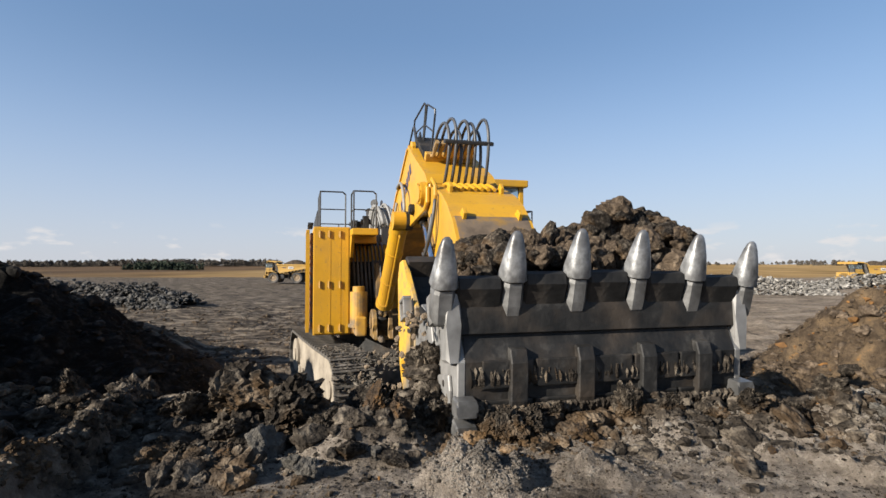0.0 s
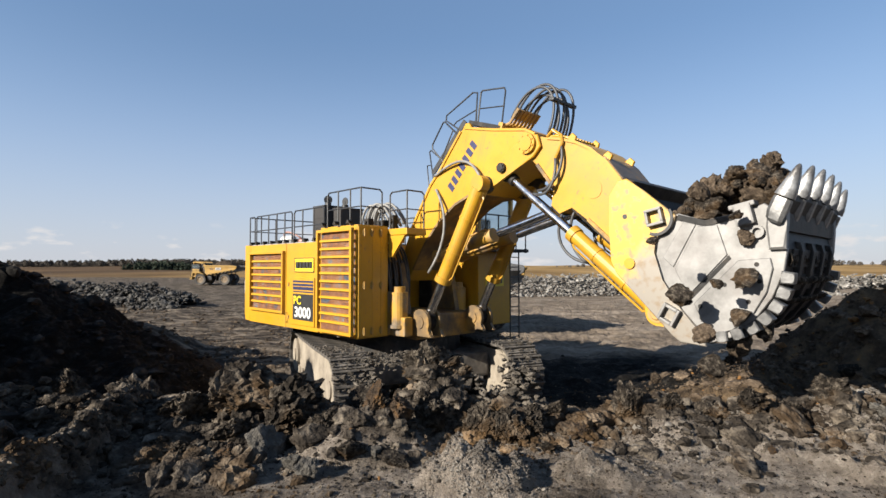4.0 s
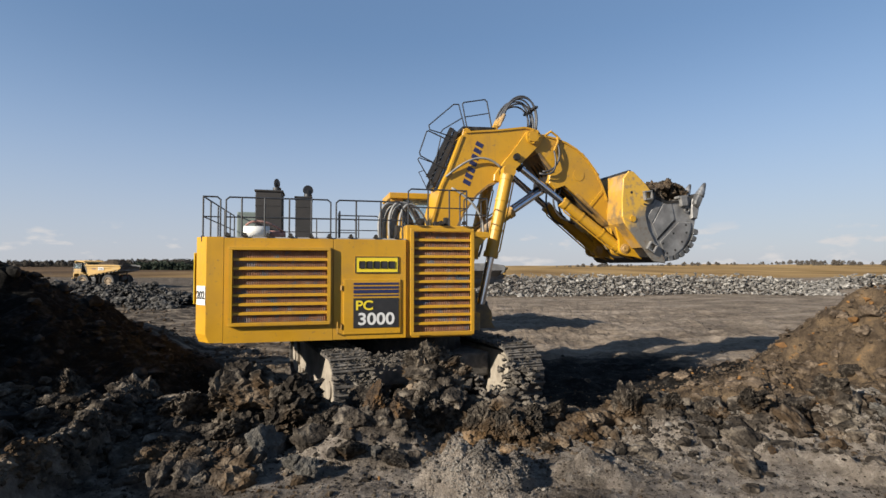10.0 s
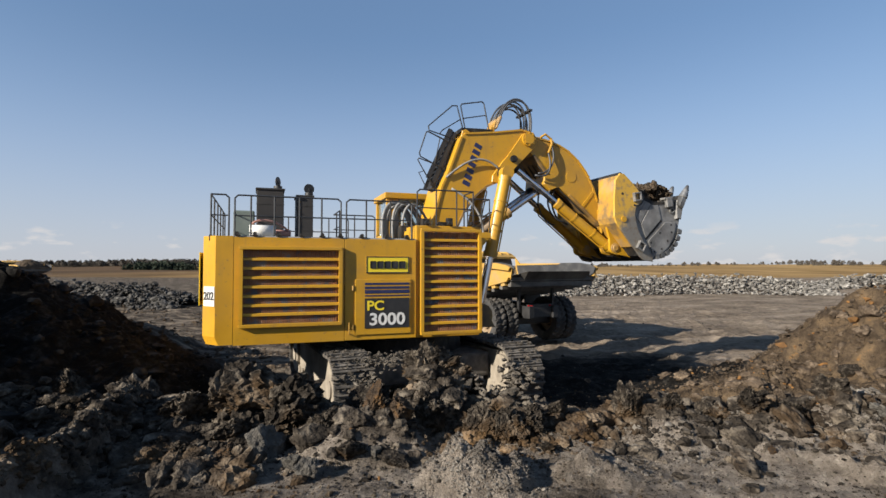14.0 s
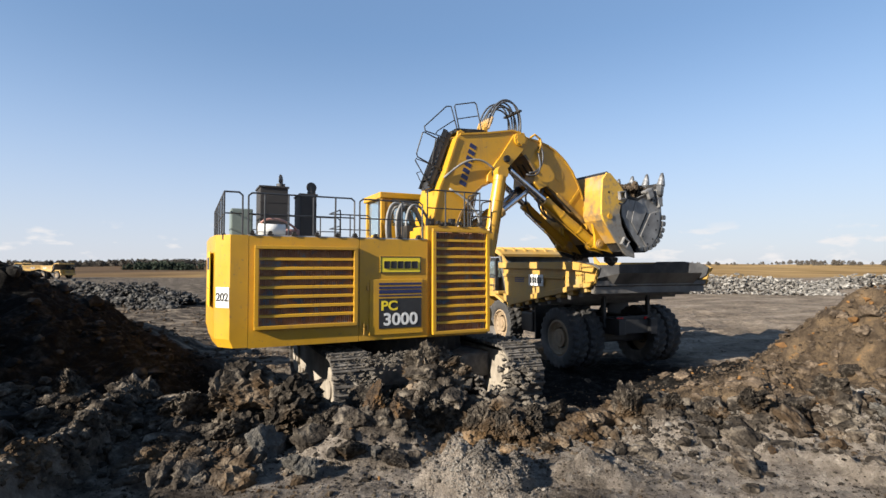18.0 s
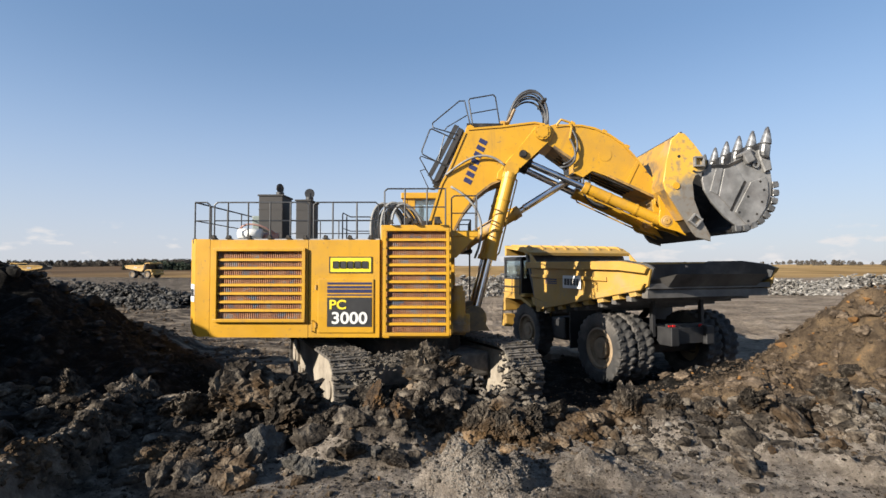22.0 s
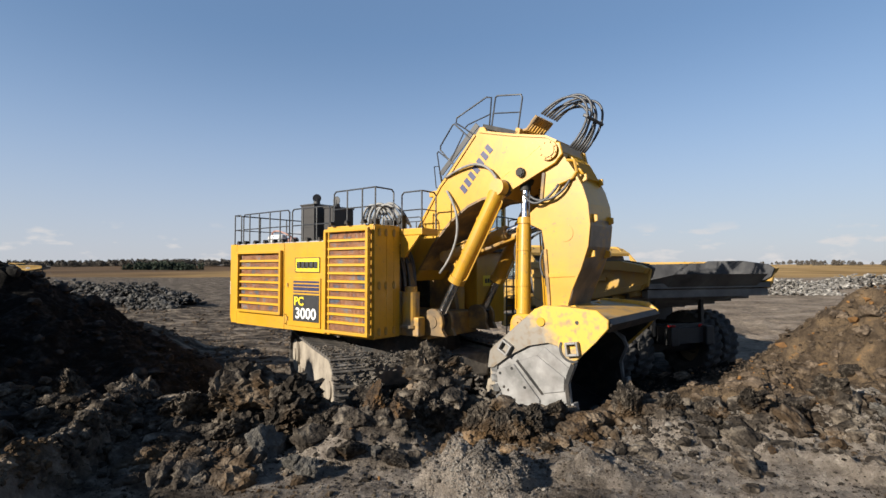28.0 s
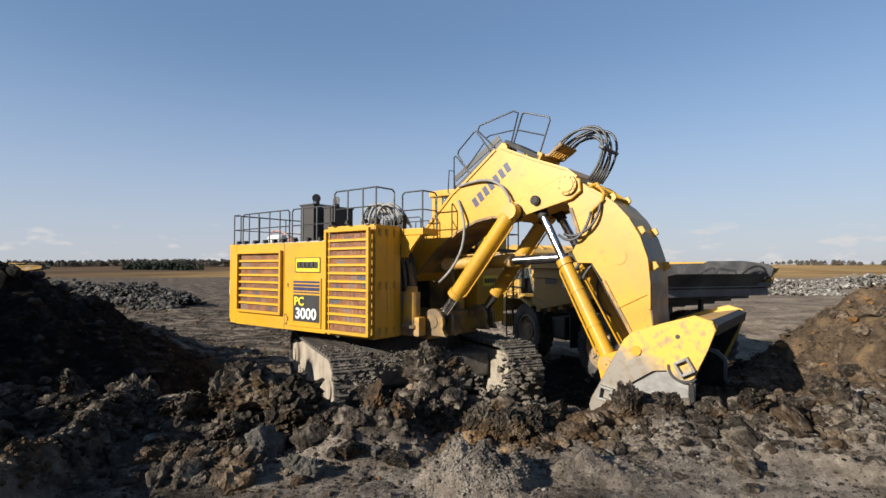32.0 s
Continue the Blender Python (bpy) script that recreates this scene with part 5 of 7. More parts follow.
def build_bucket():
    # rear wall: upper flap, curved back, floor edge
    wall = [(0.12, 1.50), (-0.06, 0.98), (-0.26, 0.10), (-0.24, -0.10), (0.02, -0.54), (0.28, -0.97), (0.50, -1.32), (0.90, -1.54)]
    thick = 0.09
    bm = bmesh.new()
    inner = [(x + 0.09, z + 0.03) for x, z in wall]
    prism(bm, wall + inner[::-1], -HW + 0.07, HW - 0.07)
    part("back_wall", bm, STEEL_DARK, BK, "dark back wall of the bucket")
    bm = bmesh.new()
    skin = [(x - 0.004, z) for x, z in wall[:6]]
    prism(bm, skin + [(x - 0.045, z) for x, z in skin[::-1]], -HW + 0.075, HW - 0.075)
    part("back_skin", bm, YELLOW_WORN, BK, "worn yellow outer skin of the bucket")
    # dark plates cover the inside of the bucket, back and sides
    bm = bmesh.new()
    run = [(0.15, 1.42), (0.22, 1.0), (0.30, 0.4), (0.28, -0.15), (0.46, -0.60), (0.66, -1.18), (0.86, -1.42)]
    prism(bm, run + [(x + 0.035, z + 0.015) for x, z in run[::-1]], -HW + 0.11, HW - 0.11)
    part("inner_wall", bm, STEEL_DARK, BK, "dark inner wall of the bucket")
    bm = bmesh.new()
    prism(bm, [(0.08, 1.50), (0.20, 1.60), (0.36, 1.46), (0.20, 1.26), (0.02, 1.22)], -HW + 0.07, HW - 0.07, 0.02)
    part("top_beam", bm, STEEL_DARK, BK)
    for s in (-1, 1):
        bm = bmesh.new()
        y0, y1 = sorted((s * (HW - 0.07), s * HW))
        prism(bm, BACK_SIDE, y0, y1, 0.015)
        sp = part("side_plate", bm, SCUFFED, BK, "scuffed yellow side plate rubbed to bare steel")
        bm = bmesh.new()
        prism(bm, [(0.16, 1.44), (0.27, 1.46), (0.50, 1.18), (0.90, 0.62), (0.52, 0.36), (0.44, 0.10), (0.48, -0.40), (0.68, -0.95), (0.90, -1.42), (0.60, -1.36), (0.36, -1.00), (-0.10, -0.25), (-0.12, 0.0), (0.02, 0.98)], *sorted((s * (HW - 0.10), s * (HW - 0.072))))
        part("inner_liner", bm, STEEL_DARK, BK, "dark plate over the inside of the bucket side")
        bm = bmesh.new()
        tube(bm, (0, s * HW, 0), (0, s * (HW + 0.03), 0), 0.10, 24)
        part("hinge_cap", bm, YELLOW, sp)
        bm = bmesh.new()
        tube(bm, (0.09, s * HW, 0.855), (0.09, s * (HW + 0.004), 0.855), 0.045, 16)
        part("lock_hole", bm, BLACK, sp)
        for (x, z, rot) in ((0.64, 0.69, 0), (0.52, -1.0, -50)):
            bm = bmesh.new()
            w = 0.15
            for a0, a1, b0, b1 in ((-w, w, w - 0.05, w), (-w, w, -w, -w + 0.05), (-w, -w + 0.05, -w + 0.05, w - 0.05), (w - 0.05, w, -w + 0.05, w - 0.05)):
                box(bm, a0, a1, -0.06, 0.06, b0, b1, 0.012)
            ob = part("bumper_box", bm, STEEL, sp, "worn grey bumper box")
            ob.matrix_basis = pose(x, s * (HW + 0.05), z, 0, rot)
        bm = bmesh.new()
        prism(bm, arc(0.64, 0.66, 0.30, -125, 20, 10) + arc(0.64, 0.66, 0.25, 20, -125, 10), *sorted((s * (HW + 0.002), s * (HW + 0.02))))
        part("rubber_seal", bm, BLACK, sp)
        for d in (-0.24, 0.24):
            bm = bmesh.new()
            yy = s * 0.80 + d
            prism(bm, [(-0.28, 0.04), (-0.16, -0.62)] + arc(-0.005, -0.96, 0.22, 160, 255, 6) + [(0.30, -1.27), (0.58, -1.40), (0.50, -1.24), (-0.10, -0.20)], yy - 0.05, yy + 0.05, 0.012)
            ear = part("ram_ear", bm, YELLOW, BK, "yellow fork plate that holds the bucket ram")
            bm = bmesh.new()
            lathe(bm, [(0.02, -0.09), (0.10, -0.09), (0.115, -0.075), (0.115, -0.062), (0.165, -0.062), (0.175, -0.05), (0.175, 0.05), (0.165, 0.062), (0.115, 0.062), (0.115, 0.09), (0.02, 0.09)], 24, "Y", (-0.005, yy, -0.96))
            part("pin_boss", bm, YELLOW_WORN, ear, "worn round pin boss")
    for y in (-0.72, 0.72):
        bm = bmesh.new()
        prism(bm, [(-0.28, 0.42), (0.0, 0.62), (0.06, 0.30), (-0.22, -0.42)] , y - 0.05, y + 0.05, 0.01)
        tube(bm, (0, y - 0.07, 0), (0, y + 0.07, 0), 0.24, 24)
        part("stick_ear", bm, YELLOW, BK)
    for k in range(5):
        bm = bmesh.new()
        z = -0.85 + 0.42 * k
        x = -0.20 + (0.02 + max(0.0, -0.02 - z) * 0.56 if z < 0 else z * 0.14)
        box(bm, x + 0.10, x + 0.14, -HW + 0.1, HW - 0.1, z, z + 0.22, 0.01)
        part("wear_strip", bm, STEEL_DARK, BK)
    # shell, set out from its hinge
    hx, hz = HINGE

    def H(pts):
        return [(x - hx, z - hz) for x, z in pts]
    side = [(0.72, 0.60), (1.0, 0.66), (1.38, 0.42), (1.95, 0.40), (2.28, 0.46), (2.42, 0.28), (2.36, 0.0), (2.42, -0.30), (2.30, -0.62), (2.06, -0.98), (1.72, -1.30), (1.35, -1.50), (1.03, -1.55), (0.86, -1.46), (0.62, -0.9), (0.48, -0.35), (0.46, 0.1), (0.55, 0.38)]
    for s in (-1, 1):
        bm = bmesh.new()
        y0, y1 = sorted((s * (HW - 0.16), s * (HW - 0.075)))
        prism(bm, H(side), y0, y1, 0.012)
        sp = part("shell_side", bm, STEEL, SH, "scratched bare steel bucket cheek")
        # dark plate on the inner face of the brighter cheek
        bm = bmesh.new()
        prism(bm, H([(0.80, 0.52), (1.0, 0.58), (1.38, 0.36), (2.2, 0.36), (2.30, 0.0), (2.30, -0.30), (2.16, -0.62), (1.94, -0.94), (1.64, -1.22), (1.32, -1.40), (1.04, -1.44), (0.90, -1.36), (0.66, -0.86), (0.53, -0.33), (0.52, 0.1), (0.60, 0.36)]), *sorted((s * (HW - 0.185), s * (HW - 0.163))))
        part("cheek_liner", bm, STEEL_DARK, SH, "dark plate over the inside of the shell cheek")
        bm = bmesh.new()
        plate = [(1.06, -1.44), (1.42, -1.38), (1.76, -1.18), (2.02, -0.88), (2.18, -0.54), (2.18, -0.38), (1.74, -0.32), (0.92, -0.88)]
        y0, y1 = sorted((s * (HW - 0.075), s * (HW - 0.035)))
        prism(bm, H(plate), y0, y1, 0.012)
        part("wear_plate", bm, STEEL, sp, "bolted bright wear plate")
        bm = bmesh.new()
        prism(bm, H([(0.58, -0.02), (1.06, 0.50), (1.24, 0.40), (0.72, -0.22)]), *sorted((s * (HW - 0.075), s * (HW - 0.055))), 0.008)
        prism(bm, H([(0.74, -0.26), (1.26, 0.36), (1.56, 0.30), (1.60, -0.20), (0.86, -0.74)]), *sorted((s * (HW - 0.075), s * (HW - 0.050))), 0.008)
        part("cheek_plate", bm, STEEL, sp)
        # thin dark strip set lower than the plates on either side
        bm = bmesh.new()
        prism(bm, H([(0.82, -0.77), (1.62, -0.21), (1.64, -0.27), (0.86, -0.83)]), *sorted((s * (HW - 0.074), s * (HW - 0.066))))
        part("dark_seam", bm, STEEL_DARK, sp, "dark seam between the plates")
        bm = bmesh.new()
        prism(bm, H([(2.20, -0.26), (2.42, -0.30), (2.52, 0.06), (2.60, 0.36), (2.34, 0.40), (2.24, 0.10)]), *sorted((s * (HW - 0.12), s * (HW + 0.03))), 0.035)
        part("corner_shroud", bm, STEEL, sp, "bright cast corner shroud")
        for x, z in ((1.12, -1.28), (1.02, -0.94), (1.44, -1.22), (1.74, -0.98), (1.96, -0.70), (1.98, -0.44), (1.46, -0.66)):
            bm = bmesh.new()
            tube(bm, (x - hx, s * (HW - 0.04), z - hz), (x - hx, s * (HW - 0.030), z - hz), 0.036, 12)
            part("plug_weld", bm, STEEL_DARK, sp)
        bm = bmesh.new()
        prism(bm, H([(0.95, 0.56), (1.38, 0.33), (1.85, 0.33), (1.85, 0.40), (1.40, 0.43), (1.0, 0.64)]), *sorted((s * (HW - 0.075), s * (HW - 0.05))))
        part("rim_strip", bm, STEEL_DARK, sp)
        bm = bmesh.new()
        box(bm, 1.86 - hx, 2.12 - hx, *sorted((s * (HW - 0.10), s * (HW + 0.06))), 0.18 - hz, 0.52 - hz, 0.03)
        box(bm, 1.80 - hx, 2.18 - hx, *sorted((s * (HW - 0.20), s * (HW + 0.04))), 0.46 - hz, 0.54 - hz, 0.02)
        part("wing_shroud", bm, STEEL, sp)
        bm = bmesh.new()
        lathe(bm, [(0.10, 0), (0.06, 0), (0.06, s * 0.05), (0.10, s * 0.05)], 16, "Y", (2.10 - hx, s * (HW - 0.06), 0.05 - hz))
        part("lifting_ring", bm, STEEL, sp)
        # heel shrouds round the curved floor corner
        for k in range(9):
            a0 = -14 - k * 12.2
            bm = bmesh.new()
            pts = arc(1.28, -0.35, 1.03, a0, a0 - 10.8, 3) + arc(1.28, -0.35, 1.20, a0 - 9.4, a0 - 1.4, 3)
            prism(bm, H(pts), *sorted((s * (HW - 0.24), s * (HW - 0.03))), 0.018)
            part("heel_shroud", bm, HEEL, SH)
    # curved floor and lip
    outer = [(2.44, 0.28), (2.40, 0.0), (2.42, -0.30), (2.28, -0.66), (2.04, -1.0), (1.70, -1.32), (1.33, -1.52), (1.0, -1.57), (0.86, -1.48)]
    inner = [(0.90, -1.40), (1.02, -1.47), (1.31, -1.42), (1.64, -1.24), (1.95, -0.95), (2.18, -0.62), (2.31, -0.28), (2.29, 0.0), (2.34, 0.30)]
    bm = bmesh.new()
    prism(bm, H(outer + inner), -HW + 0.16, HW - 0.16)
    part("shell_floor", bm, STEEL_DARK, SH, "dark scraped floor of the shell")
    for i, (x, z, a) in enumerate(((2.38, -0.42, 20), (2.205, -0.78, 33), (1.91, -1.13, 47), (1.52, -1.43, 62))):
        for k in range(5):
            y0 = -HW + 0.32 + k * (2 * HW - 0.64) / 5
            y1 = y0 + (2 * HW - 0.64) / 5 - 0.035
            bm = bmesh.new()
            box(bm, -0.03, 0.03, y0, y1, -0.14, 0.14, 0.012)
            ob = part("liner_plate", bm, STEEL_DARK, SH)
            ob.matrix_basis = pose(x - hx, 0, z - hz, 0, a)
    # upright wear bars and the dirt packed between the rows of plates
    for k, y0 in enumerate((-1.02, -0.30, 0.42, 1.10)):
        bm = bmesh.new()
        run = [(2.42, -0.16), (2.42, -0.30), (2.28, -0.66), (2.04, -1.0), (1.70, -1.32), (1.40, -1.49)]
        prism(bm, H(run + [(x + 0.075, z - 0.04) for x, z in run[::-1]]), y0 - 0.09, y0 + 0.09, 0.012)
        part("wear_bar", bm, STEEL_DARK, SH, "scratched upright wear bar")
    rnd = random.Random(5)
    for a0, a1 in ((2, -10), (-19, -25), (-37, -42)):
        bm = bmesh.new()
        rows = []
        for i in range(150):
            y = -HW + 0.2 + i * (2 * HW - 0.4) / 149
            rows.append([bm.verts.new((1.28 + (1.10 + (rnd.uniform(0.0, 0.055) if j in (1, 2) else 0)) * math.cos(radians(a0 + (a1 - a0) * j / 3)) - hx, y, -0.35 + (1.10 + rnd.uniform(0.0, 0.05)) * math.sin(radians(a0 + (a1 - a0) * j / 3)) - hz)) for j in range(4)])
        for p, q in zip(rows, rows[1:]):
            for j in range(3):
                bm.faces.new((p[j], p[j + 1], q[j + 1], q[j]))
        part("packed_dirt", bm, ROCK, SH, "damp brown dirt packed between the plates")
    # lip, shrouds, adapters and teeth
    bm = bmesh.new()
    prism(bm, H([(2.34, -0.02), (2.46, -0.02), (2.52, 0.20), (2.56, 0.42), (2.48, 0.50), (2.40, 0.34)]), -HW + 0.05, HW - 0.05, 0.02)
    part("lip", bm, STEEL_DARK, SH, "thick cast lip")
    n = 6
    lx, lz = 2.52 - hx, 0.38 - hz
    for k in range(n):
        f = k / (n - 1) * 2 - 1
        y = f * (HW + 0.04)
        bow = 0.14 * (1 - f * f)
        m = Matrix.Translation((lx + bow * 0.4, y, lz + bow * 0.7)) @ pose(0, 0, 0, 0, -(90 - 40))
        bm = bmesh.new()
        rings = []
        for xx, w, hgt, dz in ((-0.30, 0.075, 0.08, -0.05), (-0.26, 0.100, 0.115, -0.04), (-0.16, 0.106, 0.13, -0.02), (0.04, 0.106, 0.125, 0), (0.08, 0.098, 0.115, 0)):
            rings.append([bm.verts.new((xx, w * cx, hgt * cz + dz)) for cx, cz in ((-1, -0.6), (-0.6, -1), (0.6, -1), (1, -0.6), (1, 0.6), (0.6, 1), (-0.6, 1), (-1, 0.6))])
        for a, b in zip(rings, rings[1:]):
            for i in range(8):
                bm.faces.new((a[i], a[(i + 1) % 8], b[(i + 1) % 8], b[i]))
        bm.faces.new(rings[0][::-1])
        bm.faces.new(rings[-1])
        ad = part("tooth_adapter", bm, HEEL, SH, "dull grey cast adapter")
        ad.matrix_basis = m
        bm = bmesh.new()
        rings = []
        for xx, w, hgt, dz in ((0.10, 0.126, 0.132, 0), (0.105, 0.127, 0.132, 0), (0.22, 0.113, 0.115, 0), (0.38, 0.090, 0.082, 0.012), (0.50, 0.068, 0.052, 0.025), (0.57, 0.046, 0.032, 0.032), (0.60, 0.022, 0.014, 0.035)):
            rings.append([bm.verts.new((xx, w * cx, hgt * cz + dz)) for cx, cz in ((-1, -0.6), (-0.6, -1), (0.6, -1), (1, -0.6), (1, 0.6), (0.6, 1), (-0.6, 1), (-1, 0.6))])
        for a, b in zip(rings, rings[1:]):
            for i in range(8):
                bm.faces.new((a[i], a[(i + 1) % 8], b[(i + 1) % 8], b[i]))
        bm.faces.new(rings[0][::-1])
        bm.faces.new(rings[-1])
        part("tooth_tip", bm, TOOTH, ad, "bright worn digging tooth", True)
        if k < n - 1:
            y2 = ((k + 1) / (n - 1) * 2 - 1) * (HW + 0.04)
            fm = (f + ((k + 1) / (n - 1) * 2 - 1)) / 2
            bm = bmesh.new()
            prism(bm, [(-0.46, -0.05), (-0.40, -0.10), (0.10, -0.10), (0.19, -0.04), (0.19, 0.04), (0.10, 0.075), (-0.40, 0.06)], -(y2 - y) / 2 + 0.112, (y2 - y) / 2 - 0.112, 0.03)
            ob = part("lip_shroud", bm, STEEL_DARK, SH, "dark worn lip shroud")
            ob.matrix_basis = Matrix.Translation((lx + 0.14 * (1 - fm * fm) * 0.3 - 0.02, (y + y2) / 2, lz + 0.14 * (1 - fm * fm) * 0.6 - 0.03)) @ pose(0, 0, 0, 0, -50)



build_bucket()
# the bucket reaches a little further to its far side
for ob in [c for k in (BK, SH) for c in k.children_recursive]:
    if ob.type == "MESH":
        m = ob.matrix_basis.copy()
        up_ = ob.parent
        while up_ not in (BK, SH):
            m, up_ = up_.matrix_basis @ m, up_.parent
        for v in ob.data.vertices:
            w = m @ v.co
            w.y = -HW + (w.y + HW) * 1.055
            v.co = m.inverted() @ w

# ---- hydraulic rams: each a tube and a rod that aim at one another ----


def ram(name, p_fn, q_fn, tube_len, r_tube, r_rod, rod_len, colour):
    """Tube on p, rod on q. p_fn and q_fn give places by time in the excavator's space."""
    bm = bmesh.new()
    tube(bm, (0.16, 0, 0), (tube_len, 0, 0), r_tube, 24)
    tube(bm, (tube_len - 0.10, 0, 0), (tube_len + 0.06, 0, 0), r_tube * 1.16, 24)
    tube(bm, (0.12, 0, 0), (0.30, 0, 0), r_tube * 1.08, 24)
    tube(bm, (0, -r_tube * 0.9, 0), (0, r_tube * 0.9, 0), r_tube * 1.05, 24)
    for x in (tube_len * 0.35, tube_len * 0.7):
        tube(bm, (x - 0.03, 0, 0), (x + 0.03, 0, 0), r_tube * 1.09, 24)
    pipe(bm, [(0.25, 0, r_tube), (0.30, 0, r_tube + 0.06), (tube_len - 0.2, 0, r_tube + 0.06), (tube_len - 0.1, 0, r_tube)], 0.025, 6)
    t_ob = part(name + "_tube", bm, colour, exc)
    bm = bmesh.new()
    tube(bm, (0.12, 0, 0), (rod_len, 0, 0), r_rod, 20)
    r_ob = part(name + "_rod", bm, CHROME, exc, "bright chromed ram rod")
    bm = bmesh.new()
    tube(bm, (0, -r_rod * 1.3, 0), (0, r_rod * 1.3, 0), r_rod * 1.7, 20)
    tube(bm, (0.06, 0, 0), (0.30, 0, 0), r_rod * 1.35, 20)
    part("rod_eye", bm, STEEL_DARK, r_ob)

    def side(t):
        return (swing_m(t).to_3x3() @ Vector((0, 1, 0)))
    MOVING.append((t_ob, lambda t: aim(p_fn(t), q_fn(t), side(t))))
    MOVING.append((r_ob, lambda t: aim(q_fn(t), p_fn(t), side(t))))


for s in (-1, 1):
    ram("boom_ram", lambda t, s=s: boom_m(t) @ Vector((2.439, s * 0.97, 3.054)), lambda t, s=s: swing_m(t) @ Vector((2.3, ARM_Y + s * 1.05, 2.44)), 2.75, 0.20, 0.125, 2.6, YELLOW)
    ram("stick_ram", lambda t, s=s: boom_m(t) @ Vector((0.98, s * 0.40, 0.72)), lambda t, s=s: stick_m(t) @ Vector((1.6, s * 0.40, -0.60)), 2.05, 0.165, 0.105, 2.0, YELLOW_WORN)
    ram("bucket_ram", lambda t, s=s: bucket_m(t) @ Vector((-0.025, s * 0.80, -0.96)), lambda t, s=s: boom_m(t) @ Vector((2.85, s * 0.52, 3.42)), 2.55, 0.165, 0.105, 2.5, YELLOW)


# ---- dump truck ----
def build_wheel(name, parent, m, r=1.35, w=0.72, lugs=28, flip=1):
    """A dump truck wheel: tyre with deep lugs, rim and hub. Its axle lies along y."""
    bm = bmesh.new()
    h = w / 2
    prof = [(0.58, -0.75), (0.66, -0.95), (0.76, -1.0), (0.88, -0.99), (0.94, -0.93), (0.955, -0.72), (0.955, -0.42), (0.955, -0.10), (0.955, 0.10), (0.955, 0.42), (0.955, 0.72), (0.94, 0.93), (0.88, 0.99), (0.76, 1.0), (0.66, 0.95), (0.58, 0.75)]
    seg = lugs * 5
    rings = []
    for k in range(seg):
        a = 2 * math.pi * k / seg
        ring = []
        for f, e in prof:
            ph = (k / 5.0 + (0.5 if e > 0 else 0.0) + 0.35 * abs(e)) % 1.0
            block = f > 0.85 and 0.12 < abs(e) and ph < 0.62
            rr = r * (f + (0.05 if block else 0.0))
            ring.append(bm.verts.new((rr * math.cos(a), h * e * (1.03 if block and abs(e) > 0.9 else 1.0), rr * math.sin(a))))
        rings.append(ring)
    for k in range(seg):
        p0, p1 = rings[k], rings[(k + 1) % seg]
        for i in range(len(prof) - 1):
            bm.faces.new((p0[i], p0[i + 1], p1[i + 1], p1[i]))
    wh = part(name, bm, RUBBER, parent, "chunky muddy tyre")
    wh.matrix_basis = m
    bm = bmesh.new()
    o = flip * -1
    lathe(bm, [(r * 0.60, o * h * 0.80), (r * 0.54, o * h * 0.86), (r * 0.50, o * h * 0.55), (r * 0.36, o * h * 0.45), (r * 0.34, o * h * 0.2), (r * 0.60, o * h * 0.2)], 32)
    tube(bm, (0, o * h * 0.2, 0), (0, o * h * 0.62, 0), r * 0.30, 24)
    tube(bm, (0, o * h * 0.6, 0), (0, o * h * 0.72, 0), r * 0.17, 20)
    for k in range(12):
        a = k * math.pi / 6
        tube(bm, (r * 0.43 * math.cos(a), o * h * 0.45, r * 0.43 * math.sin(a)), (r * 0.43 * math.cos(a), o * h * 0.58, r * 0.43 * math.sin(a)), 0.035, 6)
    part("rim", bm, TAN_RIM, wh, "dusty tan rim and hub")
    return wh


LINER = surface("scraped_black_liner", [(0.025, 0.025, 0.027), (0.045, 0.045, 0.047), (0.09, 0.088, 0.085)], rough=0.55, metal=0.3, scale=1.5, bump=0.1)


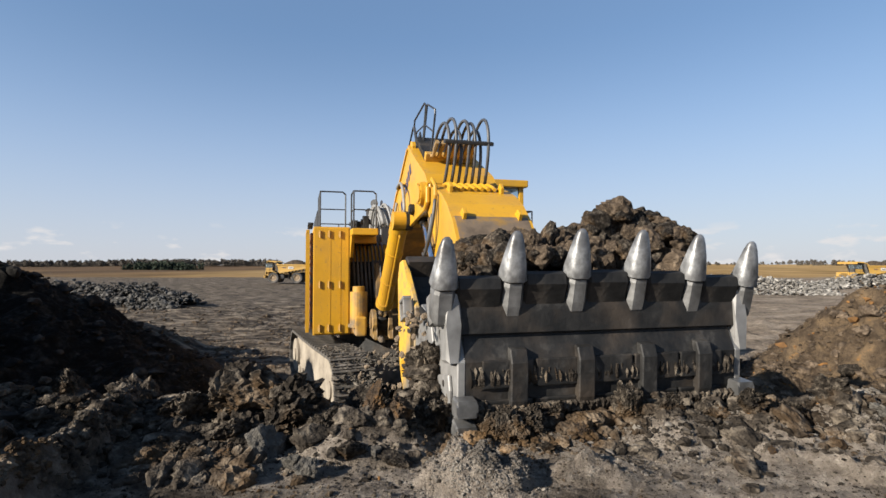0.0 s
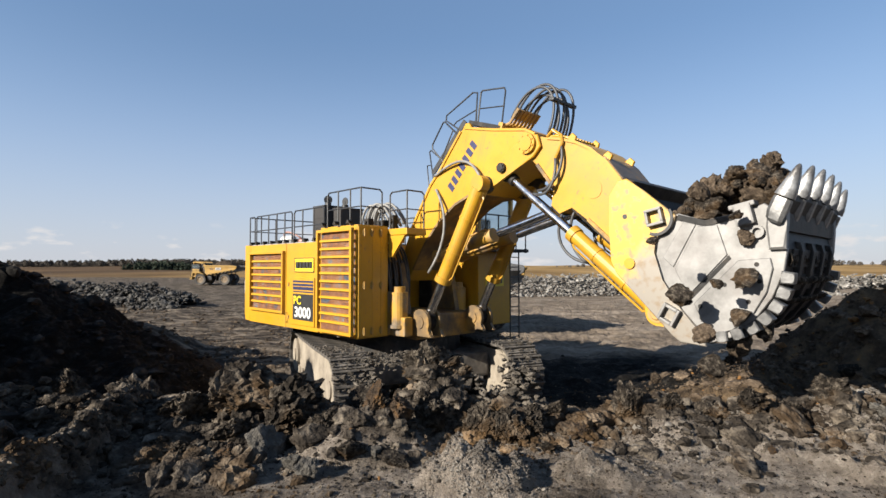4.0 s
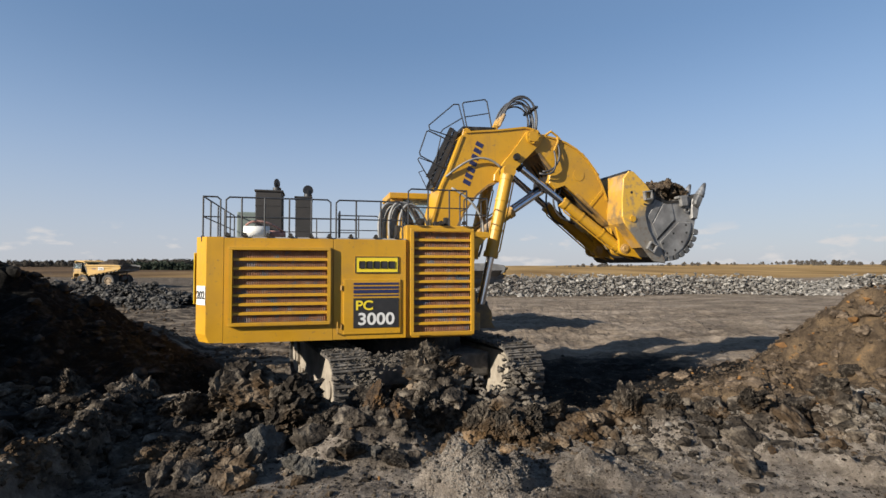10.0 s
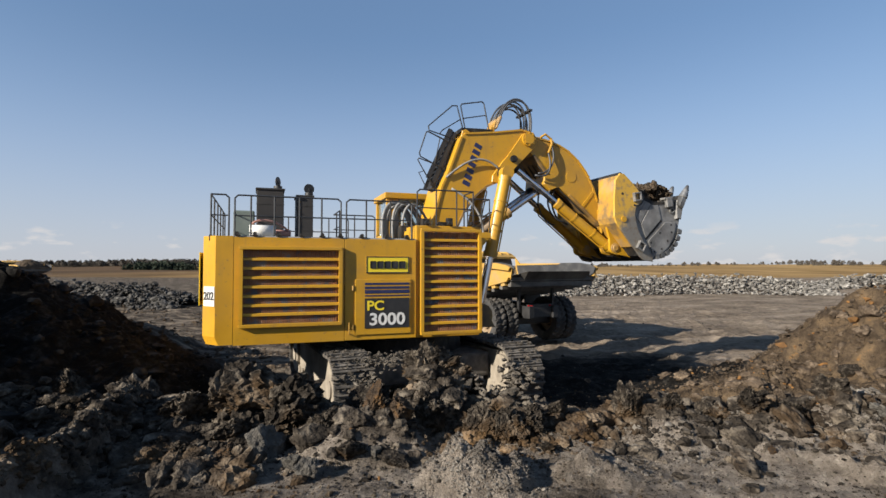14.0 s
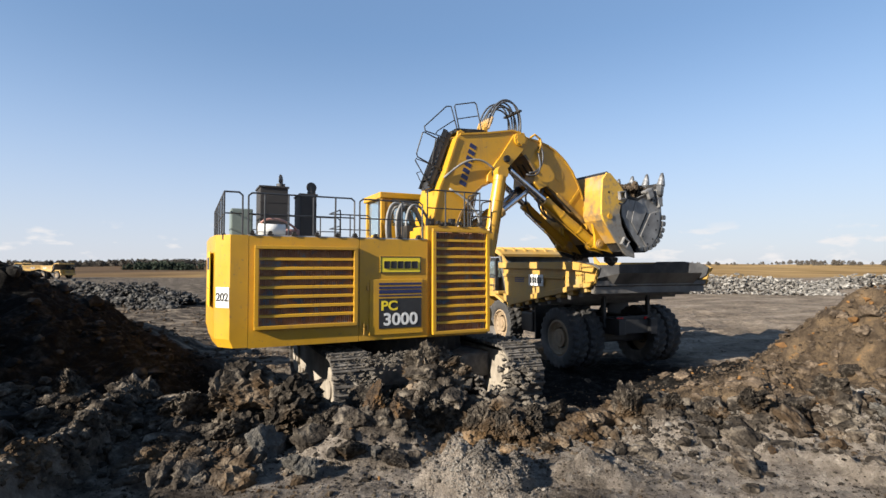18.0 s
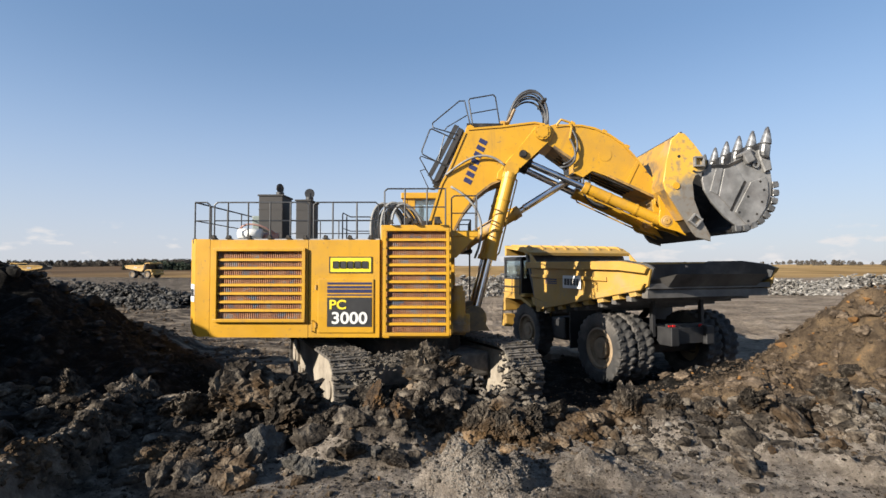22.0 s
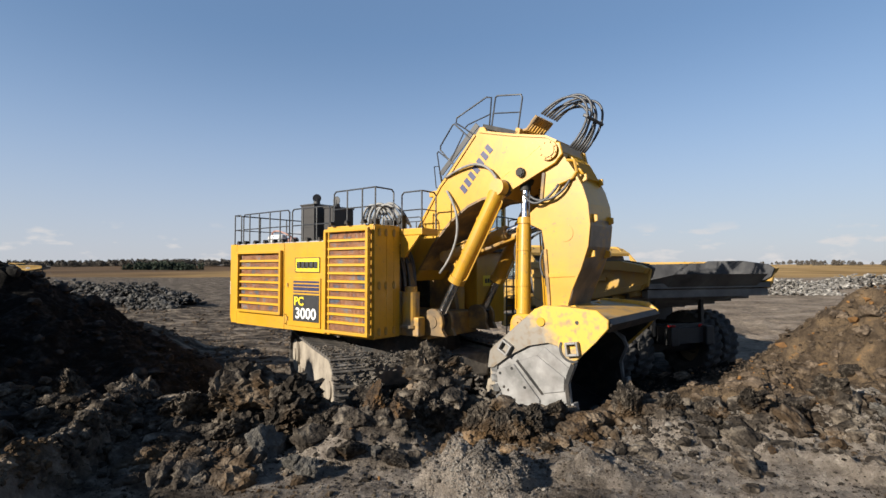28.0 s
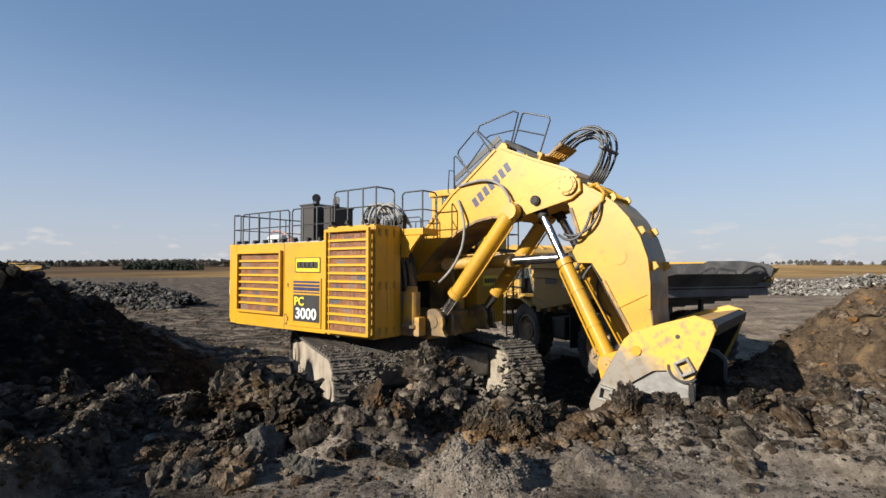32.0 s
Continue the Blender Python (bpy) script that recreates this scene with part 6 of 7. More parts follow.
def build_truck():
    """A rigid dump truck; x forward from the rear axle, z up from the ground."""
    tk = empty("dump_truck")
    tagged(tk, "yellow rigid dump truck with a wide dusty steel body", "dump truck", group="haul trucks")
    bm = bmesh.new()
    for y in (-0.75, 0.75):
        box(bm, -1.6, 6.9, y - 0.16, y + 0.16, 1.35, 1.95, 0.03)
    for x in (-1.3, 0.0, 2.2, 4.6, 6.6):
        box(bm, x - 0.15, x + 0.15, -0.75, 0.75, 1.4, 1.9)
    box(bm, -0.5, 0.5, -1.3, 1.3, 0.95, 1.75, 0.1)
    box(bm, 3.0, 4.0, -1.9, -0.95, 1.0, 1.9, 0.1)
    box(bm, 2.9, 3.9, 0.95, 1.9, 1.0, 1.9, 0.1)
    part("chassis", bm, BLACK, tk)
    # dump body: sides with ribs, floor, rear lip, headboard and canopy
    S = 2.62
    for s in (-1, 1):
        bm = bmesh.new()
        prism(bm, [(4.40, 4.50), (3.95, 2.42), (3.3, 2.27), (-2.2, 3.24), (-2.42, 3.34), (-2.55, 3.84), (-2.3, 3.94), (-1.4, 4.06), (3.9, 4.08)], *sorted((s * (S - 0.08), s * S)), 0.01)
        bs = part("body_side", bm, TRUCK_YELLOW, tk, "dusty yellow body side with ribs")
        for ol, d in (([(4.45, 4.12), (4.42, 3.86), (-1.3, 3.82), (-2.46, 3.72), (-2.56, 3.88), (-2.3, 3.98), (-1.4, 4.10)], 0.16), ([(4.20, 3.62), (4.14, 3.48), (-0.6, 3.44), (-0.6, 3.58)], 0.07), ([(4.05, 2.70), (3.96, 2.38), (3.3, 2.24), (-2.25, 3.22), (-2.40, 3.42), (3.2, 2.50)], 0.12)):
            bm = bmesh.new()
            prism(bm, ol, *sorted((s * (S + 0.002), s * (S + d))), 0.02)
            part("side_rib", bm, TRUCK_YELLOW, bs)
        for k in range(8):
            x = 3.7 - 0.78 * k
            bm = bmesh.new()
            z = 2.33 + max(0, (3.3 - x)) * 0.175
            prism(bm, [(x - 0.16, z + 0.10), (x + 0.16, z + 0.04), (x + 0.04, z - 0.24), (x - 0.26, z - 0.18)], *sorted((s * (S - 0.25), s * (S + 0.05))), 0.01)
            part("floor_rib_end", bm, TRUCK_YELLOW, bs)
        bm = bmesh.new()
        box(bm, 0.72, 1.82, *sorted((s * (S + 0.075), s * (S + 0.10))), 3.14, 3.60, 0.008)
        box(bm, 0.8, 0.9, *sorted((s * S, s * (S + 0.08))), 3.3, 3.4)
        sg = part("side_sign", bm, WHITE, bs, "pale sign panel with a black mark")
        bm = bmesh.new()
        for j in range(5):
            box(bm, 0.83 + 0.185 * j, 0.97 + 0.185 * j, *sorted((s * (S + 0.098), s * (S + 0.107))), 3.25, 3.49, 0.01)
        part("sign_mark", bm, BLACK, sg)
        bm = bmesh.new()
        for j in range(4):
            box(bm, 2.35, 3.15, *sorted((s * (S + 0.004), s * (S + 0.012))), 3.26 + 0.075 * j, 3.31 + 0.075 * j)
        part("side_stripe", bm, NAVY, bs)
    bm = bmesh.new()
    floor = [(4.0, 2.56), (3.2, 2.42), (0.0, 2.94), (-2.4, 3.42), (-2.4, 3.26), (0.0, 2.78), (3.2, 2.28), (4.0, 2.44)]
    prism(bm, floor, -S + 0.08, S - 0.08)
    fl = part("body_floor", bm, BODY_STEEL, tk, "dark steel body floor")
    for x in (3.4, 2.7, 2.0, 1.3, 0.6, -0.1, -0.8, -1.5, -2.2):
        z = float(np.interp(x, [-2.4, 0.0, 3.2, 4.0], [3.26, 2.78, 2.28, 2.44]))
        bm = bmesh.new()
        box(bm, x - 0.12, x + 0.12, -S + 0.1, S - 0.1, z - 0.24, z - 0.005)
        part("cross_rib", bm, BODY_STEEL, fl)
    # rear lip: a folded apron that narrows backwards
    bm = bmesh.new()
    top = [(-2.1, -S + 0.09, 3.46), (-2.1, S - 0.09, 3.46), (-2.78, 1.85, 3.70), (-2.78, -1.95, 3.70)]
    low = [(-1.3, -S + 0.09, 2.93), (-1.3, S - 0.09, 2.93), (-2.30, 1.80, 3.20), (-2.30, -1.90, 3.20)]
    a = [bm.verts.new(v) for v in top]
    b = [bm.verts.new(v) for v in low]
    bm.faces.new(a)
    bm.faces.new(b[::-1])
    for i in range(4):
        bm.faces.new((a[i], a[(i + 1) % 4], b[(i + 1) % 4], b[i]))
    part("rear_lip", bm, BODY_STEEL, tk, "dusty grey rear lip of the body")
    for s in (-1, 1):
        bm = bmesh.new()
        prism(bm, [(4.1, 4.0), (3.7, 2.6), (3.3, 2.45), (-2.2, 3.45), (-2.48, 3.60), (-2.60, 3.88), (-2.35, 4.01), (-1.4, 4.13), (0.0, 4.13), (0.2, 4.05)], *sorted((s * (S - 0.15), s * (S - 0.085))))
        part("body_liner", bm, LINER, tk, "dark scraped liner plate inside the body")
    bm = bmesh.new()
    prism(bm, [(4.02, 2.5), (4.14, 2.5), (4.95, 4.60), (4.83, 4.64)], -S + 0.1, S - 0.1)
    part("headboard", bm, BODY_STEEL, tk)
    bm = bmesh.new()
    prism(bm, [(4.42, 4.40), (4.95, 4.58), (6.45, 4.74), (6.45, 4.86), (4.9, 4.76), (4.4, 4.52)], -S - 0.02, S + 0.02, 0.02)
    box(bm, 6.40, 6.55, -S - 0.02, S + 0.02, 4.42, 4.88, 0.02)
    cn = part("canopy", bm, TRUCK_YELLOW, tk, "yellow canopy over the cab")
    for k in range(9):
        bm = bmesh.new()
        y = -S + 0.3 + k * (2 * S - 0.6) / 8
        prism(bm, [(4.50, 4.40), (4.72, 4.76), (4.95, 4.84), (6.4, 4.92), (6.4, 4.84), (4.9, 4.70), (4.62, 4.40)], y - 0.05, y + 0.05)
        part("canopy_rib", bm, TRUCK_YELLOW, cn)
    # front: deck, bonnet, bumper, cab
    bm = bmesh.new()
    box(bm, 5.0, 7.0, -2.5, 2.5, 2.62, 2.76, 0.02)
    box(bm, 5.4, 7.15, -1.15, 1.15, 1.5, 2.62, 0.05)
    box(bm, 6.9, 7.35, -2.4, 2.4, 1.15, 1.75, 0.06)
    part("front_deck", bm, TRUCK_YELLOW, tk)
    bm = bmesh.new()
    for k in range(7):
        box(bm, 7.15, 7.18, -0.95, 0.95, 1.65 + 0.13 * k, 1.71 + 0.13 * k)
    part("radiator_grille", bm, BLACK, tk)
    for s in (-1, 1):
        bm = bmesh.new()
        prism(bm, [(6.95, 2.62), (5.3, 2.62), (4.45, 2.30), (4.5, 2.22), (5.35, 2.5), (6.75, 2.5), (6.75, 1.95), (6.95, 1.9)], *sorted((s * 1.35, s * 2.5)))
        part("mudguard", bm, TRUCK_YELLOW, tk)
    bm = bmesh.new()
    box(bm, 5.28, 6.92, 0.88, 2.49, 4.2, 4.36, 0.02)
    cab = part("cab", bm, BLACK, tk, "dark-framed truck cab")
    for x in (5.35, 6.85):
        for y in (0.95, 2.42):
            bm = bmesh.new()
            box(bm, x - 0.06, x + 0.06, y - 0.06, y + 0.06, 2.76, 4.21, 0.01)
            part("cab_post", bm, BLACK, cab)
    for b in ((5.41, 6.79, 2.40, 2.48), (5.29, 5.37, 1.01, 2.36)):
        bm = bmesh.new()
        box(bm, *b, 2.76, 3.42, 0.02)
        part("cab_panel", bm, BLACK, cab)
    bm = bmesh.new()
    box(bm, 5.36, 6.84, 2.483, 2.50, 2.78, 3.36, 0.01)
    part("cab_door", bm, TRUCK_YELLOW, cab, "yellow lower door panel")
    for x0, x1, y0, y1 in ((5.42, 6.78, 2.40, 2.42), (5.30, 5.32, 1.02, 2.36), (6.88, 6.90, 1.02, 2.36)):
        bm = bmesh.new()
        box(bm, x0, x1, y0, y1, 3.42, 4.2)
        part("window_pane", bm, GLASS, cab)
    bm = bmesh.new()
    box(bm, 5.7, 6.3, 1.4, 2.0, 2.9, 3.3, 0.05)
    box(bm, 5.65, 5.8, 1.42, 1.98, 3.25, 3.95, 0.05)
    part("seat", bm, BLACK, cab)
    bm = bmesh.new()
    for z in (3.05, 3.55):
        pipe(bm, [(5.2, 2.62, z), (6.95, 2.62, z), (6.95, 1.2, z)], 0.02)
    for x in (5.2, 5.9, 6.95):
        tube(bm, (x, 2.62, 2.7), (x, 2.62, 3.55), 0.02, 6)
    part("deck_rail", bm, RAIL, tk)
    bm = bmesh.new()
    pipe(bm, [(6.9, 2.5, 2.7), (7.3, 2.4, 1.2)], 0.03)
    pipe(bm, [(6.9, 2.0, 2.7), (7.3, 1.9, 1.2)], 0.03)
    for k in range(5):
        tube(bm, (6.97 + 0.075 * k, 2.47 - 0.02 * k, 2.45 - 0.28 * k), (6.97 + 0.075 * k, 1.97 - 0.02 * k, 2.45 - 0.28 * k), 0.02, 6)
    part("ladder", bm, RAIL, tk)
    # rear lights and mud flaps, lift rams
    bm = bmesh.new()
    box(bm, -1.30, -1.2, -0.80, 0.80, 1.86, 2.04, 0.02)
    rb = part("rear_bar", bm, BLACK, tk)
    for y in (-0.6, 0.55, 0.72):
        bm = bmesh.new()
        box(bm, -1.34, -1.30, y - 0.06, y + 0.06, 1.90, 2.0, 0.01)
        part("tail_light", bm, RED, rb, "red tail light")
    for s in (-1, 1):
        bm = bmesh.new()
        tube(bm, (2.4, s * 0.98, 1.4), (1.2, s * 0.98, 2.55), 0.13, 16)
        part("lift_ram", bm, STEEL_DARK, tk)
        bm = bmesh.new()
        box(bm, 1.75, 1.80, *sorted((s * 1.3, s * 2.45)), 0.9, 2.3, 0.01)
        part("mud_flap", bm, BLACK, tk)
        bm = bmesh.new()
        box(bm, -1.0, -0.85, *sorted((s * 1.0, s * 1.12)), 1.6, 2.9, 0.01)
        part("body_hinge", bm, BLACK, tk)
    wheels = []
    for x, y, w, fl in ((0, 2.25, 0.66, 1), (0, 1.5, 0.66, 1), (0, -2.25, 0.66, -1), (0, -1.5, 0.66, -1), (5.2, 2.0, 0.70, 1), (5.2, -2.0, 0.70, -1)):
        wheels.append(build_wheel("wheel", tk, pose(x, y, 1.17), 1.17, w, 24, -fl))
    return tk, wheels


TRUCK, TRUCK_WHEELS = build_truck()
# rear axle path of the truck that is loaded: seconds, x, y, heading in degrees from +x
TRUCK_X = [(0, 2.9), (2.5, 2.7), (3.5, 1.9), (5.5, -0.9), (9.2, -0.9), (10, 0.2), (11, 1.6), (12.5, 3.0), (14, 4.3), (17, 6.3), (19, 7.2), (20.5, 7.63), (32, 7.63)]
TRUCK_Y = [(0, 29.2), (2.5, 29.4), (3.5, 30.1), (5.5, 32.6), (9.2, 32.6), (10, 31.7), (11, 30.4), (12.5, 29.1), (14, 27.6), (17, 23.3), (19, 19.65), (20.5, 18.7), (32, 18.7)]
TRUCK_H = [(0, 126), (2.5, 126), (5.5, 134), (9.2, 134), (11, 130), (12.5, 124), (14, 118), (16, 113), (20, 111), (32, 111)]


def truck_m(t):
    x, y = smooth(TRUCK_X, t), smooth(TRUCK_Y, t)
    return pose(x, y, 0.02, 0, 0, smooth(TRUCK_H, t))


def times(step=0.25, end=32.0):
    return [round(k * step, 4) for k in range(int(round(end / step)) + 1)]


def motions():
    for ob, fn in MOVING:
        walk(ob, [(t, fn(t)) for t in times(0.25)])
    walk(TRUCK, [(t, truck_m(t)) for t in times(0.5)])
    dist = 0.0
    rows = {w: [] for w in TRUCK_WHEELS}
    base = {w: w.matrix_basis.copy() for w in TRUCK_WHEELS}
    last = truck_m(0)
    for t in times(0.25):
        m = truck_m(t)
        dist += (m.translation - last.translation).dot(m.to_3x3() @ Vector((1, 0, 0)))
        last = m
        for w in TRUCK_WHEELS:
            rows[w].append((t, base[w] @ pose(0, 0, 0, 0, math.degrees(dist / 1.17))))
    for w in TRUCK_WHEELS:
        walk(w, rows[w])
    load_motions()


# ---- loose rock ----
def scatter(name, meshes, placed, material, label, category="rubble"):
    """Many stones joined into one mesh; placed: rows of (x, y, z, size, flatness, seed)."""
    vs, fs, off = [], [], 0
    bank = []
    for me in meshes:
        co = np.empty(len(me.vertices) * 3)
        me.vertices.foreach_get("co", co)
        tri = np.array([list(p.vertices) for p in me.polygons])
        bank.append((co.reshape(-1, 3), tri))
    rnd = np.random.RandomState(7)
    turns = [np.array(Euler((rnd.uniform(-0.6, 0.6), rnd.uniform(-0.6, 0.6), rnd.uniform(0, 6.283))).to_matrix()) for _ in range(60)]
    for x, y, z, s, fl in placed:
        co, tri = bank[rnd.randint(len(bank))]
        m = turns[rnd.randint(60)]
        p = co @ m.T * s * np.array([rnd.uniform(0.75, 1.25), rnd.uniform(0.75, 1.25), fl]) + (x, y, z)
        vs.append(p)
        fs.append(tri + off)
        off += len(co)
    V, T = np.concatenate(vs), np.concatenate(fs)
    me = bpy.data.meshes.new(name)
    me.vertices.add(len(V))
    me.vertices.foreach_set("co", V.ravel())
    me.loops.add(len(T) * 3)
    me.loops.foreach_set("vertex_index", T.ravel())
    me.polygons.add(len(T))
    me.polygons.foreach_set("loop_start", np.arange(0, len(T) * 3, 3))
    me.update(calc_edges=True)
    me.shade_flat()
    me.materials.append(material)
    ob = new(name, me)
    tagged(ob, label, category, kind="stuff")
    return ob


SMALL = [rock_mesh("stone", 100 + k, 1, 0.8, 0.9) for k in range(14)]
MID = [clod_mesh("stone", 200 + k, 2, 0.8) for k in range(11)] + [rock_mesh("stone", 260 + k, 2, 0.8, 0.7) for k in range(5)]
BLOCKS = [rock_mesh("stone", 230 + k, 2, 0.8, 0.6) for k in range(12)]
CLODS = [clod_mesh("stone", 800 + k, 3, 0.85) for k in range(12)]


def lay(n, sampler, size, flat=(0.6, 1.0), sink=0.25, seed=1):
    rnd = np.random.RandomState(seed)
    rows = []
    while len(rows) < n:
        x, y = sampler(rnd)
        s = size(rnd)
        rows.append((x, y, s))
    A = np.array(rows)
    Z = ground_z(A[:, 0], A[:, 1])
    return [(x, y, z + s * (0.5 * 0.7 - sink), s, rnd.uniform(*flat)) for (x, y, s), z in zip(rows, Z)]


def power(lo, hi, k=2.2):
    return lambda r: lo * (1 - r.rand() * (1 - (lo / hi) ** k)) ** (-1 / k)


def near_lip(r):
    c = LIP[r.randint(len(LIP))]
    return c[0] + r.normal(0, c[2] * 0.6), c[1] + r.normal(0, c[2] * 0.55) + 0.1


def edge_band(r):
    x = r.uniform(-5.5, 7.5)
    return x, 5.6 + r.normal(0, 0.45) + 0.1 * max(0, -x - 1)


def bench(r):
    y = r.uniform(3.6, 6.0)
    return r.uniform(-1.05 * y, 1.05 * y), y


def heap_left(r):
    return r.uniform(-14, -3.6), r.uniform(5, 17)


def heap_right(r):
    return r.normal(9.5, 3.2), r.normal(12.5, 2.6)


def track_side(r):
    return r.uniform(-4.5, 3.5), r.uniform(8.0, 11.5)


def floor_near(r):
    return r.uniform(-16, 18), r.uniform(14, 45)


def left_toe(r):
    y = r.uniform(4.15, 5.3)
    return r.uniform(-0.62 * y, -0.36 * y), y


scatter("shale_clods", CLODS, lay(380, near_lip, power(0.15, 0.40), sink=0.32, seed=13) + lay(120, edge_band, power(0.14, 0.30), sink=0.3, seed=14) + lay(200, left_toe, power(0.10, 0.30, 1.9), sink=0.26, seed=16), ROCK, "dark crumbling shale clods heaped on the edge of the bench")
scatter("shale_rubble", MID, lay(3000, near_lip, power(0.05, 0.20), seed=11) + lay(1900, edge_band, power(0.045, 0.17), seed=12) + lay(260, lambda r: (-3.05 - 0.14 * r.rand() + r.normal(0, 0.12), r.uniform(3.3, 5.6)), power(0.05, 0.16), seed=15), ROCK, "dark broken shale rubble along the edge of the bench")
scatter("gravel", SMALL, lay(8000, near_lip, power(0.02, 0.09), seed=21) + lay(5200, edge_band, power(0.018, 0.08), seed=22) + lay(9500, bench, power(0.012, 0.06), seed=23), ROCK, "small broken shale gravel on the bench")
scatter("pale_gravel", SMALL, lay(4500, lambda r: (0.30 + r.normal(0, 0.20), 4.25 + r.normal(0, 0.24)), power(0.012, 0.05), seed=24) + lay(2400, lambda r: (3.6 + r.normal(0, 1.8), 5.0 + r.normal(0, 0.45)), power(0.01, 0.045), seed=25)
        + lay(500, lambda r: (r.uniform(1.0, 6.5), 5.5 + r.normal(0, 0.3)), power(0.03, 0.16), seed=26), ROCK_PALE, "pale grey crushed stone on the bench")
# clod colour deepened for the shade that lies over this heap
scatter("spoil_clods", MID, lay(1100, heap_left, power(0.10, 0.55), seed=31), surface("shaded_shale_clod", [(0.006, 0.0055, 0.005), (0.014, 0.0125, 0.011), (0.055, 0.048, 0.040)], rough=0.9, scale=3, bump=0.7, vary=0.5, spec=0.08), "black shale clods on the spoil heap, darkened for its shade")
scatter("brown_clods", MID, lay(1400, heap_right, power(0.06, 0.34, 2.5), seed=41), CLOD, "brown clods on the dug heap")
scatter("heap_lumps", CLODS, lay(110, heap_right, power(0.18, 0.60, 2.2), sink=0.26, seed=46), CLOD, "large crumbling brown lumps on the dug heap")
scatter("brown_crumbs", SMALL, lay(7000, heap_right, power(0.025, 0.11), seed=42), CLOD, "loose brown soil crumbs on the dug heap")
scatter("ironstone", SMALL, lay(260, heap_right, power(0.05, 0.28), seed=43) + lay(190, near_lip, power(0.03, 0.14), seed=44) + lay(80, lambda r: (12.2 + r.normal(0, 1.0), 11.5 + r.normal(0, 1.0)), power(0.1, 0.5), seed=45), ROCK_RUST, "rusty orange ironstone pieces among the spoil")
scatter("toe_stones", MID, lay(420, left_toe, power(0.035, 0.14), sink=0.2, seed=17) + lay(40, lambda r: (1.3 + r.normal(0, 0.3), 4.42 + r.normal(0, 0.18)), power(0.02, 0.10), seed=18) + lay(150, lambda r: (4.75 + r.normal(0, 0.45), 5.9 + r.normal(0, 0.2)), power(0.06, 0.26), seed=19), ROCK_PALE, "grey stones among the dark clods on the bench")
scatter("ridge_crust", MID, lay(420, lambda r: (lambda y: (-3.0 - 0.14 * (y - 3.4) + r.normal(0, 0.05), y))(r.uniform(3.2, 5.6)), power(0.03, 0.11), sink=0.2, seed=20), ROCK, "crumbs along the crest of a thrown-up slab of mud")
scatter("floor_clods", MID, lay(2600, lambda r: (lambda y: (r.uniform(-0.85 * y, -0.12 * y), y))(20 + 30 * r.rand() ** 1.4), power(0.08, 0.42, 2.0), seed=53), CLOD, "clods and crumbs strewn over the rutted pit floor")
scatter("pit_stones", SMALL, lay(900, track_side, power(0.06, 0.4), seed=51) + lay(2600, floor_near, power(0.03, 0.22), seed=52), ROCK, "scattered stones on the pit floor")


def windrow(r, pts, half):
    k = r.uniform(0, len(pts) - 1)
    i = int(k)
    f = k - i
    x, y, h = [a * (1 - f) + b * f for a, b in zip(pts[i], pts[i + 1])]
    d = r.uniform(-1, 1)
    return x + r.normal(0, 0.5), y + d * half, max(0.0, h * (1 - abs(d) ** 1.4))


def pile_of(pts, half, n, size, seed):
    rnd = np.random.RandomState(seed)
    rows = []
    for _ in range(n):
        x, y, h = windrow(rnd, pts, half)
        s = size(rnd)
        rows.append((x, y, h * rnd.uniform(0.55, 1.0) + s * 0.1, s, rnd.uniform(0.5, 1.0)))
    A = np.array(rows)
    A[:, 2] += ground_z(A[:, 0], A[:, 1])
    return A.tolist()


WINDROW = surface("blasted_grey_limestone", [(0.045, 0.041, 0.036), (0.13, 0.12, 0.107), (0.31, 0.293, 0.265)], rough=0.93, scale=1.6, bump=0.6, vary=0.65, distance=0.05, spec=0.15)
BACK_ROW = [(2, 70, 2.6), (10, 71, 2.9), (18, 72.5, 3.0), (26, 73, 2.7), (34, 76, 2.9), (42, 75, 2.8), (50, 74.5, 2.2), (54, 74, 0.6)]
scatter("rock_windrow", BLOCKS, pile_of(BACK_ROW, 2.8, 8000, power(0.18, 0.95, 1.8), 61), WINDROW, "long windrow of pale blasted rock across the pit floor")
scatter("far_windrow", BLOCKS, pile_of([(64, 92, 1.0), (74, 96, 2.4), (90, 98, 2.6), (112, 104, 2.2)], 3.0, 2200, power(0.3, 1.3, 1.7), 62), WINDROW, "second heap of pale blasted rock")
scatter("left_windrow", BLOCKS, pile_of([(-46, 52, 2.2), (-38, 53, 2.5), (-30, 52, 2.3), (-25, 51, 1.2)], 3.0, 4200, power(0.18, 1.0, 1.8), 63), surface("grey_shale_block", [(0.025, 0.023, 0.021), (0.055, 0.051, 0.046), (0.12, 0.113, 0.103)], rough=0.9, scale=2, bump=0.6, vary=0.5, spec=0.25), "ridge of dark grey broken shale")

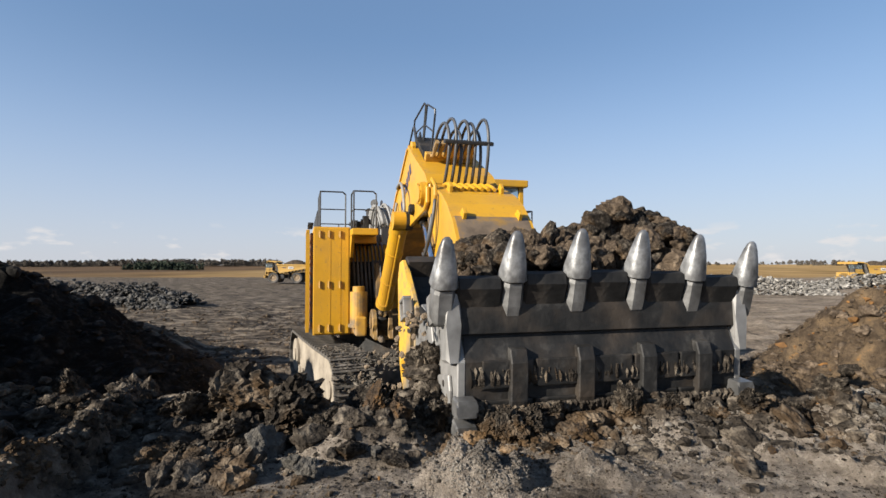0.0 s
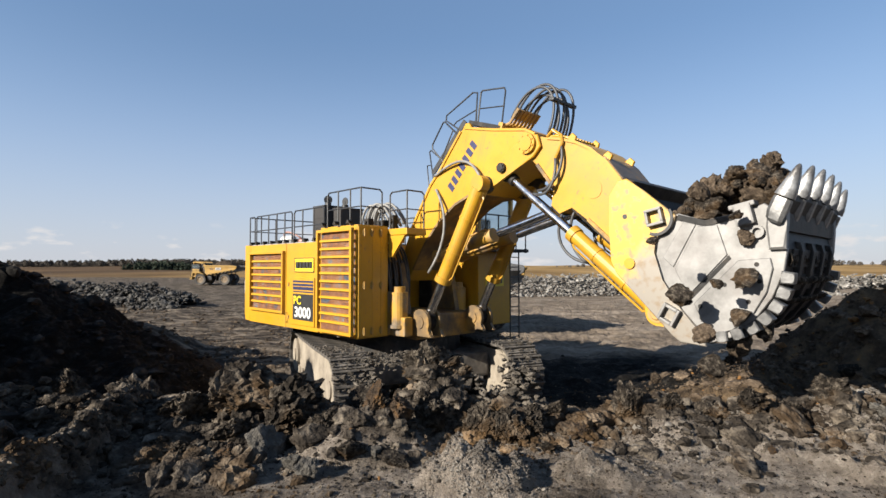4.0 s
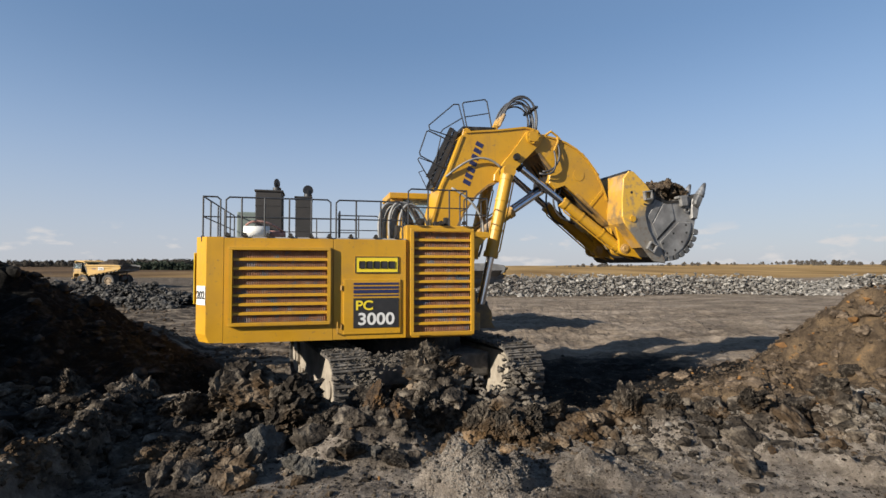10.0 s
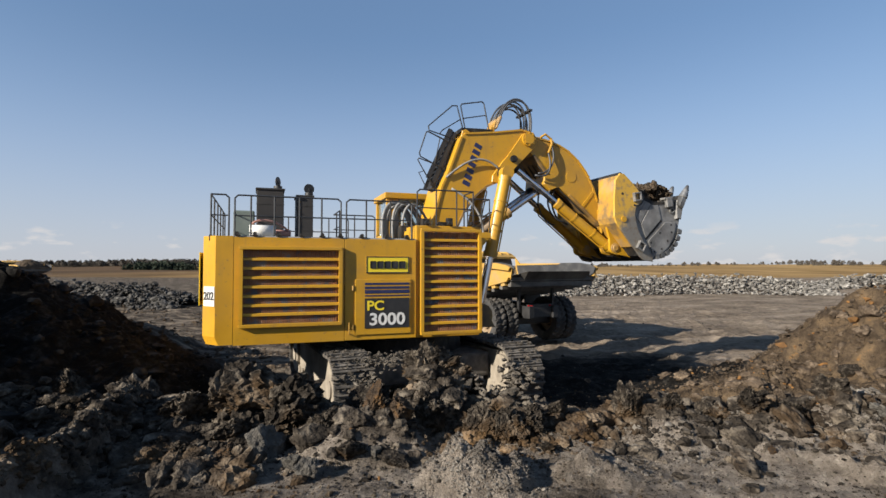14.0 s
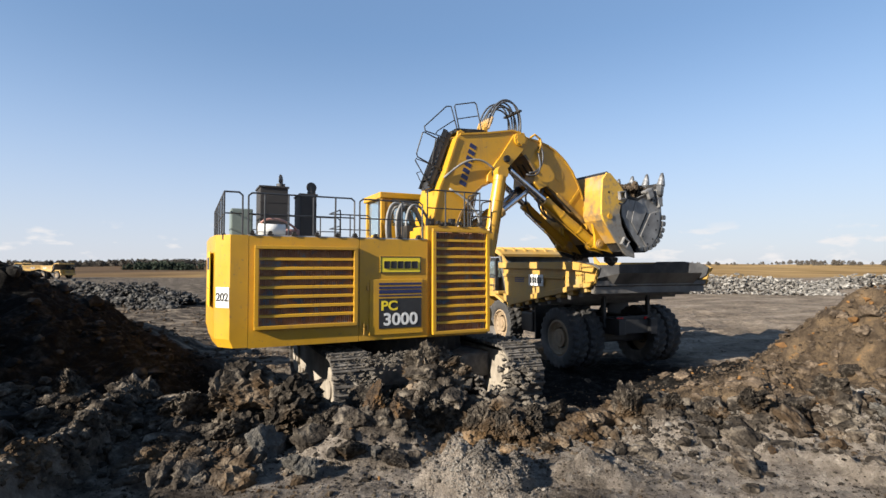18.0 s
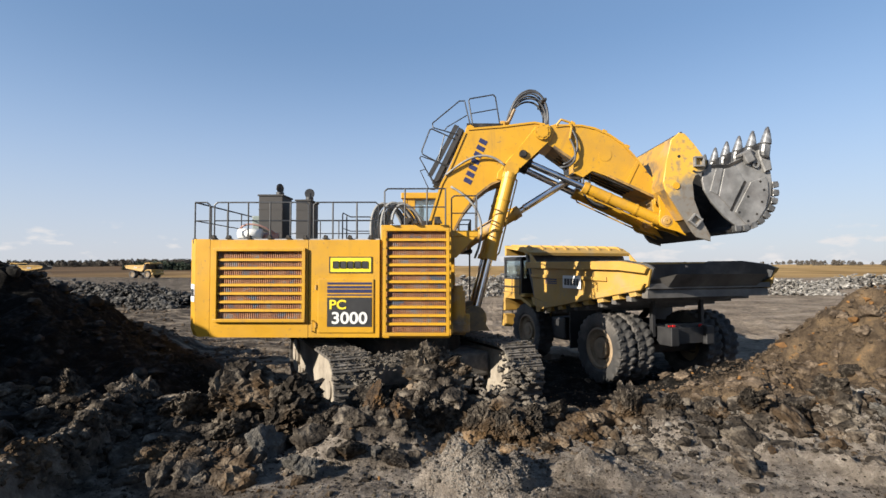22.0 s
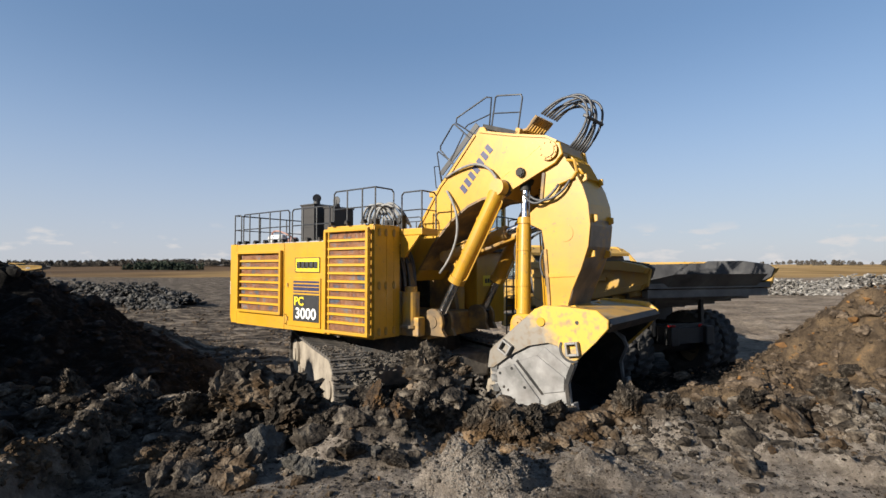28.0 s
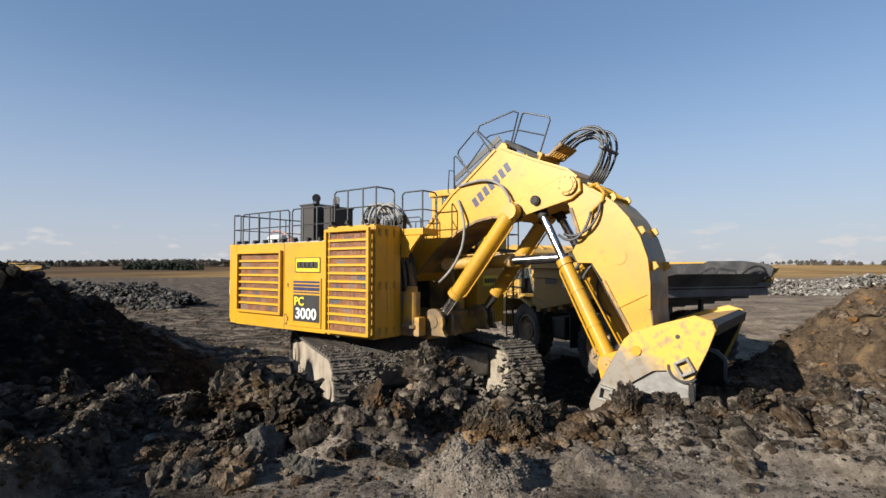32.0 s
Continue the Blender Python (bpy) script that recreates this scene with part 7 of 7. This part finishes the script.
# single boulders: x, y, size, height share, turn, kind
BOULDERS = [(-2.15, 5.60, 1.05, 0.90, 20, 0), (-1.62, 5.45, 0.95, 0.90, 130, 0), (-2.68, 5.50, 0.72, 0.9, 60, 0), (-3.38, 5.85, 0.66, 0.9, 10, 0), (-3.75, 6.25, 0.80, 0.8, 80, 0), (-1.12, 5.15, 0.62, 0.85, 40, 0),
            (-0.84, 5.60, 0.62, 0.95, 200, 0), (-0.14, 6.10, 0.92, 1.0, 15, 0), (-0.10, 5.52, 0.60, 0.9, 70, 0), (0.36, 5.30, 0.55, 1.1, 35, 0), (0.62, 5.22, 0.46, 1.2, 5, 0), (0.86, 5.35, 0.46, 0.9, 100, 0), (-2.05, 5.10, 0.62, 0.7, 75, 0),
            (-1.62, 4.78, 0.40, 1.1, 60, 1), (-1.50, 4.32, 0.17, 0.9, 10, 1), (-1.26, 4.46, 0.21, 0.9, 150, 1), (-1.12, 4.30, 0.25, 0.95, 80, 1), (-0.82, 4.62, 0.33, 0.75, 40, 0), (-0.68, 5.08, 0.34, 1.25, 0, 2), (-0.42, 5.08, 0.48, 0.9, 30, 2),
            (-0.40, 4.60, 0.36, 0.42, 90, 0), (-0.60, 4.66, 0.18, 0.8, 30, 1), (-2.60, 4.95, 0.40, 0.7, 45, 0), (-2.35, 4.75, 0.30, 0.7, 145, 0), (-4.3, 6.1, 0.7, 0.8, 20, 0), (-4.9, 6.5, 0.8, 0.9, 15, 0), (-1.95, 4.72, 0.26, 0.7, 245, 2),
            (1.15, 5.45, 0.40, 0.8, 60, 0), (1.95, 5.50, 0.42, 1.1, 40, 0), (2.30, 5.45, 0.46, 0.85, 85, 0), (2.75, 5.5, 0.40, 0.9, 10, 0), (3.15, 5.45, 0.36, 0.9, 55, 0), (3.6, 5.5, 0.44, 0.8, 30, 0), (4.1, 5.55, 0.42, 0.9, 70, 0), (4.5, 5.35, 0.36, 0.7, 20, 1), (5.0, 5.6, 0.5, 0.8, 50, 0),
            (0.98, 4.9, 0.16, 0.8, 10, 0), (1.35, 5.15, 0.22, 0.8, 45, 2), (2.95, 4.75, 0.12, 0.7, 0, 2), (10.4, 12.2, 0.9, 0.9, 20, 0), (9.0, 11.6, 0.6, 0.8, 70, 0), (11.6, 11.4, 0.7, 0.8, 40, 2), (8.2, 10.6, 0.55, 0.9, 0, 0), (7.3, 9.9, 0.5, 0.9, 120, 0),
            (-8.5, 10.2, 0.8, 0.8, 10, 0), (-7.2, 9.0, 0.7, 0.9, 50, 0), (-6.2, 8.0, 0.6, 0.8, 90, 0)]
BOULDER_MESH = [[crag_mesh("boulder", 300 + j, 5, 1.0, ROCK) for j in range(5)], [rock_mesh("boulder", 321 + j, 4, 1.0, 0.5, surface("grey_boulder", [(0.04, 0.036, 0.031), (0.085, 0.077, 0.066), (0.15, 0.137, 0.118)], rough=0.93, scale=4, bump=0.8, vary=0.3, distance=0.05, spec=0.2)) for j in range(5)], [crag_mesh("boulder", 340 + j, 4, 1.0, surface("rust_stained_shale", [(0.02, 0.016, 0.013), (0.07, 0.046, 0.028), (0.17, 0.088, 0.03)], rough=0.93, scale=3.5, bump=1.0, vary=0.3, distance=0.05, spec=0.2)) for j in range(5)]]


def build_boulders():
    names = ("dark jagged shale boulder half buried in the rubble", "pale grey rounded boulder on the bench", "rusty orange ironstone block among dark shale")
    for i, (x, y, s, h, turn, kind) in enumerate(BOULDERS):
        ob = new("boulder", BOULDER_MESH[kind][i % 5])
        ob.matrix_basis = Matrix.LocRotScale((x, y, float(ground_z(x, y)) + s * h * (0.14 if s > 0.9 else 0.03 if s > 0.5 else 0.16)), Euler((0.2 * (i % 3), 0.15 * (i % 5), radians(turn))), (s * 0.98, s * 0.85, s * h * 0.85))
        tagged(ob, names[kind], "boulder", group="boulders")


build_boulders()


# ---- trees along the skyline ----
def wood(name, rows, material, label, conifer=False, seed=5):
    """Bare or evergreen trees far off: tapered trunk, limbs and many small twig clumps each."""
    rnd = np.random.RandomState(seed)
    V, F = [], []

    def tri(a, b, c):
        k = len(V)
        V.extend((a, b, c))
        F.append((k, k + 1, k + 2))
    feet = ground_z(np.array([q[0] for q in rows]), np.array([q[1] for q in rows])) - 0.3
    for (x, y, h), z in zip(rows, feet.tolist()):
        w = h * 0.03
        for k in range(3):
            a0, a1 = 2.094 * k, 2.094 * (k + 1)
            tri((x + w * math.cos(a0), y + w * math.sin(a0), z), (x + w * math.cos(a1), y + w * math.sin(a1), z), (x, y, z + h * 0.9))
        for k in range(120 if conifer else 150):
            f = rnd.uniform(0.12, 1.0) if conifer else rnd.uniform(0.22, 1.0)
            sp = h * (0.34 * (1.05 - f)) if conifer else h * 0.46 * math.sin(math.pi * min(1, 0.18 + 0.80 * f)) ** 0.7
            a, rr = rnd.uniform(0, 6.283), sp * math.sqrt(rnd.rand())
            c = np.array((x + rr * math.cos(a), y + rr * math.sin(a), z + h * f * rnd.uniform(0.93, 1.04)))
            s = h * (0.11 if conifer else 0.085)
            p = [c + rnd.normal(0, s, 3) for _ in range(3)]
            tri(*map(tuple, p))
    me = bpy.data.meshes.new(name)
    me.from_pydata(V, [], F)
    me.materials.append(material)
    tagged(new(name, me), label, "trees", kind="stuff")


_r = random.Random(9)
wood("far_woods", [(x, 640 + _r.uniform(-30, 30) + 0.12 * abs(x), _r.uniform(6.0, 9.5)) for x in [-660 + 1.15 * k for k in range(392)]]
     + [(x, 760 + _r.uniform(-25, 25), _r.uniform(4, 7.5) * (0.35 + 0.65 * abs(math.sin(x * 0.021)))) for x in [170 + 4.0 * k for k in range(98)]]
     + [(x, 560 + _r.uniform(-25, 25), _r.uniform(4, 6.5)) for x in [385 + 3.5 * k for k in range(52)]], BARK, "long line of bare winter trees on the skyline")
wood("conifer_block", [(x, 452 + _r.uniform(-14, 14), _r.uniform(5.5, 8.0) * (0.7 + 0.3 * math.sin((x + 274) / 62 * 3.14))) for x in [-274 + 0.8 * k for k in range(78)]], CONIFER, "dark block of evergreen trees at the edge of a field", True, 6)


# mud caked over the ends of the crawlers
def caked(rows, seed):
    rnd = np.random.RandomState(seed)
    out = []
    for cx, cy, cz, ex, ey, ez, n, lo, hi in rows:
        for _ in range(n):
            out.append((cx + rnd.normal(0, ex), cy + rnd.normal(0, ey), cz + rnd.normal(0, ez), power(lo, hi)(rnd), rnd.uniform(0.5, 0.9)))
    return out


def shoe_mud(n, seed):
    """Lumps of mud that stick to the shoes round the forward ends of both crawlers."""
    rnd = np.random.RandomState(seed)
    turn, out = radians(-66), []
    for k in range(n):
        y = (-2.4 if k % 3 else 2.4) + rnd.uniform(-0.5, 0.5)
        u = rnd.uniform(-1.0, 1.3)
        x, z = (2.85 + u * 1.3, 1.80) if u < 0 else (2.85 + 0.86 * math.sin(u * 1.5), 0.92 + 0.86 * math.cos(u * 1.5))
        out.append((AXIS[0] + x * math.cos(turn) - y * math.sin(turn), AXIS[1] + x * math.sin(turn) + y * math.cos(turn), z, power(0.05, 0.26)(rnd), rnd.uniform(0.4, 0.8)))
    return out


scatter("track_mud", BLOCKS, shoe_mud(520, 72) + caked([(2.02, 13.95, 1.02, 0.20, 0.16, 0.17, 110, 0.14, 0.40), (-1.75, 12.35, 1.20, 0.22, 0.16, 0.2, 90, 0.10, 0.34), (0.9, 13.2, 0.7, 0.8, 0.4, 0.2, 90, 0.15, 0.5), (-1.2, 12.9, 1.66, 0.45, 0.35, 0.06, 380, 0.05, 0.24)], 71),
        surface("caked_grey_mud", [(0.02, 0.017, 0.014), (0.062, 0.053, 0.043), (0.17, 0.15, 0.125)], rough=0.95, scale=4, bump=0.9, vary=0.5, spec=0.2), "grey mud caked over the ends of the crawlers")


# ---- haul trucks far across the pit ----
FAR = []
for label, m in (("far yellow dump truck driving loaded along the pit floor", pose(87, 108, 0, 0, 0, 180)), ("far yellow dump truck driving empty away past the spoil", pose(-35, 120, 0, 0, 0, 180)), ("far yellow dump truck coming across the pit floor", pose(-110, 100, 0, 0, 0, -20))):
    FAR.append(tagged(copy_thing(TRUCK, m), label))
FAR_ROWS = [
    ([(0, 90), (1, 80.5), (6, 32), (7, 21.8), (12, -24), (14.5, -58), (17, -122), (18.5, -127), (32, -128)], [(0, 108), (7, 108), (14.5, 150), (17, 165), (32, 165)], [(0, 180), (12, 182), (17, 186), (32, 192)]),
    ([(0, -31.7), (6, -53), (9, -57.5), (13, -72.3), (16, -86), (20, -104), (32, -112)], [(0, 116), (6, 108), (9, 97), (32, 97)], [(0, 180), (9, 178), (13, 150), (32, 140)]),
    ([(0, -165), (14, -165), (16, -150), (18, -124), (20, -106), (23, -91), (25, -77), (28, -55), (32, -26)], [(0, 165), (32, 165)], [(0, -12), (20, -14), (32, 0)])]


def truck_heap():
    """The heap of dark spoil that rides in a far truck's body."""
    rnd = random.Random(77)
    bm = bmesh.new()
    nx, ny = 26, 18
    grid = []
    for i in range(nx):
        row = []
        for j in range(ny):
            u, v = i / (nx - 1), j / (ny - 1)
            x, y = -2.2 + 6.2 * u, -2.3 + 4.6 * v
            e = max(0.0, min(1, 4 * u * (1 - u))) ** 0.7 * max(0.0, min(1, 4 * v * (1 - v))) ** 0.7
            row.append(bm.verts.new((x, y, 3.3 + 1.75 * e + rnd.uniform(-0.12, 0.12))))
        grid.append(row)
    for i in range(nx - 1):
        for j in range(ny - 1):
            bm.faces.new((grid[i][j], grid[i + 1][j], grid[i + 1][j + 1], grid[i][j + 1]))
    ob = link_mesh("carried_soil", bm, CLOD)
    tagged(ob, "heap of dark spoil carried in the far dump truck", "soil load")
    return ob


HEAPS = [truck_heap(), truck_heap(), None]


# ---- the load: lumps of shale that ride in the bucket and then fall into the truck ----
LOAD = empty("shale_load")
tagged(LOAD, "heaped load of broken brown shale lumps and clods", "soil load")
LUMPS = []
_r = random.Random(21)
LUMP_MESH = [[clod_mesh("lump", 500 + 30 * k + j, 3, 0.9, mm) for j in range(5)] for k, mm in enumerate((CLOD, ROCK, ROCK_RUST))]


def heap_top(x, y):
    return 0.74 + 0.40 * math.exp(-((x - 1.75) / 0.75) ** 2) + 0.26 * math.exp(-((x - 1.85) / 0.6) ** 2 - ((y - 0.9) / 0.42) ** 2) + 0.34 * math.exp(-((y - 1.45) / 0.36) ** 2) - 0.22 * (max(-y, 0.0) / 1.5) ** 4 - 0.10 * (max(y, 0.0) / 1.7) ** 4 - 0.25 * max(0, x - 2.2)


def inside(x, y, z, s):
    """Keeps a lump within the walls of the bucket."""
    front = float(np.interp(z, [-1.3, -1.24, -0.95, -0.62, -0.28, 0.3, 0.5, 0.9], [1.5, 1.64, 1.95, 2.18, 2.28, 2.30, 2.55, 2.75])) - 0.56 * s
    back = float(np.interp(z, [-1.3, -0.55, 0.0, 1.5], [0.65, 0.18, -0.10, 0.25])) + 0.56 * s
    return min(max(x, back), front), min(max(y, -1.47 + 0.62 * s), 1.74 - 0.60 * s)


for k in range(470):
    big = k < 70
    s = _r.uniform(0.5, 0.85) if big else (_r.uniform(0.16, 0.42) if k < 250 else _r.uniform(0.06, 0.2))
    x, y = _r.uniform(0.35, 2.45), _r.uniform(-1.45, 1.72)
    top = heap_top(x, y)
    z = _r.uniform(-0.9, top - s * 0.38) if big else top - s * _r.uniform(0.0, 0.5)
    x, y = inside(x, y, z, s)
    kind = 0 if _r.random() < 0.55 else 1
    ob = new("lump", LUMP_MESH[kind][k % 5])
    ob.parent = LOAD
    LUMPS.append((ob, Vector((x, y, z)), s, _r.uniform(0, 360), _r.random()))
CRUMBS = []
CRUMB_MESH = [clod_mesh("crumb", 900 + j, 2, 0.9, surface("dry_brown_dirt", [(0.06, 0.044, 0.030), (0.12, 0.09, 0.062), (0.20, 0.155, 0.11)], rough=0.95, scale=5, bump=0.5, vary=0.4, spec=0.2)) for j in range(4)]
for k in range(460):
    ob = new("crumb", CRUMB_MESH[k % 4])
    ob.parent = LOAD
    CRUMBS.append((ob, Vector((_r.uniform(0.9, 2.0), -1.38 + _r.uniform(-0.08, 0.25) if k % 6 else _r.uniform(-1.4, 1.5), _r.uniform(0.35, 0.6))), _r.uniform(0.025, 0.085), _r.uniform(0, 360), _r.uniform(-0.6, 2.3) if k % 6 else _r.uniform(1.0, 3.2)))

for k in range(120):
    y, x = _r.uniform(-1.2, 1.72), _r.uniform(1.2, 2.25)
    s = _r.uniform(0.14, 0.42)
    ob = new("lump", LUMP_MESH[k % 2][k % 5])
    ob.parent = LOAD
    CRUMBS.append((ob, Vector((x, y, heap_top(x, y) + _r.uniform(-0.05, 0.20) * (1.3 if y > 0.3 else 0.8))), s, _r.uniform(0, 360), _r.uniform(2.6, 4.5)))


def world_of(t, fn):
    return exc.matrix_basis @ fn(t)


def fall_rows(p_local, size, spin, t_drop, land_fn, carrier, t_list):
    """Rides on the carrier, drops at t_drop, then rests where land_fn says."""
    rows = []
    p0 = world_of(t_drop, carrier) @ p_local
    turn0 = (world_of(t_drop, carrier) @ pose(0, 0, 0, spin, spin * 0.7, spin)).to_quaternion()
    land = land_fn(t_drop + 0.8).translation
    dt = math.sqrt(max(0.05, 2 * (p0.z - land.z) / 9.8)) if p0.z > land.z else 0.1
    for t in t_list:
        if t <= t_drop:
            m = world_of(t, carrier) @ Matrix.Translation(p_local) @ pose(0, 0, 0, spin, spin * 0.7, spin)
        elif t < t_drop + dt:
            f = (t - t_drop) / dt
            end = land_fn(t_drop + dt).translation
            q = p0.lerp(end, f ** 0.4)
            q.z = p0.z + (end.z - p0.z) * f * f
            m = Matrix.LocRotScale(q, turn0, None) @ pose(0, 0, 0, 60 * f)
        else:
            m = land_fn(t)
            m = Matrix.LocRotScale(m.translation, turn0, None) @ pose(0, 0, 0, 60)
        rows.append((t, m))
    return rows


def load_motions():
    fine = sorted(set(times(0.5) + [round(17 + 0.1 * k, 2) for k in range(46)]))
    rnd = random.Random(8)
    for ob, p, s, spin, u in LUMPS:
        ob.scale = (s, s * 0.9, s * 0.85)
        drop = 17.55 + 1.5 * (0.65 * (p.z + 0.9) / 2.3 + 0.35 * u)
        bx, by = rnd.uniform(0.2, 3.4), rnd.uniform(-1.9, 1.9)
        bz = 2.85 + rnd.uniform(0, 0.55) * (1 - abs(by) / 2.6)
        walk(ob, fall_rows(p, s, spin, drop, lambda t, bx=bx, by=by, bz=bz: truck_m(t) @ pose(bx, by, bz), bucket_m, fine))
    fine = sorted(set(times(0.5, 32.0) + [round(0.1 * k, 2) for k in range(1, 66)]))
    for ob, p, s, spin, drop in CRUMBS:
        ob.scale = (s, s, s * 0.8)
        w = world_of(drop, bucket_m) @ p
        out = (world_of(drop, bucket_m).to_3x3() @ Vector((0, -1, 0))) * (rnd.uniform(0.55, 1.2) if p.y < -1.1 else 0.0)
        gx, gy = w.x + out.x + rnd.uniform(-0.2, 0.2), w.y + out.y + rnd.uniform(-0.2, 0.2)
        gz = float(ground_z(gx, gy)) + 0.02
        walk(ob, fall_rows(p, s, spin, drop, lambda t, gx=gx, gy=gy, gz=gz: pose(gx, gy, gz), bucket_m, fine))
    for ob, heap, (xs, ys, hs) in zip(FAR, HEAPS, FAR_ROWS):
        for thing, lift in ((ob, 0.1), (heap, 0.1)):
            if thing:
                walk(thing, [(t, pose(smooth(xs, t), smooth(ys, t), float(ground_z(smooth(xs, t), smooth(ys, t))) + lift, 0, 0, smooth(hs, t))) for t in times(0.5)])


motions()
